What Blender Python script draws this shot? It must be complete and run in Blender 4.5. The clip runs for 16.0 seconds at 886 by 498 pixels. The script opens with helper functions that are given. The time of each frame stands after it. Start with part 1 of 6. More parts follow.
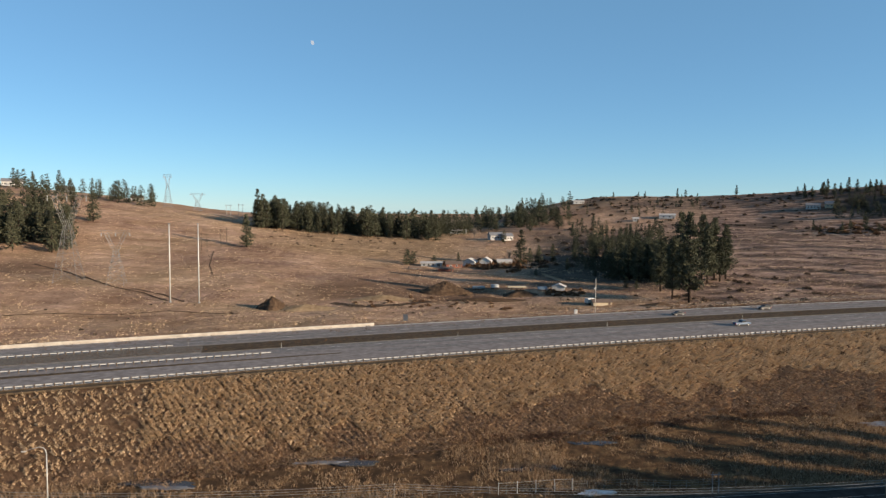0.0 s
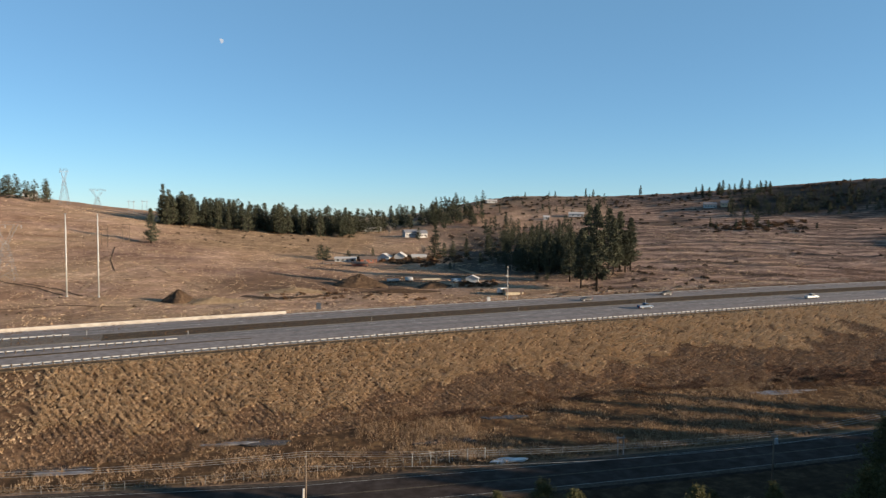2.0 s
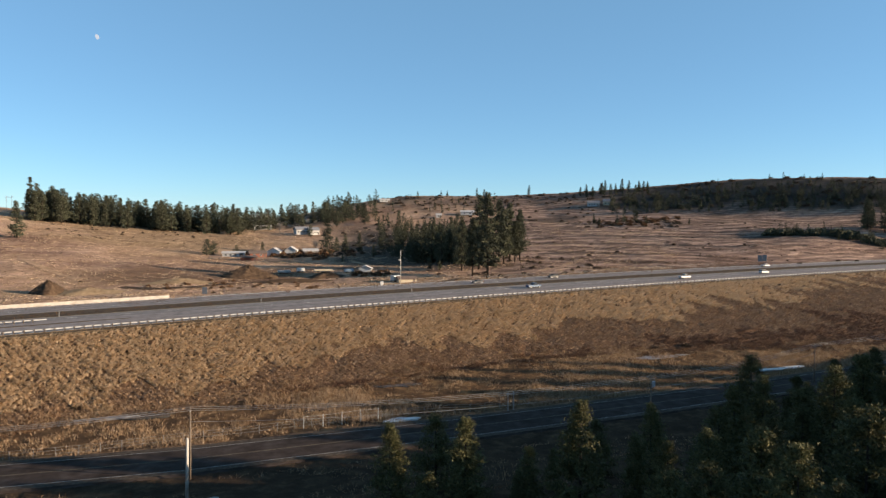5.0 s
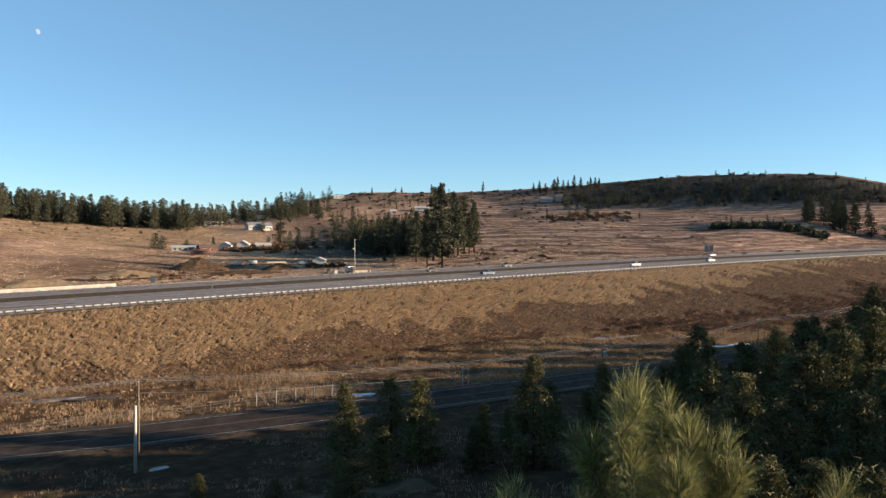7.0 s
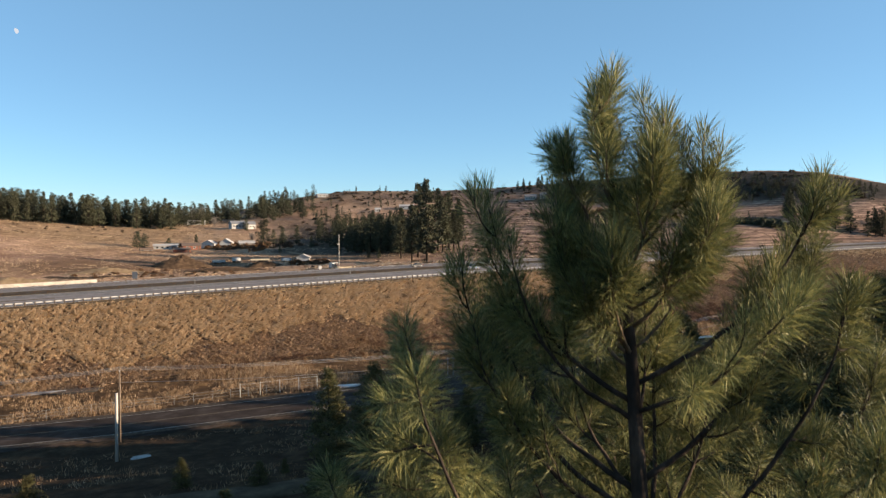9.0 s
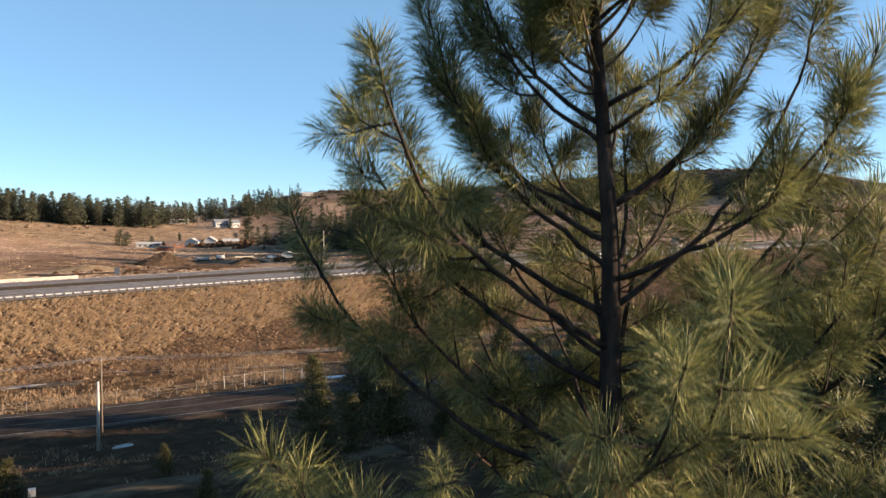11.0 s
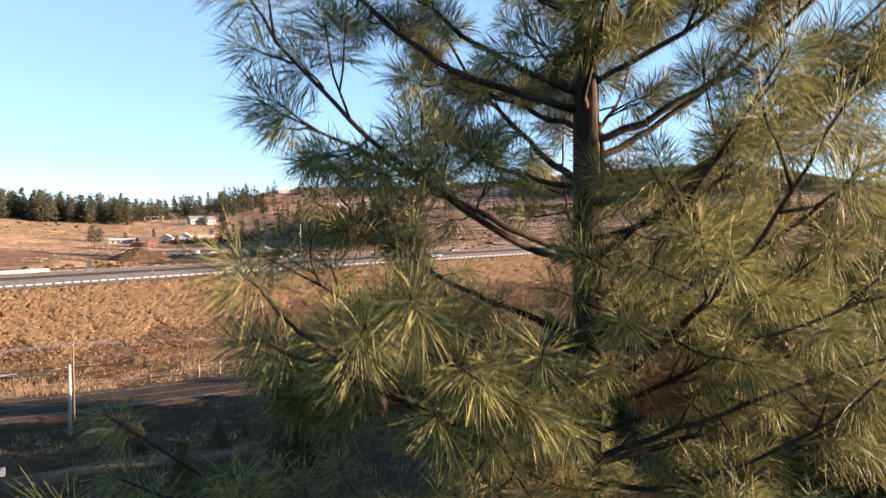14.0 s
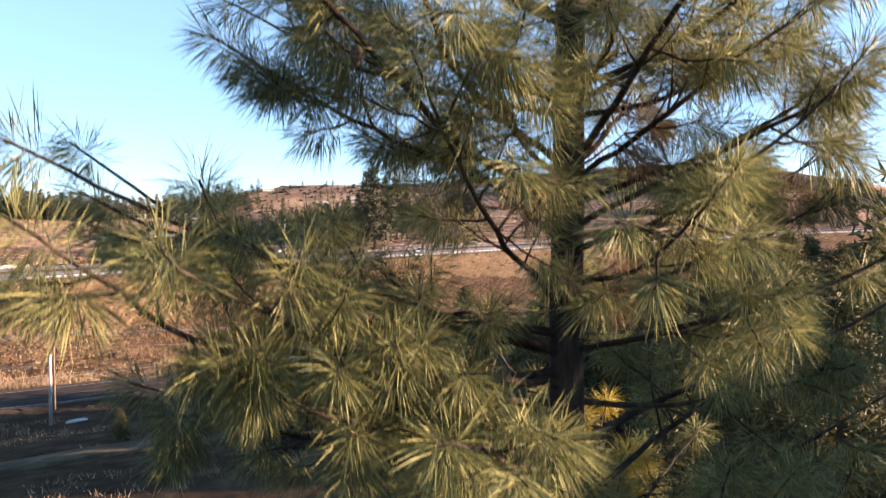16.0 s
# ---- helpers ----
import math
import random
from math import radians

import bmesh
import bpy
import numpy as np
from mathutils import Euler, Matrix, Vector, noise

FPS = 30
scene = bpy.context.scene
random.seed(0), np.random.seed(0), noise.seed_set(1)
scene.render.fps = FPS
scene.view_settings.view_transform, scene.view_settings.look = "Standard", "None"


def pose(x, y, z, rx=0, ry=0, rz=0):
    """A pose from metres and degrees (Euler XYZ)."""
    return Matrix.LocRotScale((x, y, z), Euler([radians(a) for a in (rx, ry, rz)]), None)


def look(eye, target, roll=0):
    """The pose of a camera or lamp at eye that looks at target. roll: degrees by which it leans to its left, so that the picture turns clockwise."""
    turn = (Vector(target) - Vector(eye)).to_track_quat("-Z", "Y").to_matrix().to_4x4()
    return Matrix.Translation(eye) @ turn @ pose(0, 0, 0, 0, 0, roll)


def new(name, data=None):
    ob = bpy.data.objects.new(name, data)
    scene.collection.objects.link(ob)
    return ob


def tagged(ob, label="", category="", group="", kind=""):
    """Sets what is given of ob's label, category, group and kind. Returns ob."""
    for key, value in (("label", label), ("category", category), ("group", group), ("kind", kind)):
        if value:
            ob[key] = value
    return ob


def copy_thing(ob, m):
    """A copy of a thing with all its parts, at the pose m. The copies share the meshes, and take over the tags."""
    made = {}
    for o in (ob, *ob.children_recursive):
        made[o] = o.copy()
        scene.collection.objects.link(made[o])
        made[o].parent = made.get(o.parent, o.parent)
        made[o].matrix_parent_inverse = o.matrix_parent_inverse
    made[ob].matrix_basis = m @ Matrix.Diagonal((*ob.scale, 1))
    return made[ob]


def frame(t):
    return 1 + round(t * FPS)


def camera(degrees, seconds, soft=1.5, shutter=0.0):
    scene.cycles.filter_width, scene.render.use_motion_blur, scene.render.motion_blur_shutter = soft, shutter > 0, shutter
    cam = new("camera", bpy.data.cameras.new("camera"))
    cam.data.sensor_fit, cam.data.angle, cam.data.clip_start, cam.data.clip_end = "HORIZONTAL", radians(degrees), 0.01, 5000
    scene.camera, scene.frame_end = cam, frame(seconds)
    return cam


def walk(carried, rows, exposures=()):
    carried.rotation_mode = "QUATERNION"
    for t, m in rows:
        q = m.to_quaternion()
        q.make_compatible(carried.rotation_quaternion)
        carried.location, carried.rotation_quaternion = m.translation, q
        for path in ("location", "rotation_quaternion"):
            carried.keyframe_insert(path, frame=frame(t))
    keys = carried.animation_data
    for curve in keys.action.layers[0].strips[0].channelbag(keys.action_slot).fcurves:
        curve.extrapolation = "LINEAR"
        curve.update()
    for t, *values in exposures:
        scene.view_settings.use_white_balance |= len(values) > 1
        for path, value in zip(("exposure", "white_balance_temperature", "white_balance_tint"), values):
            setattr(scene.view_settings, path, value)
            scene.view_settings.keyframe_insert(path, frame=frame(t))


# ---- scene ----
cam = camera(64.4, 16.0, soft=1.35, shutter=0.45)
# seconds, x, y, z, pitch, roll, yaw
PATH = [
    (0, 0.00, 0.00, 50.84, -3.33, -0.29, -1.62),
    (0.5, 0.17, -0.13, 49.42, -3.22, -0.29, -2.53),
    (1, 0.29, -0.28, 47.96, -3.11, -0.38, -4.12),
    (1.5, 0.35, -0.44, 46.51, -3.02, -0.41, -6.28),
    (2, 0.38, -0.61, 45.07, -2.94, -0.45, -8.53),
    (2.5, 0.42, -0.76, 43.65, -2.76, -0.44, -9.95),
    (3, 0.47, -0.90, 42.17, -2.64, -0.39, -11.46),
    (3.5, 0.53, -0.99, 40.72, -2.49, -0.38, -12.98),
    (4, 0.59, -1.06, 39.35, -2.40, -0.36, -14.44),
    (4.5, 0.66, -1.14, 37.99, -2.34, -0.36, -15.84),
    (7, 0.70, -1.66, 31.88, -2.22, -0.18, -20.87),
    (7.5, 0.71, -1.66, 31.45, -2.18, -0.11, -21.14),
    (8, 0.73, -1.64, 30.91, -2.18, -0.05, -21.50),
    (10.5, 0.98, -1.57, 28.80, -2.24, 0.27, -22.96),
    (11, 0.96, -1.61, 28.33, -2.23, 0.28, -23.30),
    (11.5, 0.95, -1.61, 27.97, -2.22, 0.27, -23.57),
    (12, 0.95, -1.63, 27.55, -2.23, 0.30, -23.92),
    (12.5, 0.95, -1.64, 27.23, -2.24, 0.34, -24.20),
    (13, 0.95, -1.64, 26.91, -2.24, 0.32, -24.45),
    (13.5, 0.95, -1.64, 26.50, -2.24, 0.32, -24.78),
    (14, 0.97, -1.62, 26.11, -2.30, 0.38, -25.12),
    (14.5, 1.00, -1.59, 25.79, -2.27, 0.35, -25.40),
    (15, 1.00, -1.58, 25.40, -2.32, 0.43, -25.73),
    (15.5, 1.00, -1.59, 25.09, -2.33, 0.43, -25.99),
    (16, 1.00, -1.60, 24.70, -2.34, 0.42, -26.33),
]
walk(cam, [(t, pose(x, y, z, 90 + p, r, w)) for t, x, y, z, p, r, w in PATH],
     exposures=((0, 1.1, 6500, 10), (4.5, 1.32, 6650, 11), (8, 1.45, 6850, 12), (10.5, 1.6, 6950, 14), (12.0, 1.9, 7150, 20), (13.5, 2.17, 7450, 23), (15, 2.41, 7400, 27), (16, 2.5, 7200, 27)))

# ---- world, sun, exposure ----
SUN_AZ, SUN_EL = 115.0, 12.5
world = bpy.data.worlds.new("world")
scene.world = world
world.use_nodes = True
wn = world.node_tree.nodes
sky = wn.new("ShaderNodeTexSky")
sky.sky_type = "NISHITA"
sky.sun_disc = False
sky.sun_elevation, sky.sun_rotation = radians(SUN_EL), radians(SUN_AZ)
sky.altitude, sky.air_density, sky.dust_density, sky.ozone_density = 700, 0.75, 0.0, 5.0
wn["Background"].inputs["Strength"].default_value = 0.088
tint = wn.new("ShaderNodeMix")
tint.data_type, tint.blend_type = "RGBA", "MULTIPLY"
tint.inputs[0].default_value = 1.0
tint.inputs[7].default_value = (1.2, 1.06, 0.855, 1)
world.node_tree.links.new(sky.outputs["Color"], tint.inputs[6])
# light scattered many times evens the clear sky out
even = wn.new("ShaderNodeMix")
even.data_type, even.blend_type = "RGBA", "MIX"
even.inputs[0].default_value = 0.4
even.inputs[7].default_value = (1.12, 2.42, 3.7, 1)
world.node_tree.links.new(tint.outputs[2], even.inputs[6])
world.node_tree.links.new(even.outputs[2], wn["Background"].inputs["Color"])

sun = new("sun", bpy.data.lights.new("sun", "SUN"))
sun.data.energy, sun.data.angle, sun.data.color = 5.0, radians(0.53), (1.0, 0.81, 0.60)
SUN_WAY = Vector((math.sin(radians(SUN_AZ)) * math.cos(radians(SUN_EL)), math.cos(radians(SUN_AZ)) * math.cos(radians(SUN_EL)), math.sin(radians(SUN_EL))))
sun.matrix_world = look((0, 0, 0), -SUN_WAY)

# ---- materials ----


def material(name, rough=0.8, metal=0.0, spec=0.3):
    m = bpy.data.materials.new(name)
    m.use_nodes = True
    b = m.node_tree.nodes["Principled BSDF"]
    b.inputs["Roughness"].default_value, b.inputs["Metallic"].default_value = rough, metal
    b.inputs["Specular IOR Level"].default_value = spec
    return m, m.node_tree.nodes, m.node_tree.links, b


def noise_ramp(m, scale, colours, detail=5.0, rough=0.6, stretch=(1, 1, 1), turn=0.0, coords="Object", drawn=False):
    """A noise of the given size whose values run through the colours. drawn: stretch is a length along the turned axes."""
    n, l = m.node_tree.nodes, m.node_tree.links
    tc, mp, tx, rp = n.new("ShaderNodeTexCoord"), n.new("ShaderNodeMapping"), n.new("ShaderNodeTexNoise"), n.new("ShaderNodeValToRGB")
    mp.vector_type = "TEXTURE" if drawn else "POINT"
    mp.inputs["Scale"].default_value = stretch
    mp.inputs["Rotation"].default_value = (0, 0, turn)
    tx.inputs["Scale"].default_value, tx.inputs["Detail"].default_value, tx.inputs["Roughness"].default_value = scale, detail, rough
    l.new(tc.outputs[coords], mp.inputs["Vector"])
    l.new(mp.outputs["Vector"], tx.inputs["Vector"])
    l.new(tx.outputs["Fac"], rp.inputs["Fac"])
    e = rp.color_ramp.elements
    while len(e) < len(colours):
        e.new(0.5)
    for i, c in enumerate(colours):
        e[i].position = 0.3 + 0.4 * i / max(1, len(colours) - 1)
        e[i].color = (*c, 1)
    return rp.outputs["Color"], tx.outputs["Fac"]


def mixed(m, a, b, fac, mode="MIX"):
    n, l = m.node_tree.nodes, m.node_tree.links
    x = n.new("ShaderNodeMix")
    x.data_type, x.blend_type = "RGBA", mode
    for sock, val in ((x.inputs[6], a), (x.inputs[7], b), (x.inputs[0], fac)):
        if hasattr(val, "default_value"):
            l.new(val, sock)
        else:
            sock.default_value = (*val, 1) if isinstance(val, tuple) else val
    return x.outputs[2]


def bumped(m, height, strength, distance):
    n, l = m.node_tree.nodes, m.node_tree.links
    b = n.new("ShaderNodeBump")
    b.inputs["Strength"].default_value, b.inputs["Distance"].default_value = strength, distance
    l.new(height, b.inputs["Height"])
    l.new(b.outputs["Normal"], n["Principled BSDF"].inputs["Normal"])


def surface(name, colours, scale, second=None, second_scale=1.0, rough=0.8, metal=0.0, spec=0.3, bump=0.3, distance=0.02, stretch=(1, 1, 1), turn=0.0, coords="Object"):
    """Colour varied at two scales, with relief from the finer one."""
    m, n, l, b = material(name, rough, metal, spec)
    col, fac = noise_ramp(m, scale, colours, stretch=stretch, turn=turn, coords=coords)
    if second:
        other, fac2 = noise_ramp(m, second_scale, second, detail=3.0, coords=coords)
        col = mixed(m, col, other, 0.5, "MIX")
    l.new(col, b.inputs["Base Color"])
    bumped(m, fac, bump, distance)
    return m


def island_varied(name, colours, rough=0.8, spec=0.2, translucent=0.0, island=True):
    """For joined clumps: each clump takes its own tone."""
    m, n, l, b = material(name, rough, 0, spec)
    g, rp = n.new("ShaderNodeNewGeometry"), n.new("ShaderNodeValToRGB")
    e = rp.color_ramp.elements
    while len(e) < len(colours):
        e.new(0.5)
    for i, c in enumerate(colours):
        e[i].position, e[i].color = i / max(1, len(colours) - 1), (*c, 1)
    l.new(g.outputs["Random Per Island"], rp.inputs["Fac"])
    col = rp.outputs["Color"]
    info, hs = n.new("ShaderNodeObjectInfo"), n.new("ShaderNodeHueSaturation")
    mr = n.new("ShaderNodeMapRange")
    mr.inputs["To Min"].default_value, mr.inputs["To Max"].default_value = 0.75, 1.25
    l.new(info.outputs["Random"], mr.inputs["Value"])
    l.new(mr.outputs["Result"], hs.inputs["Value"])
    l.new(col, hs.inputs["Color"])
    l.new(hs.outputs["Color"], b.inputs["Base Color"])
    if translucent:
        tr, mx = n.new("ShaderNodeBsdfTranslucent"), n.new("ShaderNodeMixShader")
        l.new(hs.outputs["Color"], tr.inputs["Color"])
        mx.inputs[0].default_value = translucent
        l.new(b.outputs["BSDF"], mx.inputs[1])
        l.new(tr.outputs["BSDF"], mx.inputs[2])
        l.new(mx.outputs["Shader"], n["Material Output"].inputs["Surface"])
    return m


def plain(name, colour, rough=0.6, metal=0.0, vary=0.25, scale=3.0, bump=0.1):
    lo = tuple(c * (1 - vary) for c in colour)
    hi = tuple(min(1, c * (1 + vary)) for c in colour)
    return surface(name, (lo, colour, hi), scale, rough=rough, metal=metal, bump=bump, distance=0.005)


# ---- the lie of the land ----
HWY_O = np.array([39.0, 191.0])
HWY_A = radians(14.0)


def along(x, y):
    """Metres along the highway, and across it beyond its near guardrail."""
    dx, dy = np.asarray(x, float) - HWY_O[0], np.asarray(y, float) - HWY_O[1]
    s = dx * math.cos(HWY_A) + dy * math.sin(HWY_A)
    d = -dx * math.sin(HWY_A) + dy * math.cos(HWY_A)
    return s, d - bend(s)


def bend(s):
    s = np.clip(s, -420, 600)
    return 2 - ((s - 90) / 70) ** 2


def hwy_z(s):
    return 12.6 + 0.008 * np.clip(s, -500, 600)


def hwy(s, d, z=0.0):
    """The place at s along and d across the highway, z above its surface."""
    e = d + float(bend(s))
    c, k = math.cos(HWY_A), math.sin(HWY_A)
    return Vector((HWY_O[0] + s * c - e * k, HWY_O[1] + s * k + e * c, float(hwy_z(s)) + z))


# hill heights by bearing (columns) at growing distance (rows), smoothed below
BEARING = (-60, -42, -30, -19, -13, -6, 2, 8, 11, 14, 20, 28, 34, 41, 47, 51, 54, 60)
HILL_AT = (300, 450, 560, 680, 770, 900, 1100)
HILL = (
    (9, 7, 6, 6, 7, 8, 8, 8, 8, 9, 9, 10, 11, 12, 13, 13, 13, 14),
    (26, 24, 23, 24, 24, 18, 14, 15, 16, 16, 17, 18, 18, 18, 18, 19, 19, 20),
    (48, 50, 49, 43, 35, 28, 23, 23, 22, 22, 25, 27, 29, 30, 31, 31, 31, 31),
    (64, 69, 67, 51, 41, 33, 30, 34, 38, 38, 39, 43, 42, 42, 43, 43, 42, 44),
    (70, 75, 71, 54, 42, 34, 33, 47, 66, 65, 66.5, 70.5, 75, 86, 84, 86, 62, 60),
    (72, 77, 72, 53, 41, 35, 36, 44, 58, 60, 62, 66, 72, 80, 80, 74, 60, 60),
    (68, 74, 69, 50, 40, 36, 36, 40, 46, 48, 50, 54, 58, 62, 62, 60, 54, 56),
)
LOG_R = np.linspace(math.log(150), math.log(5000), 140)
AZ = np.arange(-180, 181, 1.0)


def hill_grid():
    rows = []
    for lr in LOG_R:
        r = math.exp(lr)
        col = [np.interp(r, (150, *HILL_AT, 1300, 2200, 5000), (h[0], *h, h[-1] * 0.8, 30, 10)) for h in zip(*HILL)]
        rows.append(np.interp(AZ, (-180, *BEARING, 180), (30, *col, 30)))
    g = np.array(rows)
    for _ in range(3):
        p = np.pad(g, 2, mode="edge")
        g = sum(p[2:-2, 2 + k:p.shape[1] - 2 + k] for k in (-2, -1, 0, 1, 2)) / 5
        p = np.pad(g, 2, mode="edge")
        g = sum(p[2 + k:p.shape[0] - 2 + k, 2:-2] for k in (-1, 0, 1)) / 3
    return g


GRID = hill_grid()


def hills(x, y):
    az, lr = np.degrees(np.arctan2(x, y)), np.log(np.maximum(np.hypot(x, y), 151))
    u = np.clip((lr - LOG_R[0]) / (LOG_R[1] - LOG_R[0]), 0, len(LOG_R) - 1.001)
    v = np.clip(az + 180, 0, 359.999)
    i, j = u.astype(int), v.astype(int)
    a, b = u - i, v - j
    return GRID[i, j] * (1 - a) * (1 - b) + GRID[i + 1, j] * a * (1 - b) + GRID[i, j + 1] * (1 - a) * b + GRID[i + 1, j + 1] * a * b


def waves(x, y, size, seed):
    """Smooth uneven ground from a few crossed waves."""
    rng = np.random.RandomState(seed)
    out = 0
    for k in range(7):
        a, w = rng.uniform(0, math.pi), size * rng.uniform(0.5, 1.6)
        out = out + np.sin((x * math.cos(a) + y * math.sin(a)) * 2 * math.pi / w + rng.uniform(0, 6.28)) * rng.uniform(0.5, 1)
    return out / 4


def old_road(x):
    """The middle line of the lower road."""
    return 107.5 + 0.09 * np.maximum(x + 5, 0) + 0.0004 * np.maximum(x - 20, 0) ** 2


def ground(x, y):
    x, y = np.atleast_1d(np.asarray(x, float)), np.atleast_1d(np.asarray(y, float))
    e = y - (old_road(x) - 107.5)
    near = np.interp(e, (-300, -60, 0, 40, 69, 84, 95, 100, 101, 114, 116, 122, 130), (34, 22, 13.5, 8.2, 4.6, 2.2, 1.3, 1.0, 0.9, 0.9, 0.6, 0.1, 0))
    # unseen rise to the right, added to throw shade over road and yard
    ramp = np.clip((x - 135) / 110, 0, 1)
    fade = np.clip((74 - e) / 40, 0, 1) * np.clip((y + 40) / 40, 0, 1)
    near = near + 22 * ramp * ramp * (3 - 2 * ramp) * fade * fade * (3 - 2 * fade)
    near = near + 0.25 * waves(x, y, 14, 3) * (e > 116) + 0.3 * waves(x, y, 22, 4) * np.clip((98 - e) / 20, 0, 1)
    s, d = along(x, y)
    top = hwy_z(s) - 0.35
    toe = 31 + 0.33 * np.maximum(s - 40, 0)
    toe = np.minimum(toe, 75) + 1.5 * waves(x, y, 30, 5)
    slope = top * (1 - np.clip((-2 - d) / (toe - 2), 0, 2.5))
    slope = slope + 0.22 * waves(x, y, 7, 6) * (d < -4) * (d > -toe)
    bank = np.where(d < -2, slope, top)
    far = hills(x, y) + 0.7 * waves(x, y, 60, 7) + 1.5 * waves(x, y, 170, 8) * np.clip((np.hypot(x, y) - 400) / 300, 0, 1)
    # furrowed terraces on the slope that faces the road
    terrace = 0.9 * np.sin(far * 2 * math.pi / 2.4 + 0.5 * waves(x, y, 40, 9)) * np.clip((s - 130) / 60, 0, 1) * np.clip((30 - far) / 6, 0, 1)
    far = far + terrace * 0.45
    w = np.clip((d - 54) / (14 + 0.12 * np.maximum(s, 0)), 0, 1)
    w = w * w * (3 - 2 * w)
    return np.where(d > 53, top * (1 - w) + far * w, np.maximum(bank, near))


def gz(x, y):
    return float(ground(x, y)[0])


# ---- mesh helpers ----


def mesh_of(name, verts, faces, mat=None, smooth=False):
    me = bpy.data.meshes.new(name)
    me.from_pydata([tuple(v) for v in verts] if not isinstance(verts, np.ndarray) else verts.tolist(), [], faces if not isinstance(faces, np.ndarray) else faces.tolist())
    if mat:
        me.materials.append(mat)
    if smooth:
        me.polygons.foreach_set("use_smooth", [True] * len(me.polygons))
    me.update()
    return me


def tris_mesh(name, verts, mat):
    """Loose triangles: verts is (n, 3, 3)."""
    verts = np.asarray(verts, np.float32)
    n = len(verts)
    me = bpy.data.meshes.new(name)
    me.vertices.add(3 * n)
    me.vertices.foreach_set("co", verts.reshape(-1))
    me.loops.add(3 * n)
    me.loops.foreach_set("vertex_index", np.arange(3 * n, dtype=np.int32))
    me.polygons.add(n)
    me.polygons.foreach_set("loop_start", np.arange(0, 3 * n, 3, dtype=np.int32))
    me.materials.append(mat)
    me.update(calc_edges=True)
    return me


def thing(name, at, label, category, group="", kind="", turn=0.0):
    ob = new(name)
    ob.matrix_world = pose(*at, 0, 0, turn)
    return tagged(ob, label, category, group, kind)


def under(ob, parent):
    ob.parent = parent
    return ob


def part(name, me, parent, label="", mat=None):
    """One mesh under a thing or a part; me is a bmesh or a mesh, in the parent's own axes."""
    if isinstance(me, bmesh.types.BMesh):
        data = bpy.data.meshes.new(name)
        me.to_mesh(data)
        me.free()
        me = data
    if mat:
        me.materials.clear()
        me.materials.append(mat)
    ob = new(name, me)
    ob.parent = parent
    return tagged(ob, label)


def box(bm, x, y, z, sx, sy, sz, bevel=0.0, turn=0.0):
    """A box with its centre and full sizes, edges rounded where bevel is given."""
    m = Matrix.Translation((x, y, z)) @ Matrix.Rotation(turn, 4, "Z") @ Matrix.Diagonal((sx, sy, sz, 1))
    got = bmesh.ops.create_cube(bm, size=1, matrix=m)
    if bevel:
        edges = list({e for v in got["verts"] for e in v.link_edges})
        bmesh.ops.bevel(bm, geom=edges, offset=bevel, segments=1, affect="EDGES")
    return bm


def tube(points, radii, sides=6):
    """Verts and faces of a round bar along points."""
    pts = [Vector(p) for p in points]
    verts, faces = [], []
    for i, p in enumerate(pts):
        way = (pts[min(i + 1, len(pts) - 1)] - pts[max(i - 1, 0)]).normalized()
        q = way.to_track_quat("Z", "Y")
        for k in range(sides):
            a = 2 * math.pi * k / sides
            verts.append(p + q @ Vector((math.cos(a) * radii[i], math.sin(a) * radii[i], 0)))
    for i in range(len(pts) - 1):
        for k in range(sides):
            a, b = i * sides + k, i * sides + (k + 1) % sides
            faces.append((a, b, b + sides, a + sides))
    faces.append(tuple(range(sides))[::-1])
    faces.append(tuple(range((len(pts) - 1) * sides, len(pts) * sides)))
    return verts, faces


def joined(pieces):
    verts, faces = [], []
    for v, f in pieces:
        k = len(verts)
        verts += list(v)
        faces += [tuple(i + k for i in q) for q in f]
    return verts, faces

# ---- ground sheet ----


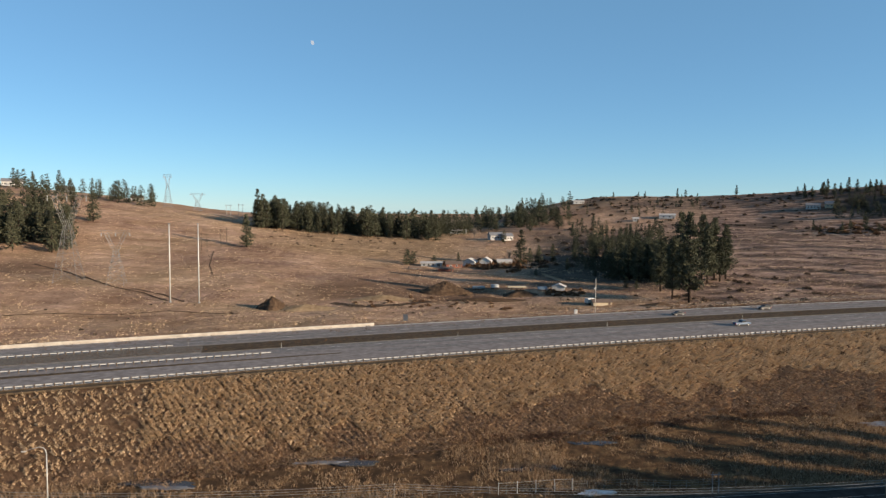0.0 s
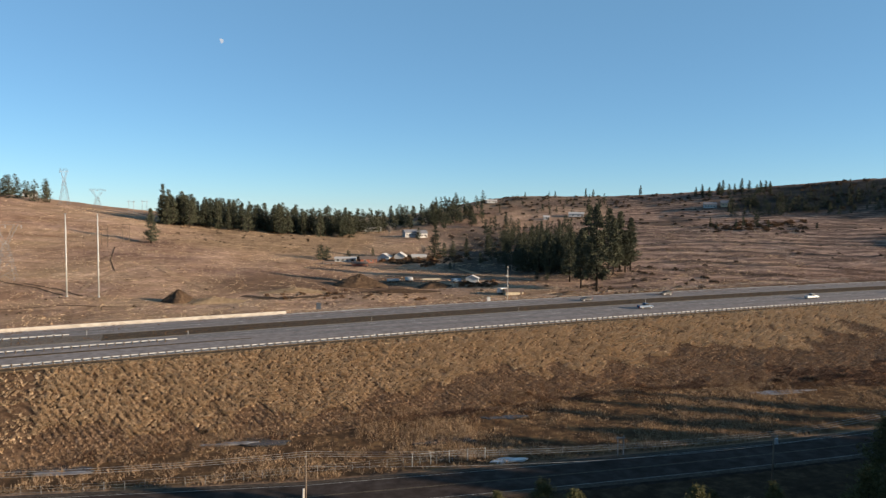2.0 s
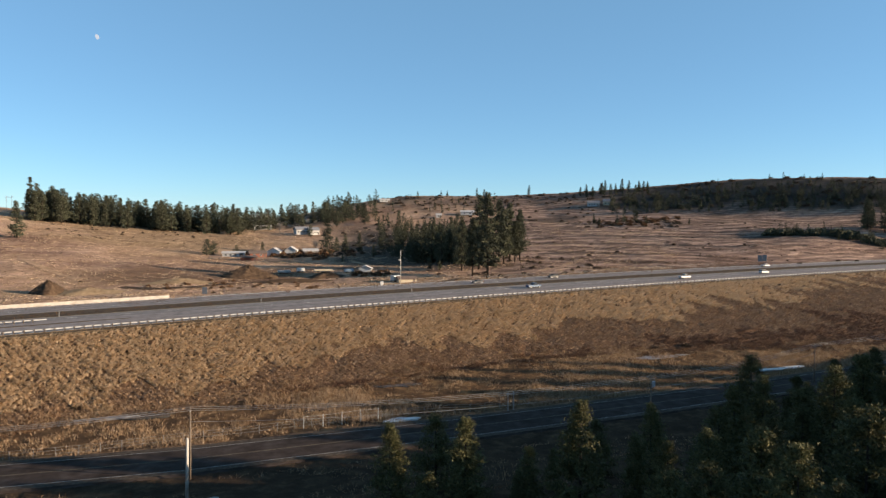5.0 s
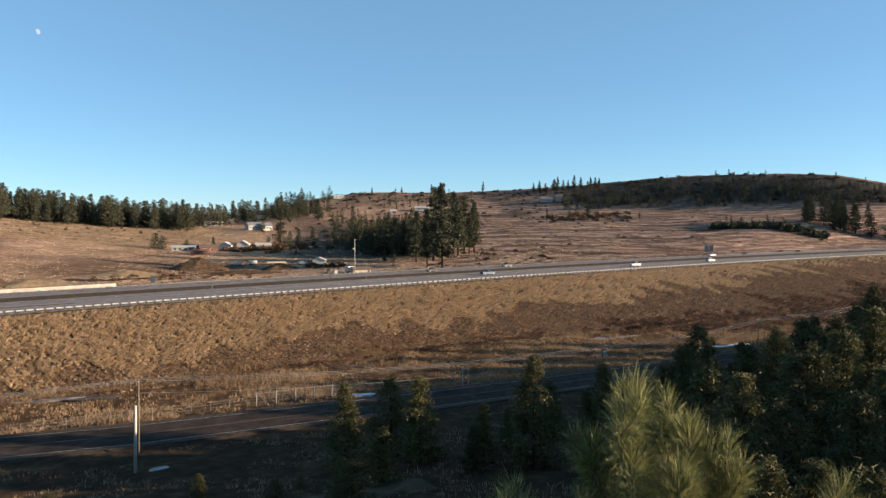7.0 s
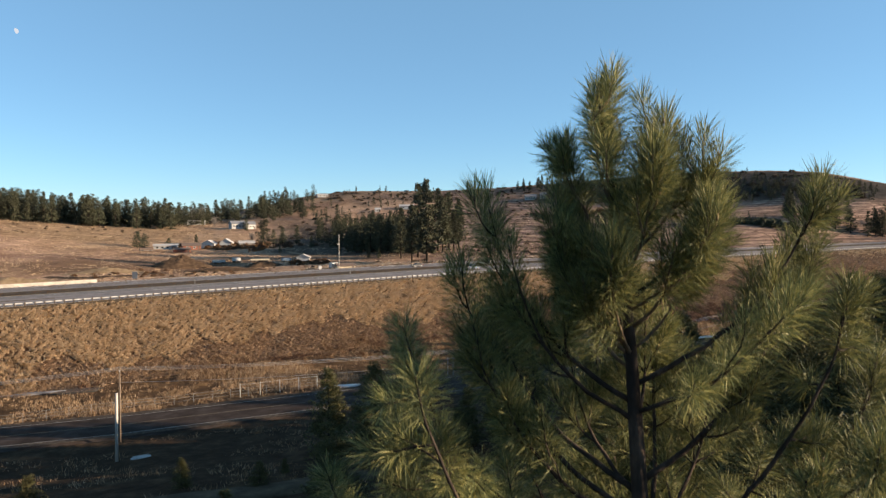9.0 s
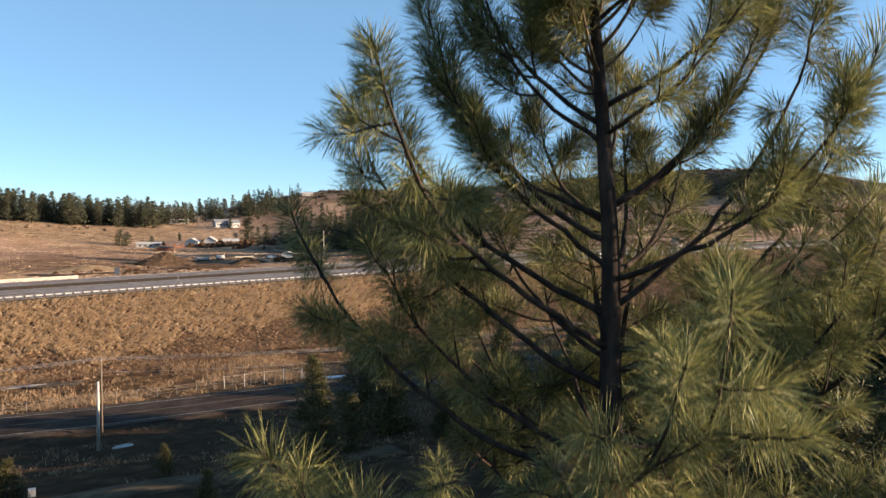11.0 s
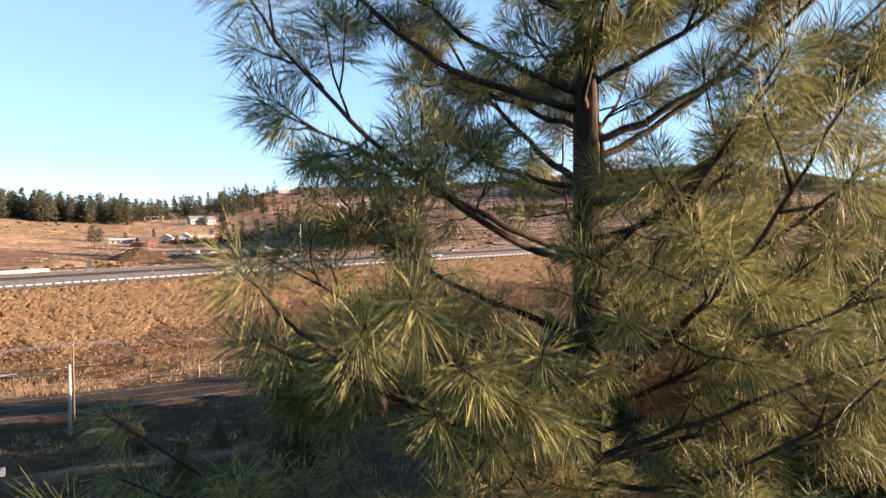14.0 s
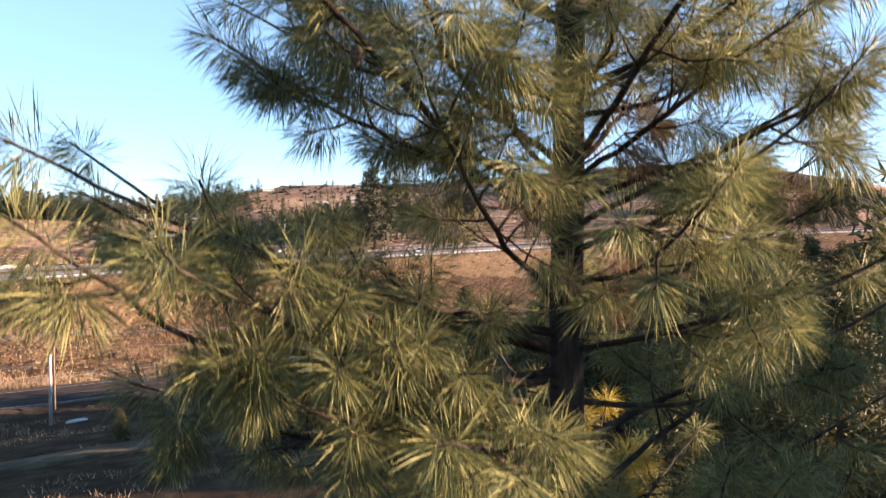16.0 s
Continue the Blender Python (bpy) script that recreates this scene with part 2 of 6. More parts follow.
def ground_material():
    m, n, l, b = material("dry_grassland", 1.0, 0, 0.02)
    comb = HWY_A + radians(-62)
    # shade between the tussocks is put into the bank's dark ground colour
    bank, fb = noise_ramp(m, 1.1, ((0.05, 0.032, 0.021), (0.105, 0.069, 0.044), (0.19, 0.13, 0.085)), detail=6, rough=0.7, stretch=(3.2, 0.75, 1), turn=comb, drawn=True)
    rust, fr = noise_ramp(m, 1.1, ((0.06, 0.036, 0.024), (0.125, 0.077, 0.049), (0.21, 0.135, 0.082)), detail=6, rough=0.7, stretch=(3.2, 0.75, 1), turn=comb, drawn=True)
    field, ff = noise_ramp(m, 0.035, ((0.195, 0.126, 0.098), (0.39, 0.27, 0.209), (0.62, 0.455, 0.36)), detail=8, rough=0.65)
    fine, f2 = noise_ramp(m, 0.16, ((0.40, 0.37, 0.36), (1.0, 1.0, 1.0), (1.5, 1.46, 1.38)), detail=9, rough=0.75)
    speck, f5 = noise_ramp(m, 0.75, ((0.3, 0.28, 0.27), (1.0, 1.0, 1.0), (1.8, 1.76, 1.7)), detail=6, rough=0.75, stretch=(1, 1, 3))
    # the lines of old cultivation and water that run across the slopes
    rill, f6 = noise_ramp(m, 0.22, ((0.42, 0.38, 0.37), (0.95, 0.94, 0.93), (1.35, 1.33, 1.3)), detail=6, rough=0.65, stretch=(9, 1.2, 1), turn=0.16, drawn=True)
    fine = mixed(m, fine, speck, 0.95, "MULTIPLY")
    fine = mixed(m, fine, rill, 0.8, "MULTIPLY")
    field = mixed(m, field, fine, 0.9, "MULTIPLY")
    turf, f7 = noise_ramp(m, 0.05, ((0.15, 0.106, 0.064), (0.27, 0.194, 0.12), (0.38, 0.276, 0.178)), detail=8, rough=0.7)
    turf = mixed(m, turf, fine, 0.8, "MULTIPLY")
    tilled, f8 = noise_ramp(m, 0.3, ((0.07, 0.043, 0.029), (0.14, 0.09, 0.06), (0.25, 0.165, 0.11)), detail=8, rough=0.75, stretch=(4, 1, 1), turn=0.1, drawn=True)
    scar, f3 = noise_ramp(m, 0.012, ((0.12, 0.072, 0.05), (0.30, 0.20, 0.115), (0.40, 0.30, 0.165)), detail=4, stretch=(1, 2.2, 1), turn=0.3)
    field = mixed(m, field, scar, 0.5)
    marsh, fm = noise_ramp(m, 0.25, ((0.042, 0.028, 0.019), (0.10, 0.063, 0.036), (0.23, 0.145, 0.07)), detail=8, rough=0.7)
    # near ground: the shade lying on it is darkened into this brown
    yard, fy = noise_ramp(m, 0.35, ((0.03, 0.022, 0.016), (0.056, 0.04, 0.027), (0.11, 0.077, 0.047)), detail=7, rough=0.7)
    heath, fh = noise_ramp(m, 0.09, ((0.15, 0.105, 0.086), (0.31, 0.224, 0.178), (0.47, 0.35, 0.275)), detail=9, rough=0.7, stretch=(6, 1, 1), turn=-0.1, drawn=True)
    heath = mixed(m, heath, fine, 0.8, "MULTIPLY")
    # dark scrub tone, which also stands in for shade on ridge and slope
    scrub_shade, fs = noise_ramp(m, 0.06, ((0.03, 0.03, 0.028), (0.058, 0.053, 0.046), (0.12, 0.098, 0.08)), detail=9, rough=0.75)
    # level bands of paler and darker growth along old furrows, furrow shade painted in
    tc, sp = n.new("ShaderNodeTexCoord"), n.new("ShaderNodeSeparateXYZ")
    l.new(tc.outputs["Object"], sp.inputs["Vector"])
    warp = n.new("ShaderNodeTexNoise")
    warp.inputs["Scale"].default_value, warp.inputs["Detail"].default_value = 0.012, 5.0
    l.new(tc.outputs["Object"], warp.inputs["Vector"])
    steps = []
    for op, srcv, val in (("MULTIPLY", sp.outputs["Z"], 3.3), ("MULTIPLY", warp.outputs["Fac"], 44.0), ("ADD", None, None), ("SINE", None, None)):
        k = n.new("ShaderNodeMath")
        k.operation = op
        if op in ("MULTIPLY",):
            l.new(srcv, k.inputs[0])
            k.inputs[1].default_value = val
        elif op == "ADD":
            l.new(steps[0].outputs[0], k.inputs[0])
            l.new(steps[1].outputs[0], k.inputs[1])
        else:
            l.new(steps[2].outputs[0], k.inputs[0])
        steps.append(k)
    rp = n.new("ShaderNodeValToRGB")
    rp.color_ramp.elements[0].position, rp.color_ramp.elements[0].color = 0.12, (0.45, 0.42, 0.42, 1)
    rp.color_ramp.elements[1].position, rp.color_ramp.elements[1].color = 0.55, (1.15, 1.13, 1.1, 1)
    l.new(steps[3].outputs[0], rp.inputs["Fac"])
    heath = mixed(m, heath, rp.outputs["Color"], 0.6, "MULTIPLY")
    col = field
    for name, c in (("turf", turf), ("tilled", tilled), ("heath", heath), ("bank", bank), ("rust", rust), ("scrub_shade", scrub_shade), ("marsh", marsh), ("yard", yard)):
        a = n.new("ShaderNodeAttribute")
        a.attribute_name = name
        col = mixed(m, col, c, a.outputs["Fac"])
    col = mixed(m, col, (0.80, 0.76, 0.745), 1.0, "MULTIPLY")
    l.new(col, b.inputs["Base Color"])
    bumped(m, f5, 0.8, 0.5)
    return m


def build_ground():
    az = np.radians(np.concatenate([np.arange(-180, -44, 4.0), np.arange(-44, 66, 0.26), np.arange(68, 180, 4.0)]))
    r = [2.0]
    while r[-1] < 4600:
        r.append(r[-1] * 1.0135 + (0.3 if r[-1] < 900 else 8.0))
    r = np.array(r)
    R, A = np.meshgrid(r, az, indexing="ij")
    X, Y = R * np.sin(A), R * np.cos(A)
    Z = ground(X.ravel(), Y.ravel()).reshape(X.shape)
    rng = np.random.RandomState(2)
    s, d = along(X, Y)
    rough = np.where((d < -3) & (d > -32), 0.07, np.where(d > 56, 0.03 + R / 9000, 0.06))
    Z = Z + rng.normal(0, 1, Z.shape) * rough * (R > 90) * ((d < -3) | (d > 56))
    nr, na = X.shape
    verts = np.stack([X, Y, Z], -1).reshape(-1, 3)
    i, j = np.meshgrid(np.arange(nr - 1), np.arange(na), indexing="ij")
    j2 = (j + 1) % na
    faces = np.stack([i * na + j, i * na + j2, (i + 1) * na + j2, (i + 1) * na + j], -1).reshape(-1, 4)
    centre = len(verts)
    verts = np.vstack([verts, [[0, 0, gz(0, 0)]]])
    me = mesh_of("ground", verts, faces.tolist() + [(k, (k + 1) % na, centre)[::-1] for k in range(na)], ground_material(), smooth=True)
    e = (Y - (old_road(X) - 107.5))
    toe = np.minimum(31 + 0.33 * np.maximum(s - 40, 0), 75)
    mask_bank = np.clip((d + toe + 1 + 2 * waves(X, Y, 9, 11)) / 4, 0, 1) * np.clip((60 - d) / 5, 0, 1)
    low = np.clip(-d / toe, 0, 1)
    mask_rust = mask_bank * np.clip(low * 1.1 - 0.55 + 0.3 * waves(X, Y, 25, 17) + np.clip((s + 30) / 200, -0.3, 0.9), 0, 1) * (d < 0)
    mask_marsh = np.clip((e - 114) / 3, 0, 1) * (1 - mask_bank) * (d < 53)
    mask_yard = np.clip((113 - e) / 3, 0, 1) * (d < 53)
    mask_heath = np.clip((np.degrees(np.arctan2(X, Y)) - 15 + 4 * waves(X, Y, 120, 14)) / 9, 0, 1) * (d > 53)
    bear = np.degrees(np.arctan2(X, Y))
    mask_scrub_shade = np.clip((bear - 29 + 3 * waves(X, Y, 90, 15)) / 3, 0, 1) * np.clip((R - 680 + 22 * waves(X, Y, 50, 16)) / 25, 0, 1) * np.clip((790 - R) / 20, 0, 1)
    # hillside shade is painted in with the same tone as the scrub
    strips = np.clip(1.6 * waves(X, Y, 130, 41) + 1.0 * waves(X, Y, 45, 42) - 0.35, 0, 1)
    mask_scrub_shade = np.maximum(mask_scrub_shade, 0.85 * np.clip((bear - 11) / 3, 0, 1) * np.clip((R - 705 + 12 * waves(X, Y, 60, 43)) / 20, 0, 1) * np.clip((790 - R) / 20, 0, 1) * np.clip(0.45 + strips, 0, 1))
    mask_scrub_shade = np.maximum(mask_scrub_shade, 0.75 * strips * np.clip((bear - 20) / 5, 0, 1) * np.clip((R - 520) / 60, 0, 1))
    # the grove's shadow on the ground is painted here too
    mask_scrub_shade = np.maximum(mask_scrub_shade, 0.85 * np.clip((bear - 8.5 + 1.5 * waves(X, Y, 60, 18)) / 1.5, 0, 1) * np.clip((20.5 - bear) / 1, 0, 1) * np.clip((R - 355 + 12 * waves(X, Y, 40, 19)) / 15, 0, 1) * np.clip((640 - R) / 60, 0, 1))
    # greener turf on the pasture under the crest wood, tilled brown soil in the hollow below it
    mask_turf = np.clip((bear + 14) / 5, 0, 1) * np.clip((5 - bear) / 4, 0, 1) * np.clip((R - 420 + 25 * waves(X, Y, 90, 44)) / 60, 0, 1) * 0.8 * (d > 53)
    mask_tilled = np.clip((bear + 12 + 3 * waves(X, Y, 50, 45)) / 4, 0, 1) * np.clip((9 - bear) / 4, 0, 1) * np.clip((R - 312 + 10 * waves(X, Y, 40, 46)) / 12, 0, 1) * np.clip((392 - R + 20 * waves(X, Y, 55, 47)) / 35, 0, 1) * 0.85
    mask_tilled = np.maximum(mask_tilled, 0.6 * np.clip((-25 - bear) / 2, 0, 1) * np.clip((450 - R) / 30, 0, 1) * np.clip((R - 390) / 20, 0, 1) * (d > 53))
    for name, mask in (("turf", mask_turf), ("tilled", mask_tilled), ("heath", mask_heath), ("bank", mask_bank), ("rust", mask_rust), ("scrub_shade", mask_scrub_shade), ("marsh", mask_marsh), ("yard", mask_yard)):
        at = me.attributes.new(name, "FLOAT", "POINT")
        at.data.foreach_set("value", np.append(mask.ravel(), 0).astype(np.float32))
    ob = new("ground", me)
    return tagged(ob, "dry tan grassland with an embankment, marsh and low hills", "ground", kind="structure")


build_ground()

# ---- roads ----
ASPHALT = surface("worn_asphalt", ((0.133, 0.113, 0.103), (0.187, 0.16, 0.146), (0.257, 0.222, 0.203)), 0.5, rough=0.85, bump=0.2, distance=0.01, stretch=(1, 1, 1), spec=0.08)
# darker than its own grey: some of the road's shade is in the colour
ASPHALT_OLD_SHADED = surface("old_shade_darkened_asphalt", ((0.026, 0.02, 0.017), (0.04, 0.031, 0.027), (0.062, 0.05, 0.044)), 0.4, rough=0.9, bump=0.2, distance=0.01, spec=0.02)
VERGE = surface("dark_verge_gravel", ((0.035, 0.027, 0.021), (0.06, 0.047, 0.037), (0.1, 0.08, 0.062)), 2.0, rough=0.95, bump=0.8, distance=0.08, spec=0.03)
WHEEL_TRACK = surface("tyre_darkened_asphalt", ((0.078, 0.0741, 0.0741), (0.117, 0.113, 0.109), (0.156, 0.148, 0.144)), 0.4, rough=0.8, bump=0.2, distance=0.01, spec=0.08)
MEDIAN = surface("median_earth", ((0.039, 0.0296, 0.0218), (0.0663, 0.0484, 0.0328), (0.109, 0.078, 0.0468)), 0.8, rough=0.95, bump=0.8, distance=0.15, spec=0.05)
GRAVEL = surface("shoulder_gravel", ((0.0702, 0.0585, 0.0468), (0.125, 0.105, 0.0858), (0.187, 0.156, 0.125)), 2.0, rough=0.95, bump=0.8, distance=0.08, spec=0.05)
PAINT = plain("worn_road_paint", (0.429, 0.421, 0.39), 0.7, vary=0.4, scale=1.5)
YELLOW = plain("worn_yellow_paint", (0.203, 0.168, 0.109), 0.7, vary=0.4, scale=1.5)
# dimmer paints for the lines of the lower road
PAINT_DIM = plain("dim_road_paint", (0.203, 0.195, 0.179), 0.8, vary=0.5, scale=1.5)
YELLOW_DIM = plain("dim_yellow_paint", (0.078, 0.0624, 0.039), 0.8, vary=0.4, scale=1.5)
CONCRETE = surface("pale_concrete", ((0.281, 0.25, 0.211), (0.359, 0.32, 0.273), (0.429, 0.39, 0.335)), 0.6, rough=0.85, bump=0.2)
GALV = surface("galvanised_steel", ((0.281, 0.273, 0.265), (0.374, 0.367, 0.351), (0.468, 0.46, 0.445)), 1.5, rough=0.5, metal=0.15, bump=0.05)
GALV_DULL = surface("weathered_steel", ((0.156, 0.156, 0.156), (0.218, 0.218, 0.218), (0.281, 0.281, 0.273)), 1.5, rough=0.6, metal=0.4, bump=0.05)
WOOD_POST = surface("weathered_post_wood", ((0.0546, 0.039, 0.0273), (0.0936, 0.0663, 0.0468), (0.14, 0.101, 0.0702)), 3.0, rough=0.9, bump=0.3)


def strip(name, s0, s1, d0, d1, z, mat, step=6.0, thick=0.12, ends=None):
    """A slab that follows the highway. ends: widths' factor at s0 and s1, to taper it."""
    n = max(2, int(abs(s1 - s0) / step) + 1)
    verts, faces = [], []
    for i in range(n):
        f = i / (n - 1)
        s = s0 + (s1 - s0) * f
        k = 1 if not ends else ends[0] + (ends[1] - ends[0]) * f
        mid, half = (d0 + d1) / 2, (d1 - d0) / 2 * k
        a, b = hwy(s, mid - half, z), hwy(s, mid + half, z)
        verts += [a, b, b - Vector((0, 0, thick)), a - Vector((0, 0, thick))]
    for i in range(n - 1):
        q = i * 4
        for k in range(4):
            faces.append((q + k, q + 4 + k, q + 4 + (k + 1) % 4, q + (k + 1) % 4))
    faces += [(0, 1, 2, 3), tuple(4 * (n - 1) + k for k in (3, 2, 1, 0))]
    return mesh_of(name, verts, faces, mat)


def build_highway():
    road = tagged(new("road", strip("road", -420, 620, 0.6, 52.5, 0.0, ASPHALT, thick=0.5)), "grey divided highway with worn asphalt on an embankment", "road", kind="structure")
    part("median", strip("median", -96, 620, 26, 36, 0.05, MEDIAN), road, "dark earth median")
    part("median_grass", strip("median", -420, -96, 27, 36.5, 0.05, GRAVEL), road, "brown grassy median")
    part("ramp_island", strip("island", -420, -60, 9, 16.5, 0.05, MEDIAN, ends=(1, 0.1)), road, "dark grassy strip beside the slip lane")
    for d0, d1, s0, s1, m in ((0.9, 1.15, -420, 620, PAINT), (25.2, 25.45, -420, 620, YELLOW), (36.6, 36.85, -420, 620, YELLOW), (50.6, 50.85, -420, 620, PAINT)):
        part("edge_line", strip("edge_line", s0, s1, d0, d1, 0.012, m, thick=0.01), road, "worn painted edge line")
    for d in (19.3, 20.9, 23.0, 24.5, 39.0, 40.6, 43.2, 44.8, 14.0, 12.3):
        part("wheel_track", strip("wheel_track", -420 if d > 17 else -50, 620, d - 0.35, d + 0.35, 0.006, WHEEL_TRACK, thick=0.005), road, "tyre-darkened track")
    shared = bpy.data.meshes.new("lane_dash")
    verts = [(-1.5, -0.08, 0), (1.5, -0.08, 0), (1.5, 0.08, 0), (-1.5, 0.08, 0)]
    shared.from_pydata(verts + [(x, y, -0.008) for x, y, z in verts], [], [(0, 1, 2, 3), (7, 6, 5, 4), (0, 4, 5, 1), (1, 5, 6, 2), (2, 6, 7, 3), (3, 7, 4, 0)])
    shared.materials.append(PAINT)
    for d in (22.0, 17.5, 42.0):
        for k in range(40):
            s = -170 + 12.2 * k
            if d == 17.5 and s < -40:
                continue
            ob = part("lane_dash", shared, road)
            ob.matrix_local = Matrix.Translation(hwy(s, d, 0.016)) @ Matrix.Rotation(HWY_A - 2 * (s - 90) / 4900, 4, "Z")
    tagged(new("pavement_edge", strip("gravel", -420, 620, -2.6, 0.55, -0.06, MEDIAN, thick=0.4)), "dark gravel shoulder below the guardrail", "gravel shoulder", kind="structure")
    # low concrete barrier along the far side
    wall = thing("concrete_barrier", (0, 0, 0), "pale concrete barrier along the far highway edge", "barrier", kind="structure")
    part("barrier_wall", strip("barrier_wall", -420, -44, 52.0, 52.5, 0.92, CONCRETE, thick=1.1), wall)
    part("footing", strip("footing", -420, -44, 51.6, 52.0, 0.25, CONCRETE, thick=0.4), wall)
    part("pale_shoulder", strip("pale_shoulder", -44, 420, 50.9, 51.9, 0.02, CONCRETE, thick=0.2), wall)
    tagged(new("kerb", strip("kerb", -230, 560, -0.55, -0.36, 0.12, MEDIAN, thick=0.4)), "low dark asphalt kerb at the foot of the guardrail", "kerb", kind="structure")
    return road


build_highway()


def guardrail(name, s0, s1, d, label, spacing=1.905):
    rail = thing(name, (0, 0, 0), label, "guardrail", group="highway guardrails")
    prof = ((0.0, 0.0), (0.05, 0.04), (0.05, 0.10), (0.0, 0.155), (0.05, 0.21), (0.05, 0.27), (0.0, 0.31), (-0.012, 0.31), (-0.012, 0.0))
    n = max(2, int((s1 - s0) / 4))
    verts, faces = [], []
    for i in range(n + 1):
        s = s0 + (s1 - s0) * i / n
        for q, h in prof:
            verts.append(hwy(s, d - q, 0.45 + h))
    k = len(prof)
    for i in range(n):
        for j in range(k):
            faces.append((i * k + j, i * k + (j + 1) % k, (i + 1) * k + (j + 1) % k, (i + 1) * k + j))
    part("beam", mesh_of("beam", verts, faces, GALV, smooth=False), rail, "galvanised corrugated beam")
    bm = bmesh.new()
    box(bm, 0, 0, 0.03, 0.2, 0.22, 1.55)
    post = bpy.data.meshes.new("post")
    bm.to_mesh(post)
    bm.free()
    post.materials.append(WOOD_POST)
    count = int((s1 - s0) / spacing)
    rest = []
    for i in range(count):
        s = s0 + 0.6 + i * spacing
        m = Matrix.Translation(hwy(s, d - 0.18, 0.0)) @ Matrix.Rotation(HWY_A, 4, "Z")
        if -135 < s < 300 and i < 700:
            if len([1 for c in rail.children]) < 300:
                ob = part("post", post, rail)
                ob.matrix_local = m
                continue
        rest.append(m)
    if rest:
        verts, faces = [], []
        for m in rest:
            b = len(verts)
            verts += [m @ v.co for v in post.vertices]
            faces += [tuple(b + v for v in p.vertices) for p in post.polygons]
        tagged(part("far_posts", mesh_of("far_posts", verts, faces, WOOD_POST), rail), kind="stuff")
    return rail


guardrail("guardrail", -230, 560, 0.0, "long galvanised guardrail on dark wooden posts above the embankment")
guardrail("guardrail", -230, -78, 17.2, "galvanised guardrail on dark posts beside the slip lane")
guardrail("guardrail", -230, -104, 36.2, "galvanised guardrail on dark posts at the far median edge")

# the lower road


def lower_road():
    verts, faces = [], []
    xs = np.arange(-260, 300, 5.0)
    for i, x in enumerate(xs):
        y = float(old_road(x))
        for o, z in ((-6.2, 1.2), (6.2, 1.2), (6.9, 0.7), (-6.9, 0.7)):
            verts.append((x, y + o, z))
    for i in range(len(xs) - 1):
        for k in range(4):
            faces.append((i * 4 + k, i * 4 + 4 + k, i * 4 + 4 + (k + 1) % 4, i * 4 + (k + 1) % 4))
    road = tagged(new("road", mesh_of("road", verts, faces, ASPHALT_OLD_SHADED)), "dark two-lane road in shade below the embankment", "road", kind="structure")

    def line(o, w, x0, x1, mat, name, lift=1.21):
        v, f = [], []
        n = max(1, int((x1 - x0) / 5))
        for i in range(n + 1):
            x = x0 + (x1 - x0) * i / n
            y = float(old_road(x)) + o
            v += [(x, y - w / 2, lift), (x, y + w / 2, lift), (x, y + w / 2, lift - 0.008), (x, y - w / 2, lift - 0.008)]
        for i in range(n):
            for k in range(4):
                f.append((i * 4 + k, i * 4 + 4 + k, i * 4 + 4 + (k + 1) % 4, i * 4 + (k + 1) % 4))
        part(name, mesh_of(name, v, f, mat), road)
    line(4.7, 0.13, -260, 290, PAINT_DIM, "edge_line")
    line(-4.7, 0.13, -260, 290, PAINT_DIM, "edge_line")
    line(0.12, 0.1, -260, 290, YELLOW_DIM, "centre_line")
    line(-0.12, 0.1, -260, 290, YELLOW_DIM, "centre_line")
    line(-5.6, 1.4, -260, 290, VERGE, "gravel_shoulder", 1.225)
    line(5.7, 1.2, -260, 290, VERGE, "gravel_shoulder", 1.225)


lower_road()

# ---- trees ----
BARK = surface("pine_bark", ((0.018, 0.014, 0.012), (0.036, 0.027, 0.022), (0.085, 0.06, 0.045)), 9.0, rough=0.95, spec=0.1, bump=0.9, distance=0.02, stretch=(1, 1, 0.35))
TWIG = surface("pine_twig", ((0.078, 0.0546, 0.0351), (0.133, 0.0936, 0.0585), (0.195, 0.136, 0.0858)), 14.0, rough=0.9, bump=0.6, distance=0.006)
NEEDLES_FAR = island_varied("far_pine_needles", ((0.0406, 0.0437, 0.0281), (0.0546, 0.0577, 0.0359), (0.0764, 0.0764, 0.0468)), 0.85, 0.12)
NEEDLES_MID = island_varied("pine_needles", ((0.04, 0.041, 0.018), (0.068, 0.066, 0.026), (0.115, 0.1, 0.038)), 0.7, 0.2, 0.18)
NEEDLES = island_varied("long_pine_needles", ((0.05, 0.062, 0.031), (0.1, 0.112, 0.047), (0.185, 0.183, 0.064), (0.3, 0.272, 0.11)), 0.55, 0.14, 0.24)


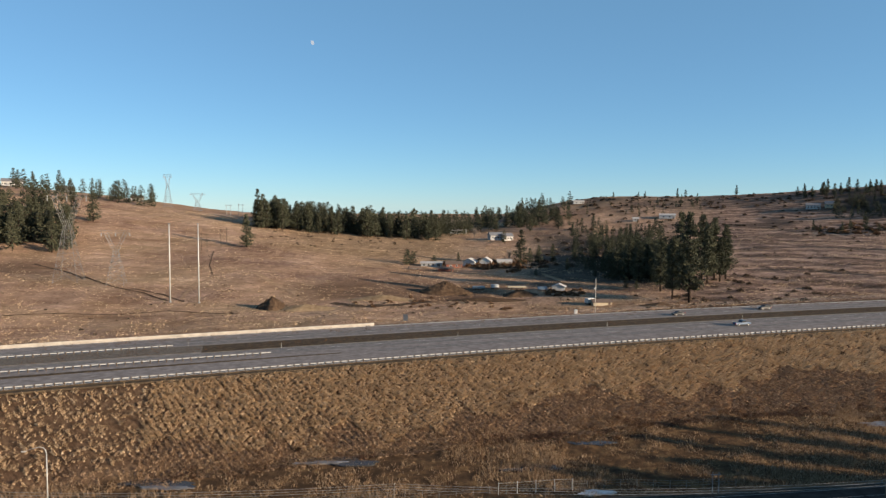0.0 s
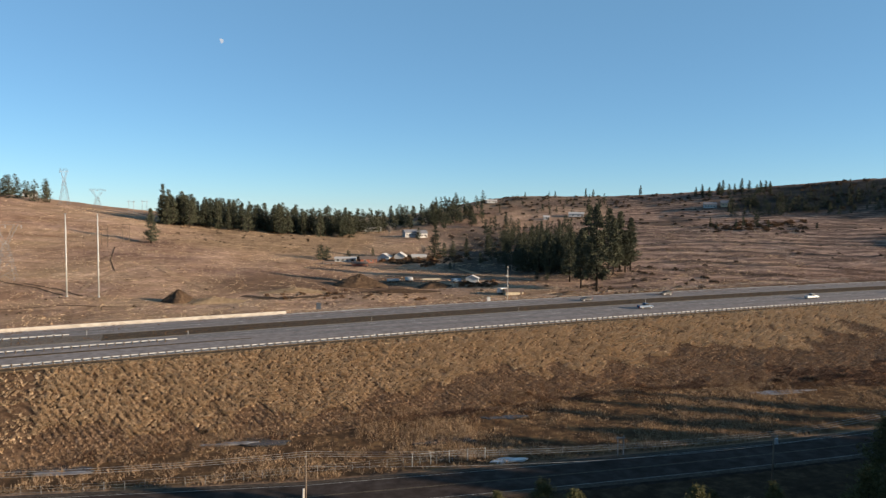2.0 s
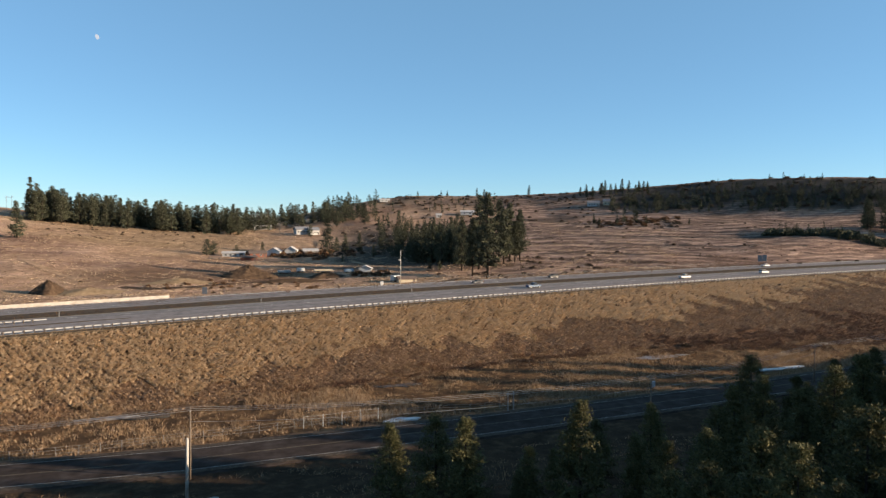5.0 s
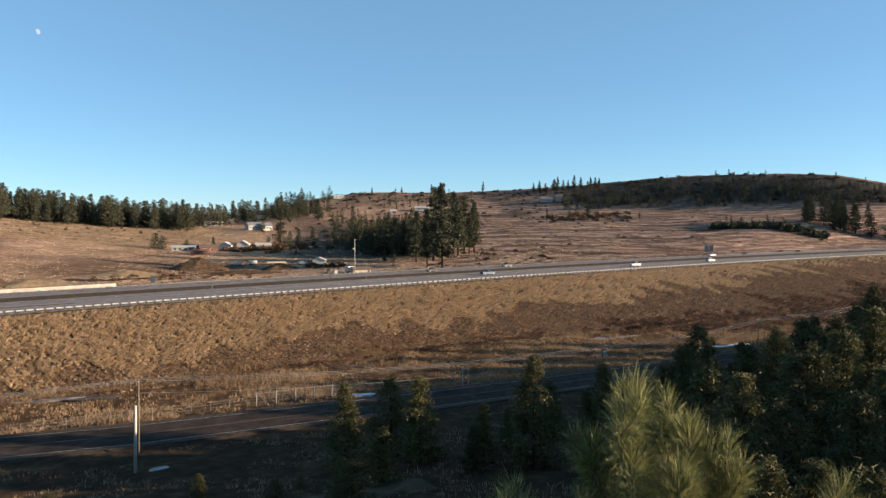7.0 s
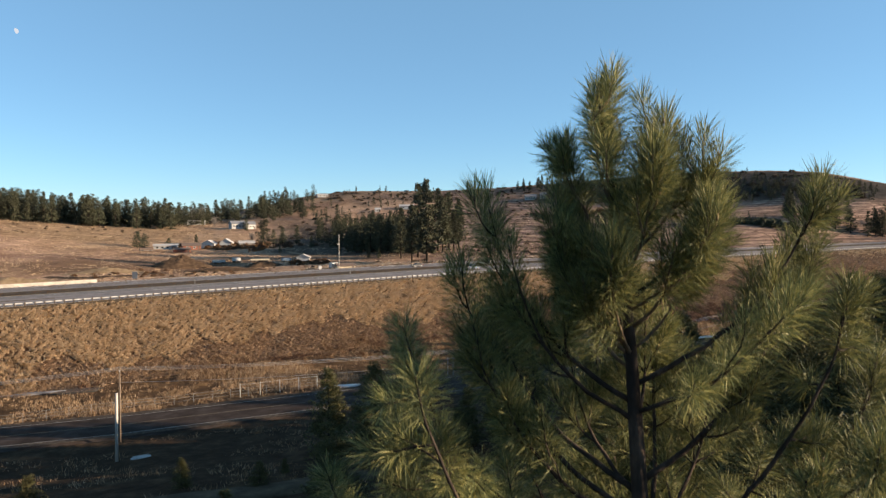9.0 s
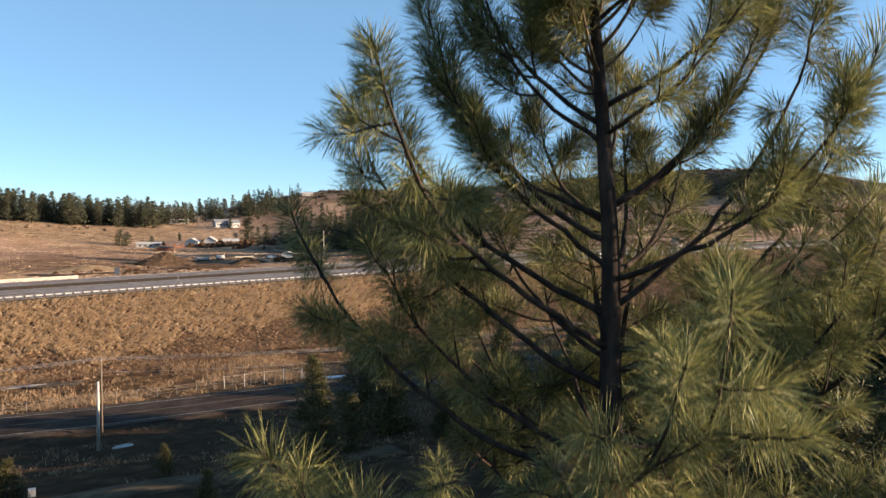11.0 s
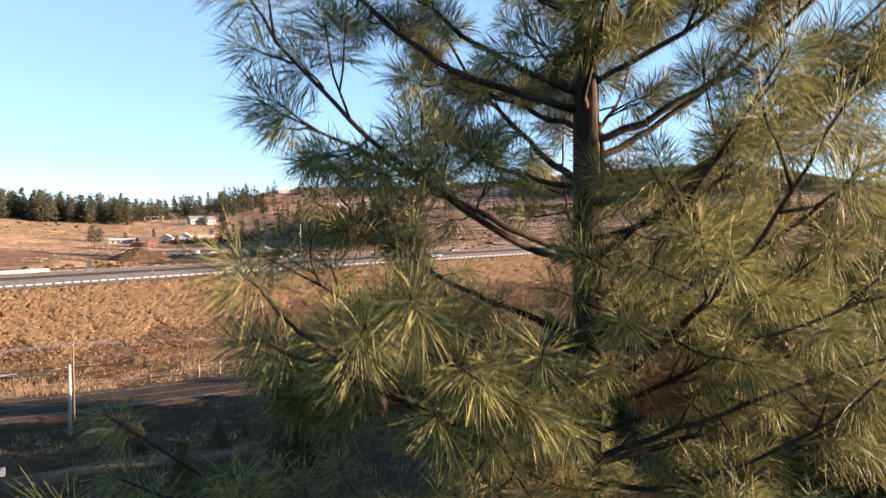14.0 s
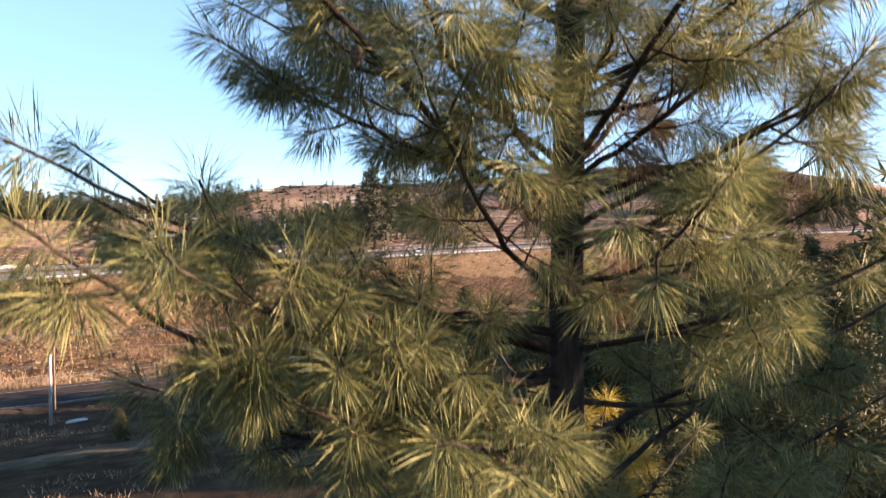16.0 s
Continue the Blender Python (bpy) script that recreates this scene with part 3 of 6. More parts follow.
def pine_meshes(seed, height, width, clumps, per, size, mat, base=0.18, taper=0.9, loose=0.55, thin=1.0):
    """Trunk with limbs, and a crown of loose needle sprays with gaps and an uneven outline."""
    rng = np.random.RandomState(seed)
    lean = rng.normal(0, 0.012, 2)
    pieces = [tube([(lean[0] * z * height, lean[1] * z * height, z * height) for z in (0, 0.3, 0.65, 0.97)], [height * 0.017, height * 0.013, height * 0.007, 0.03], 7)]
    sprays = []
    for c in range(clumps):
        f = base + (1 - base) * rng.uniform(0, 1) ** 0.85
        z = f * height
        a = rng.uniform(0, 2 * math.pi)
        g = (f - base) / (1 - base)
        reach = width * 0.5 * ((1 - g) ** taper * 0.88 + 0.12) * min(1, 0.6 + 2.5 * g) * rng.uniform(0.5, 1.08)
        tip = np.array([math.cos(a) * reach + lean[0] * z, math.sin(a) * reach + lean[1] * z, z + reach * rng.uniform(-0.25, 0.35)])
        root = np.array([lean[0] * z, lean[1] * z, z - reach * 0.1])
        if c % 5 == 0:
            pieces.append(tube([root, tip * 0.6 + root * 0.4, tip], [height * 0.003, height * 0.002, 0.01], 3))
        n = per
        t = rng.uniform(0.35, 1.05, n)[:, None]
        fine = size * (0.55 + 0.6 * (1 - g))
        mid = root + (tip - root) * t + rng.normal(0, fine * loose, (n, 3)) * np.array([1, 1, 0.7])
        way = rng.normal(0, 1, (n, 3)) + (tip - root) / (np.linalg.norm(tip - root) + 1e-6) * 0.9 + np.array([0, 0, 0.35])
        way /= np.linalg.norm(way, axis=1)[:, None]
        side = np.cross(way, rng.normal(0, 1, (n, 3)))
        side /= np.linalg.norm(side, axis=1)[:, None]
        ln, w = fine * rng.uniform(0.6, 1.4, (n, 1)), fine * rng.uniform(0.16, 0.34, (n, 1)) * thin
        sprays.append(np.stack([mid - way * ln * 0.4 - side * w, mid - way * ln * 0.4 + side * w, mid + way * ln * 0.7], 1))
    v, f = joined(pieces)
    return mesh_of("trunk", v, f, BARK, smooth=True), tris_mesh("crown", np.concatenate(sprays), mat)


def pine_kind(seed, height, width, clumps, per, size, mat, label, group, base=0.18, taper=0.9, name="pine_tree", loose=0.55, thin=1.0):
    t, c = pine_meshes(seed, height, width, clumps, per, size, mat, base, taper, loose, thin)
    ob = thing(name, (0, 0, 0), label, "tree", group)
    part("trunk", t, ob)
    part("crown", c, ob)
    return ob


class Kinds:
    """Trees of some kinds; the first of each kind is placed itself, later ones are copies."""

    def __init__(self, obs):
        self.obs, self.used = obs, set()

    def put(self, k, x, y, scale=1.0, turn=0.0, wide=1.0, sink=0.15):
        m = pose(x, y, gz(x, y) - sink, 0, 0, turn) @ Matrix.Diagonal((scale * wide, scale * wide, scale, 1))
        ob = self.obs[k % len(self.obs)]
        if k % len(self.obs) in self.used:
            ob = copy_thing(ob, m)
        else:
            self.used.add(k % len(self.obs))
        ob.matrix_basis = m
        return ob


FAR = Kinds([pine_kind(20 + i, 20, w, 140, 16, 0.85, NEEDLES_FAR, "dark green pine in the wood on the hillside", "hillside pines", base=b, taper=tp)
             for i, (w, b, tp) in enumerate(((10.0, 0.04, 0.74), (11.0, 0.06, 0.64), (8.8, 0.04, 0.82), (11.4, 0.1, 0.6), (10.0, 0.14, 0.7)))])


def polar(az, r):
    return r * math.sin(radians(az)), r * math.cos(radians(az))


def wood(count, az0, az1, r0, r1, seed, lo=0.75, hi=1.25, skew=1.3):
    rng = np.random.RandomState(seed)
    for k in range(count):
        x, y = polar(rng.uniform(az0, az1), r0 + (r1 - r0) * rng.uniform(0, 1) ** skew)
        FAR.put(rng.randint(5), x, y, rng.uniform(lo, hi), rng.uniform(0, 360), rng.uniform(0.9, 1.3))


def woodland(name, label, rows, seed):
    """Distant trees that nobody could count, joined into one mesh. rows: count, bearings, distances, sizes."""
    rng = np.random.RandomState(seed)
    crowns, trunks = [], []
    sources = []
    for ob in FAR.obs:
        crown = next(c for c in ob.children if c.name.startswith("crown")).data
        co = np.empty(len(crown.vertices) * 3, np.float32)
        crown.vertices.foreach_get("co", co)
        sources.append(co.reshape(-1, 3, 3))
    for count, az0, az1, r0, r1, lo, hi in rows:
        for k in range(count):
            x, y = polar(rng.uniform(az0, az1), rng.uniform(r0, r1))
            sc, a = rng.uniform(lo, hi), rng.uniform(0, 6.28)
            src = sources[rng.randint(len(sources))]
            src = src[rng.permutation(len(src))[:310]]
            c, s = math.cos(a) * sc * 1.25, math.sin(a) * sc * 1.25
            m = np.array([[c, -s, 0], [s, c, 0], [0, 0, sc]])
            crowns.append((src - src.mean(1, keepdims=True)) @ m.T * 1.8 + src.mean(1, keepdims=True) @ m.T + np.array([x, y, gz(x, y) - 0.3]))
            trunks.append(tube([(x, y, gz(x, y) - 0.5), (x, y, gz(x, y) + 12 * sc)], [0.25 * sc, 0.1 * sc], 4))
    ob = thing(name, (0, 0, 0), label, "woodland", kind="stuff")
    tagged(part("crowns", tris_mesh("crowns", np.concatenate(crowns), NEEDLES_FAR), ob), kind="stuff")
    v, f = joined(trunks)
    tagged(part("trunks", mesh_of("trunks", v, f, BARK), ob), kind="stuff")
    return ob


# long wood on the crest of the pasture hill
wood(50, -13.2, 1.2, 566, 594, 31, 0.72, 1.15, 1.1)
wood(12, -13.2, -9.5, 560, 600, 38, 0.95, 1.3)
FAR.put(0, *polar(-13.15, 566), 1.5, 0, 0.8)
# grove at the end of the hill
wood(22, -33, -26.2, 452, 520, 32, 0.85, 1.3)
wood(8, -33, -26.0, 530, 640, 30, 0.7, 1.1)
FAR.put(1, *polar(-24.8, 532), 1.0, 40, 1.2)
FAR.put(2, *polar(-13.97, 463), 1.05, 0, 1.25)
# trees round the farm and the hillside house
for k, (az, r, sc) in enumerate(((7.95, 451, 1.1), (9.4, 462, 0.58), (10.5, 465, 0.62), (8.7, 458, 0.5), (11.7, 420, 0.38), (14.5, 412, 0.45), (13.9, 398, 0.26), (2.9, 447, 0.42), (9.2, 400, 0.22), (16.3, 358, 0.32), (17.1, 356, 0.3), (12.2, 512, 0.45), (13.6, 516, 0.5), (14.2, 535, 0.48), (13.7, 632, 0.66), (10.8, 690, 0.62), (6.6, 566, 0.5))):
    FAR.put(k, *polar(az, r), sc, 33 * k, 1.15)
FAR.put(3, *polar(-1.3, 440), 0.5, 10, 1.6)
FAR.put(1, *polar(-0.8, 446), 0.42, 70, 1.7)
FAR.put(3, *polar(0.9, 452), 0.3, 70, 1.7)
# the grove beyond the highway: close at its sunny end, open and low towards the farm
wood(34, 16.2, 20.6, 372, 455, 35, 0.62, 1.05)
wood(14, 13.6, 19.2, 470, 610, 41, 0.4, 0.75)
wood(12, 6.6, 11.6, 610, 735, 39, 0.65, 1.05)
TALL = Kinds([pine_kind(40 + i, 30, 12.0, 240, 20, 1.0, NEEDLES_FAR, "tall dark pine standing beyond the highway", "tall pines beyond the highway", base=0.16, taper=0.7) for i in range(2)])
for k, (az, r, sc) in enumerate(((21.05, 325, 1.32), (19.8, 331, 0.92), (20.3, 358, 1.25), (21.9, 385, 1.15), (22.8, 392, 1.08), (23.6, 395, 0.95), (22.3, 376, 0.98), (23.2, 382, 0.75), (18.9, 350, 0.85))):
    TALL.put(k, *polar(az, r), sc, k * 70, 1.0)
# singles on the far ridge and fields
for k, (az, r, sc) in enumerate(((24.2, 775, 0.55), (17.6, 772, 0.36), (20.0, 772, 0.5), (20.6, 774, 0.42), (15.2, 772, 0.33), (32.6, 622, 0.75), (31.7, 628, 0.42), (29.4, 622, 0.42), (33.4, 618, 0.34), (29.8, 610, 0.33), (31.2, 612, 0.4), (36.6, 610, 0.25))):
    FAR.put(k, *polar(az, r), sc, 40 * k)
wood(14, 48.4, 51.6, 566, 600, 37, 0.85, 1.1)
wood(6, 51.8, 54.5, 575, 620, 36, 0.8, 1.0)
wood(18, 28.2, 33.6, 740, 768, 42, 0.42, 0.7)
woodland("distant_woodland", "dark pine woods on the far ridge and valley", (
    (60, 1.5, 8, 640, 740, 0.5, 0.95), (50, 7.0, 11.8, 650, 755, 0.5, 0.9), (22, -26, -20.5, 640, 700, 0.6, 0.95), (30, -34, -26, 640, 730, 0.5, 1.0),
    (330, 31, 54, 690, 748, 0.2, 0.4), (130, 30, 52, 678, 720, 0.3, 0.6), (7, 34, 52, 762, 772, 0.22, 0.35),
    (26, 42.3, 49.5, 530, 556, 0.22, 0.4), (24, 54, 62, 560, 640, 0.7, 1.0), (120, 14.8, 20.4, 380, 480, 0.45, 0.85), (120, 12.0, 19.0, 450, 630, 0.3, 0.65), (40, 12.5, 16.5, 405, 470, 0.22, 0.42),
    (150, -13.0, 1.2, 578, 640, 0.75, 1.15), (26, 0.5, 3.5, 600, 660, 0.5, 0.85), (44, -34, -26.6, 455, 560, 0.75, 1.25), (26, 13, 22, 690, 770, 0.2, 0.4)), 51)

# pines on the near bank, and those further along it whose shadows reach the marsh
MID = Kinds([pine_kind(60 + i, 11, w, 115, 62, 0.5, NEEDLES_MID, "young green pine on the shaded near bank", "pines on the near bank", base=0.03, taper=tp, loose=0.8, thin=0.62) for i, (w, tp) in enumerate(((8.0, 0.75), (9.2, 0.68), (7.2, 0.9)))])


def mid(k, x, y, top, wide=1.0, turn=0):
    MID.put(k, x, y, (top - gz(x, y)) / 11.0, turn, wide)


# last three are unseen pines, added to shade the tall pine's lower boughs
for k, (x, y, top) in enumerate(((18.4, 75.7, 13.6), (25.2, 80.3, 13.1), (26.7, 73.8, 14.2), (36.5, 64.8, 17.5), (83.2, 93.5, 14.8), (87.7, 88.4, 12.3),
                                 (50, 72, 14.5), (55, 66, 15.5), (62, 72, 16.0), (70, 76, 15.8), (78, 72, 17.5), (92, 80, 17.0), (97, 90, 14.0), (46, 78, 11.5), (66, 58, 17.5),
                                 (112, 84, 21.0), (118, 92, 17.0), (33, 70, 11.5), (75, 62, 18.5), (86, 64, 20.0), (58, 50, 19.0), (41, 56, 15.5), (104, 74, 22.0), (124, 80, 20.0), (44, 66, 13.0), (49, 60, 15.0), (68, 67, 16.5), (73, 84, 11.5), (81, 80, 13.5), (96, 84, 16.0), (108, 92, 15.0), (90, 72, 18.5), (63, 62, 16.0), (53, 56, 17.0), (100, 66, 21.0), (30, 66, 10.5), (38, 74, 9.5), (132, 92, 19.0),
                                 (43, 46, 19.6), (40, 39, 20.6), (51, 43, 21.6), (59, 46, 21.9), (67, 49, 23.1), (38, 33, 20.2), (42, 31, 20.9), (50, 35, 21.2), (30, 27, 19.4), (33, 26, 19.1), (30, 40, 19.2), (35, 42, 18.6), (25, 17, 22.6), (24, 14, 22.0), (31, 17, 23.0), (22, 17, 20.2), (18, 16, 19.5), (12.8, -2.8, 26.8), (15.5, -7, 27.2), (17.5, 1.5, 26.0))):
    mid(k, x, y, top, 0.95 + 0.1 * (k % 3), 57 * k)
# small shrub-sized pines on the slope
for k, (x, y, h) in enumerate(((2.6, 68.8, 3.0), (9.5, 66, 2.6), (12.5, 70, 1.6), (-9, 62, 4.5), (-14, 58, 5.5), (15, 62, 4.5), (20, 66, 6.0), (14, 54, 6.5), (5, 50, 4.0))):
    MID.put(k, x, y, h / 11.0, 80 * k, 1.25)


def joined_pines(name, label, kinds, spots):
    """Pines standing close together, joined into one mesh. spots: x, y, size."""
    crowns, trunks = [], []
    for k, (x, y, sc) in enumerate(spots):
        me = next(c for c in kinds.obs[k % len(kinds.obs)].children if c.name.startswith("crown")).data
        co = np.empty(len(me.vertices) * 3, np.float32)
        me.vertices.foreach_get("co", co)
        src = co.reshape(-1, 3, 3)[::6]
        mid_p = src.mean(1, keepdims=True)
        crowns.append((mid_p + (src - mid_p) * 2.3) * sc + np.array([x, y, gz(x, y) - 0.2]))
        trunks.append(tube([(x, y, gz(x, y) - 0.3), (x, y, gz(x, y) + 9 * sc)], [0.2 * sc, 0.08 * sc], 5))
    ob = thing(name, (0, 0, 0), label, "woodland", kind="stuff")
    tagged(part("crowns", tris_mesh("crowns", np.concatenate(crowns), NEEDLES_MID), ob), kind="stuff")
    v, f = joined(trunks)
    tagged(part("trunks", mesh_of("trunks", v, f, BARK), ob), kind="stuff")


rng = np.random.RandomState(77)
spots = []
for k in range(60):
    x = rng.uniform(140, 300)
    spots.append((x, rng.uniform(10, min(75, x * 0.3, 60 + (200 - x) * 0.3)), rng.uniform(1.0, 1.7)))
for k in range(14):
    spots.append((rng.uniform(40, 110), rng.uniform(-30, 8), rng.uniform(0.8, 1.2)))
for k in range(70):
    y = rng.uniform(14, 72)
    spots.append((rng.uniform(max(60, y * 1.75), 150), y, rng.uniform(1.1, 1.8)))
for k in range(5):
    x = rng.uniform(95, 130)
    spots.append((x, 105 - 0.4636 * (x + 10) + rng.uniform(-14, 6), rng.uniform(1.9, 2.35)))
for k in range(4):
    spots.append((rng.uniform(185, 275), rng.uniform(60, 84), rng.uniform(1.3, 1.75)))
spots += [(196, 74, 1.4), (214, 76, 1.6), (232, 80, 1.5)]
joined_pines("roadside_woodland", "dark pine wood along the near hillside", MID, spots)

# ---- the tall pine beside the camera ----
RUST = island_varied("dead_rust_needles", ((0.187, 0.0936, 0.0468), (0.265, 0.148, 0.078), (0.328, 0.211, 0.117)), 0.6, 0.2, 0.2)
YELLOWED = island_varied("yellowed_needles", ((0.281, 0.203, 0.0234), (0.39, 0.289, 0.0351), (0.484, 0.367, 0.0624)), 0.5, 0.3, 0.25)
CONE = surface("pine_cone", ((0.0546, 0.0351, 0.0234), (0.109, 0.0702, 0.0429), (0.172, 0.117, 0.0702)), 40.0, rough=0.9, bump=1.0, distance=0.01)
PX, PY, PTOP = 3.56, 1.86, 30.82
CROWN_Z = (13, 15, 18, 22, 24.7, 26, 26.9, 27.6, 28.3, 29.0, 29.5, 30.2, 30.6, 31.0)
CROWN_R = (0.5, 2.6, 3.2, 3.0, 2.6, 2.15, 2.05, 1.9, 1.66, 1.42, 1.2, 0.55, 0.28, 0.1)


LEFT_BOUGHS = ((25.84, -176, 2.11, 27.25), (26.76, 153, 1.95, 28.4), (27.3, 155, 1.5, 28.9), (27.74, 158, 1.45, 29.35),
               (28.2, 150, 1.1, 29.7), (24.82, -154, 2.45, 25.95), (25.3, 160, 2.0, 25.95), (24.97, -143, 2.08, 25.85),
               (24.9, -141, 1.48, 25.5), (24.8, -178, 2.05, 25.55), (23.9, -170, 2.86, 25.0), (23.9, 167, 2.69, 25.1),
               (25.85, 170, 1.9, 26.75), (26.85, 150, 1.5, 28.2),
               (23.4, -160, 2.3, 24.2), (23.2, 178, 2.4, 23.95), (25.4, 140, 1.8, 26.5), (23.3, -140, 1.9, 23.9),
               (23.8, -164, 2.9, 24.72), (24.0, 172, 2.6, 24.84), (23.7, -157, 2.55, 24.62), (23.6, -160, 1.95, 24.36))
RIGHT_BOUGHS = ((27.8, -30, 1.15, 29.5), (27.4, -20, 1.45, 29.15), (27.2, 5, 1.0, 28.05), (26.46, -14, 1.55, 28.2),
                (25.87, 0, 1.1, 26.5), (25.3, -99, 1.6, 26.75), (25.0, -98, 1.85, 26.5), (24.8, -25, 1.85, 25.7),
                (24.2, -20, 1.9, 24.9), (23.6, -20, 2.0, 23.85), (26.0, -60, 1.5, 27.1), (25.5, -45, 1.7, 26.7),
                (26.9, -45, 1.4, 28.3), (24.5, -75, 1.6, 25.4), (23.9, -60, 1.8, 24.6), (28.4, -15, 1.0, 29.6), (29.5, -24, 0.45, 30.5), (29.0, -24, 1.1, 30.2), (28.9, 155, 0.9, 30.15), (24.3, -100, 1.5, 24.9),
                (25.3, -35, 1.56, 26.12), (25.35, 2, 1.55, 26.4), (24.6, 0, 2.4, 25.3))


# boughs on the far side of the trunk
BACK_BOUGHS = ((26.6, 40, 1.6, 27.6), (26.9, 75, 1.5, 28.0), (27.2, 15, 1.4, 28.3), (27.5, 100, 1.3, 28.5), (27.7, 55, 1.3, 28.8),
               (28.0, 25, 1.1, 29.0), (28.3, 85, 1.0, 29.2), (26.3, 110, 1.6, 27.2), (26.0, 60, 1.7, 26.9), (25.6, 35, 1.8, 26.4), (28.6, 50, 0.9, 29.5))
TOP_BOUGHS = ((30.05, 200, 0.2, 30.72), (30.1, 80, 0.2, 30.66), (29.95, -30, 0.26, 30.6), (29.75, 140, 0.34, 30.42), (29.65, -100, 0.34, 30.4), (29.85, 30, 0.3, 30.5),
              (29.4, 175, 0.5, 30.15), (29.35, -60, 0.5, 30.1), (29.2, -140, 0.5, 29.9), (29.1, 100, 0.6, 29.8))


def needle_tris(rng, pts, ways, count, length, width, droop, wide=1.0):
    """Needles all along the end of a shoot, laid forward towards its tip: pts and ways are points and directions along it."""
    k = rng.randint(0, len(pts), count)
    f = (k + rng.uniform(0, 1, count))[:, None] / len(pts)
    base = pts[k] + rng.normal(0, 0.012, (count, 3))
    axis = ways[k]
    side = np.cross(axis, rng.normal(0, 1, (count, 3)))
    side /= np.linalg.norm(side, axis=1)[:, None] + 1e-9
    spread = np.radians((82 - 52 * f) * wide + rng.normal(0, 11, (count, 1)))
    way = axis * np.cos(spread) + side * np.sin(spread)
    way[:, 2] -= droop * rng.uniform(0.3, 1.0, count)
    way /= np.linalg.norm(way, axis=1)[:, None]
    ln = length * rng.uniform(0.75, 1.15, (count, 1))
    bend_to = way + np.array([0, 0, -0.18]) * rng.uniform(0.2, 1.2, (count, 1))
    bend_to /= np.linalg.norm(bend_to, axis=1)[:, None]
    flat = np.cross(way, rng.normal(0, 1, (count, 3)))
    flat /= np.linalg.norm(flat, axis=1)[:, None] + 1e-9
    w = width * rng.uniform(0.7, 1.2, (count, 1)) * 0.5
    mid_p = base + way * ln * 0.55
    tip = mid_p + bend_to * ln * 0.45
    c, d = mid_p + flat * w, mid_p - flat * w
    return np.concatenate([np.stack([base, c, d], 1), np.stack([d, c, tip], 1)])


def shoot_end(pts, length, n=11):
    """Points and directions along the last stretch of a shoot."""
    step = np.linalg.norm(np.diff(pts, axis=0), axis=1)
    at = np.concatenate([[0], np.cumsum(step)])
    want = np.linspace(max(0.0, at[-1] - length), at[-1], n)
    line = np.stack([np.interp(want, at, pts[:, k]) for k in range(3)], 1)
    ways = np.gradient(line, axis=0)
    return line, ways / (np.linalg.norm(ways, axis=1)[:, None] + 1e-9)


def curve_points(p, yaw, rise, length, curl, n, rng, wob=0.1):
    """A bough from p: it leaves at rise degrees and bends by curl degrees on the way."""
    pts, q = [np.array(p, float)], np.array(p, float)
    for i in range(n):
        a = radians(rise + curl * (i / n) ** 1.3) + rng.normal(0, wob)
        yaw = yaw + rng.normal(0, wob)
        q = q + np.array([math.cos(yaw) * math.cos(a), math.sin(yaw) * math.cos(a), math.sin(a)]) * length / n
        pts.append(q.copy())
    return np.array(pts)


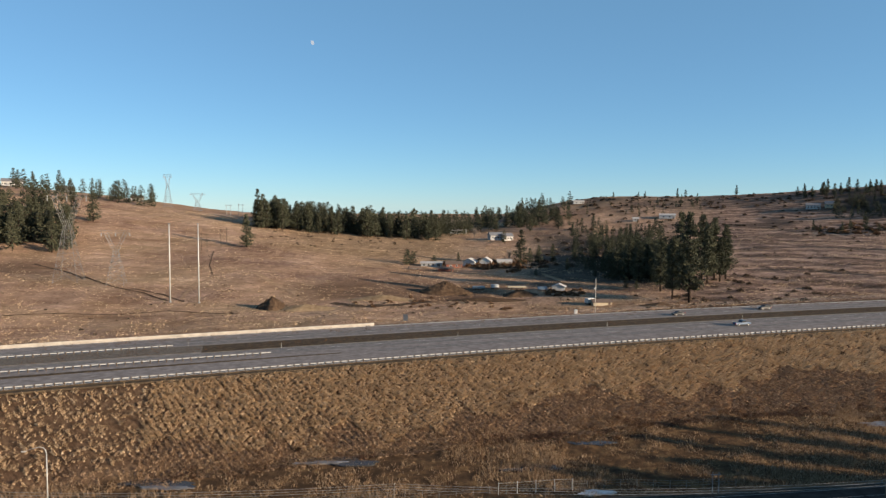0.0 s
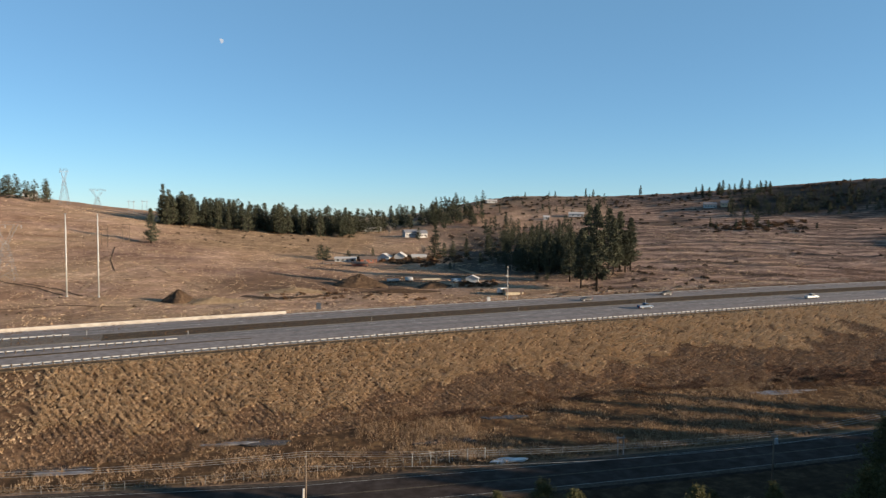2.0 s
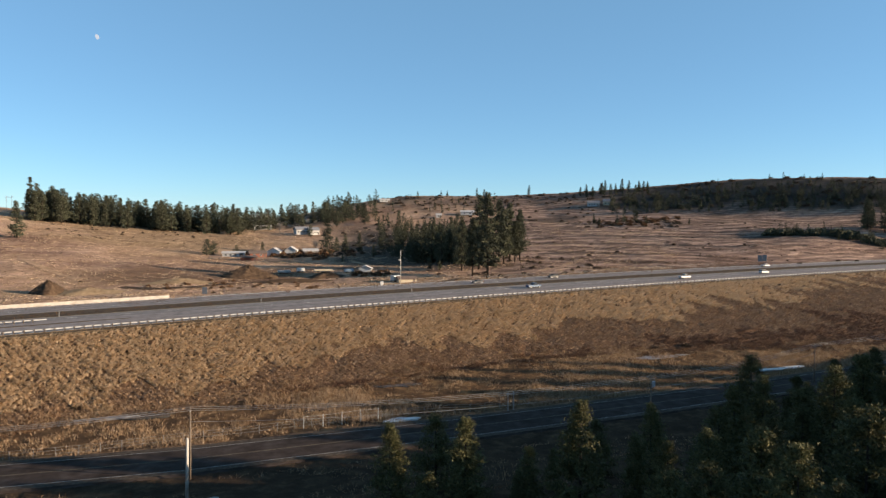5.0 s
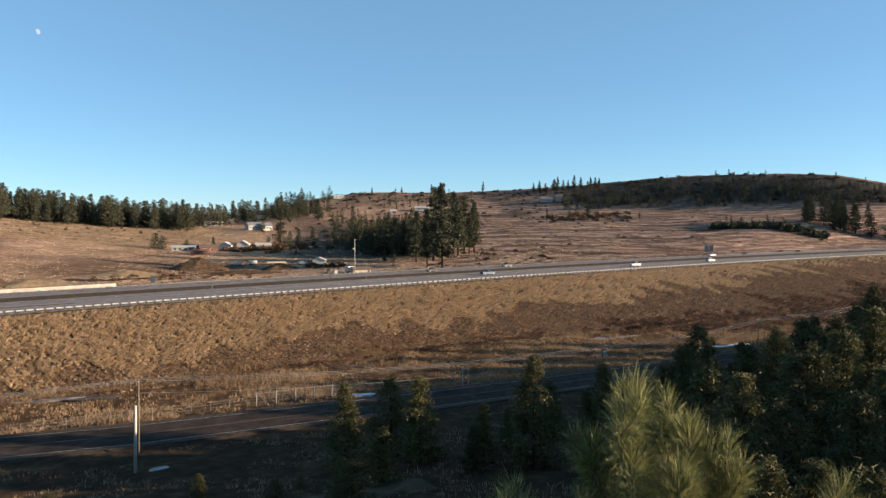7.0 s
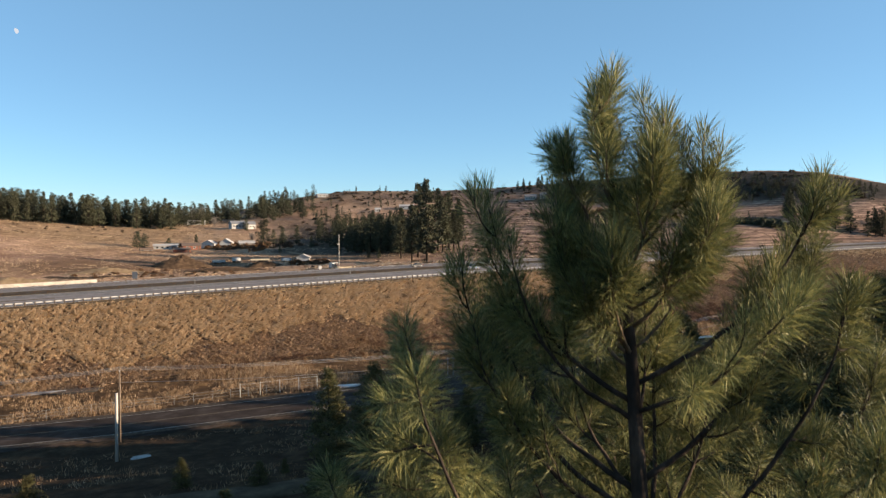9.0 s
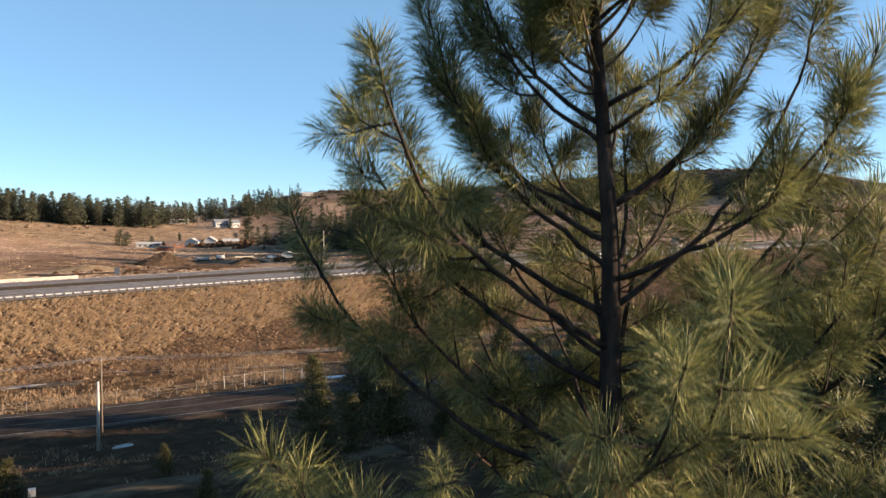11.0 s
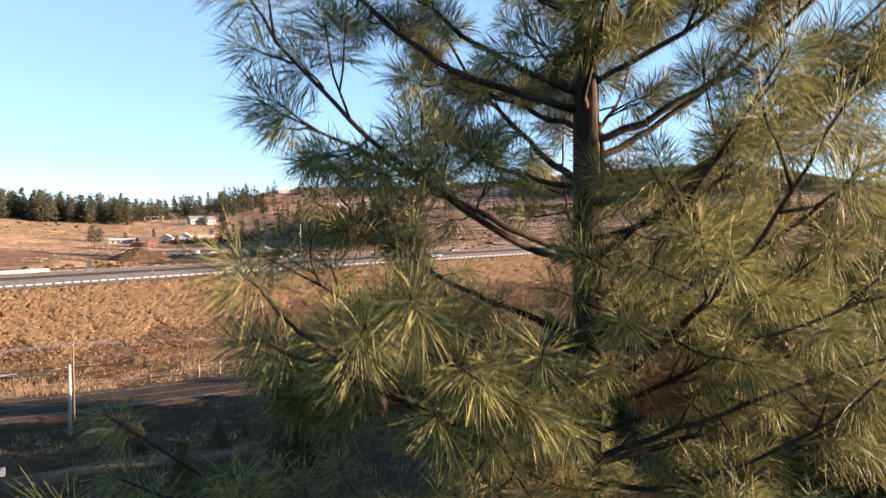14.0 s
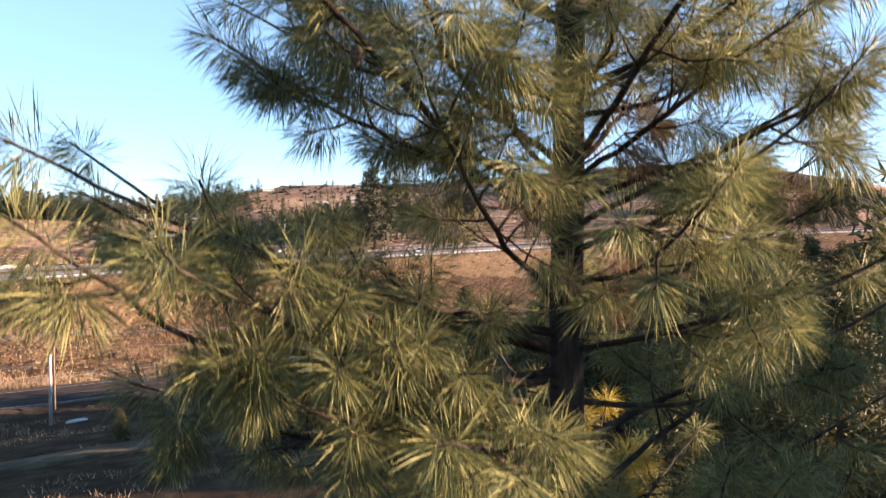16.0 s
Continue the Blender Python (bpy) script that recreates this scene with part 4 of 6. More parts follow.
def hero_pine():
    rng = np.random.RandomState(11)
    base_z = gz(PX, PY) - 0.2
    tree = thing("pine_tree", (0, 0, 0), "tall sunlit long-needled pine with open upswept boughs", "tree")
    zs = (base_z, 17, 21, 24, 25.8, 27, 28.2, 29.4, 30.4, PTOP)
    wob = [(0, 0), (0.05, 0), (0.0, 0.03), (-0.03, 0), (0.01, 0), (-0.01, 0.0), (0.0, 0.02), (-0.08, 0.05), (-0.2, 0.1), (-0.27, 0.13)]
    rad = (0.20, 0.17, 0.135, 0.102, 0.086, 0.070, 0.052, 0.032, 0.016, 0.008)
    spine = np.array([(PX + a, PY + b, z) for z, (a, b) in zip(zs, wob)])
    fine = np.linspace(base_z, PTOP, 70)
    pts = [np.array([np.interp(z, zs, spine[:, k]) for k in range(3)]) for z in fine]
    v, f = [], []
    for i, q in enumerate(pts):
        rr = float(np.interp(fine[i], zs, rad))
        v += [tuple(q + np.array([math.cos(a), math.sin(a), 0]) * rr * (1 + 0.05 * math.sin(5 * a + 0.4 * i) + rng.normal(0, 0.03))) for a in np.linspace(0, 2 * math.pi, 18, endpoint=False)]
    for i in range(len(pts) - 1):
        f += [(i * 18 + j, i * 18 + (j + 1) % 18, (i + 1) * 18 + (j + 1) % 18, (i + 1) * 18 + j) for j in range(18)]
    f.append(tuple(range(18))[::-1])
    part("trunk", mesh_of("trunk", v, f, BARK, smooth=True), tree, "dark furrowed bark")

    def at_z(z):
        return np.array([np.interp(z, zs, spine[:, k]) for k in range(3)])

    # main boughs: height at the trunk, bearing, reach, height of the tip
    main = LEFT_BOUGHS + RIGHT_BOUGHS + BACK_BOUGHS + TOP_BOUGHS + ((22.3, 45, 2.7, 22.95), (24.31, -70, 0.42, 24.5), (25.0, -62, 0.4, 25.25))
    boughs = [(bz, radians(deg), reach, tip) for bz, deg, reach, tip in main]
    z = 14.8
    turn = 0.4
    while z < 30.0:
        near = z > 20.6
        count = 3 if z > 24.5 else 5 if near else 3
        for i in range(count):
            turn += 2 * math.pi / count + rng.normal(0, 0.28)
            boughs.append((z + rng.uniform(-0.1, 0.1), turn, 0, 0))
        turn += 0.9
        z += (0.42 if near else 0.75) * (0.7 if z > 29 else 1.0)
    for bz, yaw, want, tip_z in boughs:
        bearing = math.degrees(yaw) % 360
        if not want and 140 < bearing < 290 and 23.4 < bz < 28.4 and rng.rand() < (0.8 if bz < 25.9 else 0.35):
            continue
        if not want and 23.3 < bz < 24.3 and rng.rand() < 0.35:
            continue
        if not want and 165 < bearing < 285 and 22.2 < bz <= 24.2 and rng.rand() < 0.7:
            continue
        rise = float(np.interp(bz, (15, 22, 25, 27, 29, 30.8), (-5, 8, 26, 40, 50, 62))) + rng.normal(0, 6)
        curl = float(np.interp(bz, (15, 22, 25.5, 28, 31), (10, 14, 8, 16, 18))) + rng.normal(0, 10)
        r0 = float(np.interp(bz, CROWN_Z, CROWN_R))
        reach = float(np.interp(bz + 0.6 * r0 * math.tan(radians(max(rise, 0))), CROWN_Z, CROWN_R)) * rng.uniform(0.76, 1.06)
        if not want and 24.2 < bz < 25.9 and rng.rand() < 0.5:
            continue
        if 100 <= bearing < 285:
            reach = min(reach * (0.78 if bz < 25.9 else 0.92), 1.7)
        length = max(0.25, reach / max(0.35, math.cos(radians(rise + curl * 0.45))))
        upper, candle = bz > 25.9, bz > 27.9
        if want:
            curl = (52 if upper else 26) + rng.normal(0, 8)
            rise = math.degrees(math.atan2(tip_z - bz, want)) - 0.45 * curl
            length = math.hypot(want, tip_z - bz) * 1.04
        elif upper:
            curl = curl + 34
            rise = rise - 22
            length = min(length, max(0.25, 30.7 - bz))
        p = at_z(bz)
        n = max(6, int(length / 0.12))
        pts = curve_points(p, yaw, rise, length, curl, n, rng, 0.08)
        if want:
            goal = p + np.array([math.cos(yaw) * want, math.sin(yaw) * want, tip_z - bz])
            pts = pts + (goal - pts[-1])[None] * (np.linspace(0, 1, n + 1)[:, None] ** 1.2)
        thick = 0.007 + 0.0075 * length
        pieces = [tube(pts, [thick * (1 - 0.78 * k / n) for k in range(n + 1)], 5)]
        sprays, dead = [], []
        shoots = [(pts, 1.0)]
        m = int(2 + length * (2.6 if candle else 3.1 if upper else 3.5))
        for k in range(m):
            g = rng.uniform(0.3, 0.9)
            i = min(n - 1, int(g * n))
            here = pts[i]
            along_b = pts[i + 1] - pts[i]
            a0 = math.atan2(along_b[1], along_b[0]) + rng.choice([-1, 1]) * (rng.uniform(0.4, 1.1) if candle else rng.uniform(0.6, 1.5))
            tilt = math.degrees(math.atan2(along_b[2], math.hypot(along_b[0], along_b[1])))
            ln = (0.22 + 0.13 * length * (1.1 - g)) * rng.uniform(0.7, 1.35)
            up = tilt * 0.5 + rng.uniform(-12, 26) if candle else tilt * 0.35 + rng.uniform(-45, 42)
            sub = curve_points(here, a0, up, ln, 45 if candle else 18, 6, rng, 0.12)
            pieces.append(tube(sub, [0.0085 - 0.0008 * j for j in range(7)], 4))
            shoots.append((sub, 0.92))
            if ln > 0.36 and rng.rand() < 0.55:
                q = curve_points(sub[2], a0 + rng.choice([-1, 1]) * 0.8, up + rng.uniform(-10, 20), ln * 0.65, 26, 5, rng, 0.1)
                pieces.append(tube(q, [0.006 - 0.0006 * j for j in range(6)], 4))
                shoots.append((q, 0.85))
        droop = float(np.interp(bz, (22, 25, 26, 27, 29), (0.8, 0.62, 0.3, 0.12, 0.04)))
        full = bz > 20.5
        brush = (0.32 if candle else 0.19 if upper else 0.16) if full else 0.2
        for s_pts, size in shoots:
            line, ways = shoot_end(s_pts, brush * size * rng.uniform(0.8, 1.2))
            count = (290 if candle else 270 if upper else 205) if full else 60
            got = needle_tris(rng, line, ways, int(count * size), (0.185 if candle else 0.205 if upper else 0.235) * size * rng.uniform(0.85, 1.15), 0.005 if full else 0.007, droop, 0.85 if candle else 1.08)
            yellowed = bz == 22.3 and want > 0
            withered = 0 < want < 0.43 and bz < 26
            (dead if yellowed or withered or rng.rand() < 0.007 and bz < 27 else sprays).append(got)
            tip, axis = s_pts[-1], ways[-1]
            pieces.append(tube([tip - axis * 0.02, tip + axis * 0.02], [0.009, 0.004], 3))
        v, fc = joined(pieces)
        bough = part("bough", mesh_of("bough", v, fc, TWIG if length < 1.1 else BARK, smooth=True), tree)
        if sprays:
            part("needles", tris_mesh("needles", np.concatenate(sprays), NEEDLES), bough, "long yellow-green needles")
        if dead:
            part("dead_needles", tris_mesh("dead_needles", np.concatenate(dead), YELLOWED if bz == 22.3 and want > 0 else RUST), bough, "bright yellow dying needles" if bz == 22.3 and want > 0 else "rust-brown dead needles")
        if rng.rand() < 0.14 and 22 < bz < 28:
            i = int(n * 0.7)
            me = cone_mesh()
            ob = part("cone", me, bough, "closed brown cone")
            ob.location = tuple(pts[i] + np.array([0, 0, -0.05]))
            ob.rotation_euler = (rng.uniform(2.4, 3.4), rng.uniform(-0.5, 0.5), 0)
    # the leading shoot
    sprays = []
    axis = np.array([0.02, 0.0, 1.0])
    for zc, ln in ((30.0, 0.4), (30.4, 0.42)):
        line = at_z(zc)[None] + np.linspace(0, 1, 9)[:, None] * axis * ln
        sprays.append(needle_tris(rng, line, np.repeat(axis[None], 9, 0), 380, 0.2, 0.0045, 0.03))
    part("needles", tris_mesh("needles", np.concatenate(sprays), NEEDLES), tree, "long yellow-green needles on the leading shoot")
    return tree


CONES = []


def cone_mesh():
    """A small cone with rings of scales; all cones share it."""
    if CONES:
        return CONES[0]
    verts, faces = [], []
    rows, cols = 9, 9
    for i in range(rows):
        g = i / (rows - 1)
        r = 0.032 * math.sin(math.pi * (0.12 + 0.8 * g)) * (1.0 if i % 2 else 0.78)
        for j in range(cols):
            a = 2 * math.pi * (j + 0.5 * (i % 2)) / cols
            verts.append((math.cos(a) * r, math.sin(a) * r, 0.085 * g))
    for i in range(rows - 1):
        for j in range(cols):
            faces.append((i * cols + j, i * cols + (j + 1) % cols, (i + 1) * cols + (j + 1) % cols, (i + 1) * cols + j))
    faces += [tuple(range(cols))[::-1], tuple(range((rows - 1) * cols, rows * cols))]
    CONES.append(mesh_of("cone", verts, faces, CONE))
    return CONES[0]


hero_pine()

# ---- houses, farms and yards across the highway ----
WHITE_WALL = plain("white_siding", (0.452, 0.437, 0.413), 0.7, vary=0.12, scale=0.8)
GREY_WALL = plain("grey_siding", (0.328, 0.328, 0.32), 0.7, vary=0.15, scale=0.8)
TAN_WALL = plain("tan_siding", (0.39, 0.328, 0.234), 0.7, vary=0.15, scale=0.8)
RED_WALL = plain("faded_red_boards", (0.187, 0.0663, 0.0429), 0.8, vary=0.25, scale=0.8)
GREY_ROOF = plain("grey_shingles", (0.156, 0.156, 0.164), 0.85, vary=0.25, scale=1.5)
PALE_ROOF = plain("pale_metal_roof", (0.359, 0.343, 0.328), 0.85, vary=0.15, scale=0.6)
BROWN_ROOF = plain("brown_roof", (0.109, 0.078, 0.0624), 0.85, vary=0.25, scale=1.5)
DARK_GLASS, _n, _l, _b = material("window_glass", 0.08, 0.0, 0.5)
_b.inputs["Base Color"].default_value = (0.03, 0.035, 0.04, 1)
EARTH = surface("dug_brown_earth", ((0.039, 0.025, 0.0172), (0.0663, 0.0429, 0.0281), (0.101, 0.0679, 0.0421)), 0.7, rough=0.95, bump=0.8, distance=0.2, spec=0.05)
PALE_EARTH = surface("pale_dry_track", ((0.15, 0.104, 0.062), (0.2, 0.142, 0.088), (0.26, 0.187, 0.118)), 0.6, rough=0.95, bump=0.5, distance=0.1, spec=0.05)


def house(at, turn, w, d, h, rise, wall, roof, label, windows=3, name="house", category="house", group="", door=True):
    """A house with its front along -y: gabled roof with eaves, windows with frames, a door."""
    ob = thing(name, (at[0], at[1], gz(*at) - 0.2), label, category, group, turn=turn)
    bm = bmesh.new()
    pts = [(-w / 2, 0), (w / 2, 0), (w / 2, h), (0, h), (-w / 2, h)]
    lo = [bm.verts.new((x, y, z)) for z in (0, h) for x, y in ((-w / 2, -d / 2), (w / 2, -d / 2), (w / 2, d / 2), (-w / 2, d / 2))]
    ridge = [bm.verts.new((x, 0, h + rise)) for x in (-w / 2, w / 2)]
    for q in ((0, 1, 5, 4), (2, 3, 7, 6)):
        bm.faces.new([lo[i] for i in q])
    bm.faces.new([lo[1], lo[2], lo[6], ridge[1], lo[5]])
    bm.faces.new([lo[3], lo[0], lo[4], ridge[0], lo[7]])
    bm.faces.new([lo[3], lo[2], lo[1], lo[0]])
    part("wall", bm, ob, mat=wall)
    for sgn in (-1, 1):
        bm = bmesh.new()
        e = 0.5
        k = rise / (d / 2)
        a = [(-w / 2 - e, sgn * (d / 2 + e), h - k * e + 0.05), (w / 2 + e, sgn * (d / 2 + e), h - k * e + 0.05), (w / 2 + e, 0, h + rise + 0.05), (-w / 2 - e, 0, h + rise + 0.05)]
        v = [bm.verts.new(p) for p in a] + [bm.verts.new((p[0], p[1], p[2] + 0.22)) for p in a]
        for q in ((0, 1, 2, 3), (7, 6, 5, 4), (0, 4, 5, 1), (1, 5, 6, 2), (2, 6, 7, 3), (3, 7, 4, 0)):
            bm.faces.new([v[i] for i in q])
        bmesh.ops.recalc_face_normals(bm, faces=bm.faces)
        part("roof", bm, ob, mat=roof)
    for i in range(windows):
        x = -w / 2 + w * (i + 0.7) / (windows + 0.6)
        win = part("window", box(bmesh.new(), x, -d / 2 - 0.03, h * 0.55, 1.5, 0.08, 1.25), ob, mat=WHITE_WALL)
        part("pane", box(bmesh.new(), x, -d / 2 - 0.08, h * 0.55, 1.25, 0.04, 1.0), win, mat=DARK_GLASS)
    if door:
        part("door", box(bmesh.new(), w * 0.38, -d / 2 - 0.03, 1.0, 1.0, 0.08, 2.0), ob, mat=BROWN_ROOF)
    return ob


house((-366, 640), 20, 16, 9, 4.5, 2.5, WHITE_WALL, GREY_ROOF, "white house with a grey roof on the hilltop")
house((-325, 650), -10, 12, 8, 3.5, 2.0, WHITE_WALL, GREY_ROOF, "small white house on the hilltop among pines", 2)
house((-262, 655), 10, 10, 7, 3.5, 2.0, WHITE_WALL, BROWN_ROOF, "small pale house behind the crest pines", 2)
house((60, 580), 12, 11, 8, 4.2, 2.0, GREY_WALL, GREY_ROOF, "grey two-storey house above the pasture", 4)
house((69, 577), 12, 8, 8, 3.8, 2.2, WHITE_WALL, GREY_ROOF, "white gabled house wing above the pasture", 3)
house((5.5, 441), -4, 13, 6, 2.2, 0.8, GREY_WALL, PALE_ROOF, "long low grey shed at the farm", 4, "shed", "shed", "farm sheds")
house((19, 436), 8, 10, 6, 2.4, 1.4, RED_WALL, BROWN_ROOF, "low red-brown shed at the farm", 2, "shed", "shed", "farm sheds")
house((13.5, 421), 3, 9, 5, 1.8, 0.8, RED_WALL, BROWN_ROOF, "faded red open shed at the farm", 0, "shed", "shed", "farm sheds")
house((30, 446), 70, 7, 8, 2.6, 2.0, WHITE_WALL, PALE_ROOF, "white gabled barn at the farm", 1, "barn", "barn", "farm barns")
house((40, 445), 75, 7, 7, 3.2, 2.2, WHITE_WALL, PALE_ROOF, "white gabled barn at the farm among bare trees", 1, "barn", "barn", "farm barns")
house((52, 447), 0, 9, 5, 2.2, 1.2, GREY_WALL, PALE_ROOF, "low grey shed behind the farm hedge", 1, "shed", "shed", "farm sheds")
house((66.5, 340), 75, 5, 6, 2.0, 1.3, WHITE_WALL, PALE_ROOF, "small white gabled house beside the highway field", 1)
house((77, 300), 5, 8, 4, 1.6, 0.9, TAN_WALL, BROWN_ROOF, "low tan lumber shed beside the grove", 0, "shed", "shed", "farm sheds")
house((226, 646), -18, 14, 8, 3.0, 1.4, WHITE_WALL, PALE_ROOF, "long white barn on the far slope", 2, "barn", "barn")
house((196, 644), -12, 5, 4, 2.4, 1.2, WHITE_WALL, PALE_ROOF, "small white shed on the far slope", 1, "shed", "shed")
house((346, 616), -25, 11, 8, 3.6, 1.9, GREY_WALL, GREY_ROOF, "grey house under the wooded ridge", 4)
house((358, 611), -25, 7, 7, 4.0, 2.2, TAN_WALL, GREY_ROOF, "tan gabled house wing under the wooded ridge", 2)
house((78, 668), 10, 12, 8, 4, 2, TAN_WALL, BROWN_ROOF, "tan house among the valley trees", 2)
house((32, 640), 0, 15, 7, 2.8, 1.2, GREY_WALL, PALE_ROOF, "long pale house at the wood's edge", 3)
house((162, 732), 0, 11, 6, 2.6, 1.0, GREY_WALL, PALE_ROOF, "pale house on the far ridge", 2)

TYRE = plain("black_rubber", (0.02, 0.02, 0.02), 0.85)
RIM = plain("alloy_rim", (0.39, 0.39, 0.39), 0.35, 0.8)
TAIL, _n, _l, _b = material("red_lamp", 0.3)
_b.inputs["Base Color"].default_value = (0.4, 0.02, 0.02, 1)
HEAD, _n, _l, _b = material("clear_lamp", 0.15)
_b.inputs["Base Color"].default_value = (0.8, 0.8, 0.75, 1)


def car_paint(name, colour):
    m, n, l, b = material(name, 0.5, 0.0, 0.3)
    b.inputs["Base Color"].default_value = (*colour, 1)
    b.inputs["Coat Weight"].default_value = 0.08
    return m


def loft(outline, half, mat_name):
    """A closed body from a side outline, its upper part drawn in."""
    bm = bmesh.new()
    rings = []
    for sgn in (-1, 1):
        rings.append([bm.verts.new((x, sgn * half * (1.0 if z < 0.95 else 0.82), z)) for x, z in outline])
    n = len(outline)
    bm.faces.new(rings[0][::-1])
    bm.faces.new(rings[1])
    for i in range(n):
        bm.faces.new((rings[0][i], rings[0][(i + 1) % n], rings[1][(i + 1) % n], rings[1][i]))
    bmesh.ops.recalc_face_normals(bm, faces=bm.faces)
    edges = [e for e in bm.edges]
    bmesh.ops.bevel(bm, geom=edges, offset=0.045, segments=2, affect="EDGES")
    return bm


def vehicle(kind, m, paint, label):
    ob = thing("pickup" if kind == "pickup" else "car", (0, 0, 0), label, "pickup" if kind == "pickup" else "car", "highway traffic")
    ob.matrix_world = m
    if kind == "pickup":
        body = [(-2.8, 0.45), (2.75, 0.45), (2.85, 0.75), (2.75, 1.05), (1.35, 1.15), (-0.55, 1.15), (-0.6, 1.1), (-2.8, 1.1)]
        cab = [(1.35, 1.1), (0.75, 1.82), (-0.45, 1.85), (-0.75, 1.1)]
        wheels, hw = ((1.8, -1.75), 0.38), 0.95
    elif kind == "suv":
        body = [(-2.3, 0.42), (2.25, 0.42), (2.35, 0.75), (2.2, 1.02), (1.2, 1.12), (-2.25, 1.15), (-2.38, 0.8)]
        cab = [(1.15, 1.08), (0.5, 1.72), (-1.95, 1.76), (-2.25, 1.1)]
        wheels, hw = ((1.42, -1.42), 0.36), 0.92
    else:
        body = [(-2.3, 0.36), (2.25, 0.36), (2.32, 0.62), (2.15, 0.82), (1.1, 0.95), (-1.5, 0.98), (-2.25, 0.95), (-2.35, 0.65)]
        cab = [(1.05, 0.92), (0.3, 1.42), (-0.95, 1.44), (-1.75, 0.96)]
        wheels, hw = ((1.4, -1.4), 0.33), 0.9
    part("body", loft(body, hw, ""), ob, mat=paint)
    c = part("cabin", loft(cab, hw * 0.97, ""), ob, "roof and dark windows", mat=paint)
    for sgn in (-1, 1):
        z0, z1 = cab[0][1] + 0.08, cab[1][1] - 0.1
        bm = bmesh.new()
        pts = [(cab[0][0] - 0.25, z0), (cab[1][0] - 0.08, z1), (cab[2][0] + 0.08, z1), (cab[3][0] + 0.2, z0)]
        v = [bm.verts.new((x, sgn * hw * k, z)) for k in (0.86, 0.985) for x, z in pts]
        for q in ((0, 1, 2, 3), (7, 6, 5, 4), (0, 4, 5, 1), (1, 5, 6, 2), (2, 6, 7, 3), (3, 7, 4, 0)):
            bm.faces.new([v[i] for i in q])
        part("window", bm, c, mat=DARK_GLASS)
    for a, b in ((cab[0], cab[1]), (cab[3], cab[2])):
        bm = bmesh.new()
        out = 0.03 if a[0] > 0 else -0.03
        v = [bm.verts.new((x + out * k, y * hw * 0.78, z)) for k in (0, 1.6) for y in (-1, 1) for x, z in ((a[0] * 0.93 + b[0] * 0.07, a[1] * 0.93 + b[1] * 0.07 + 0.04), (b[0] * 0.85 + a[0] * 0.15, b[1] * 0.85 + a[1] * 0.15))]
        for q in ((0, 1, 3, 2), (6, 7, 5, 4), (0, 4, 5, 1), (1, 5, 7, 3), (3, 7, 6, 2), (2, 6, 4, 0)):
            bm.faces.new([v[i] for i in q])
        part("windscreen", bm, c, mat=DARK_GLASS)
    for x in wheels[0]:
        for sgn in (-1, 1):
            mm = Matrix.Translation((x, sgn * (hw - 0.1), wheels[1])) @ Matrix.Rotation(math.pi / 2, 4, "X")
            bm = bmesh.new()
            bmesh.ops.create_cone(bm, cap_ends=True, segments=16, radius1=wheels[1], radius2=wheels[1], depth=0.24, matrix=mm)
            bmesh.ops.bevel(bm, geom=[e for e in bm.edges if len(e.link_faces) == 2 and any(len(f.verts) > 4 for f in e.link_faces)], offset=0.04, segments=1, affect="EDGES")
            w = part("wheel", bm, ob, mat=TYRE)
            bm = bmesh.new()
            bmesh.ops.create_cone(bm, cap_ends=True, segments=12, radius1=wheels[1] * 0.6, radius2=wheels[1] * 0.55, depth=0.27, matrix=mm)
            part("rim", bm, w, mat=RIM)
    for sgn in (-1, 1):
        part("tail_lamp", box(bmesh.new(), body[0][0] - 0.02, sgn * hw * 0.85, 0.85, 0.08, 0.2, 0.22), ob, mat=TAIL)
        part("headlight", box(bmesh.new(), body[1][0] + 0.05, sgn * hw * 0.78, 0.72, 0.1, 0.32, 0.16), ob, mat=HEAD)
    return ob


def on_highway(s, d, back=False):
    a = HWY_A + math.atan(-2 * (s - 90) / 4900)
    return Matrix.Translation(hwy(s, d, 0.02)) @ Matrix.Rotation(a + (math.pi if back else 0), 4, "Z")


vehicle("car", on_highway(64, 39.6, True), car_paint("black_paint", (0.015, 0.015, 0.018)), "black saloon car on the far carriageway")
vehicle("suv", on_highway(103, 42.2, True), car_paint("dark_paint", (0.02, 0.018, 0.018)), "dark off-road car on the far carriageway")
vehicle("pickup", on_highway(71, 14.8), car_paint("blue_paint", (0.018, 0.06, 0.12)), "dark blue pickup on the near carriageway")
vehicle("pickup", on_highway(147, 13.5), car_paint("white_paint", (0.42, 0.42, 0.41)), "white pickup on the near carriageway")
vehicle("car", on_highway(238, 43.4, True), car_paint("silver_paint", (0.38, 0.38, 0.38)), "silver saloon car on the far carriageway")
vehicle("suv", on_highway(197, 14.0), car_paint("pale_paint", (0.36, 0.36, 0.35)), "pale off-road car on the near carriageway")


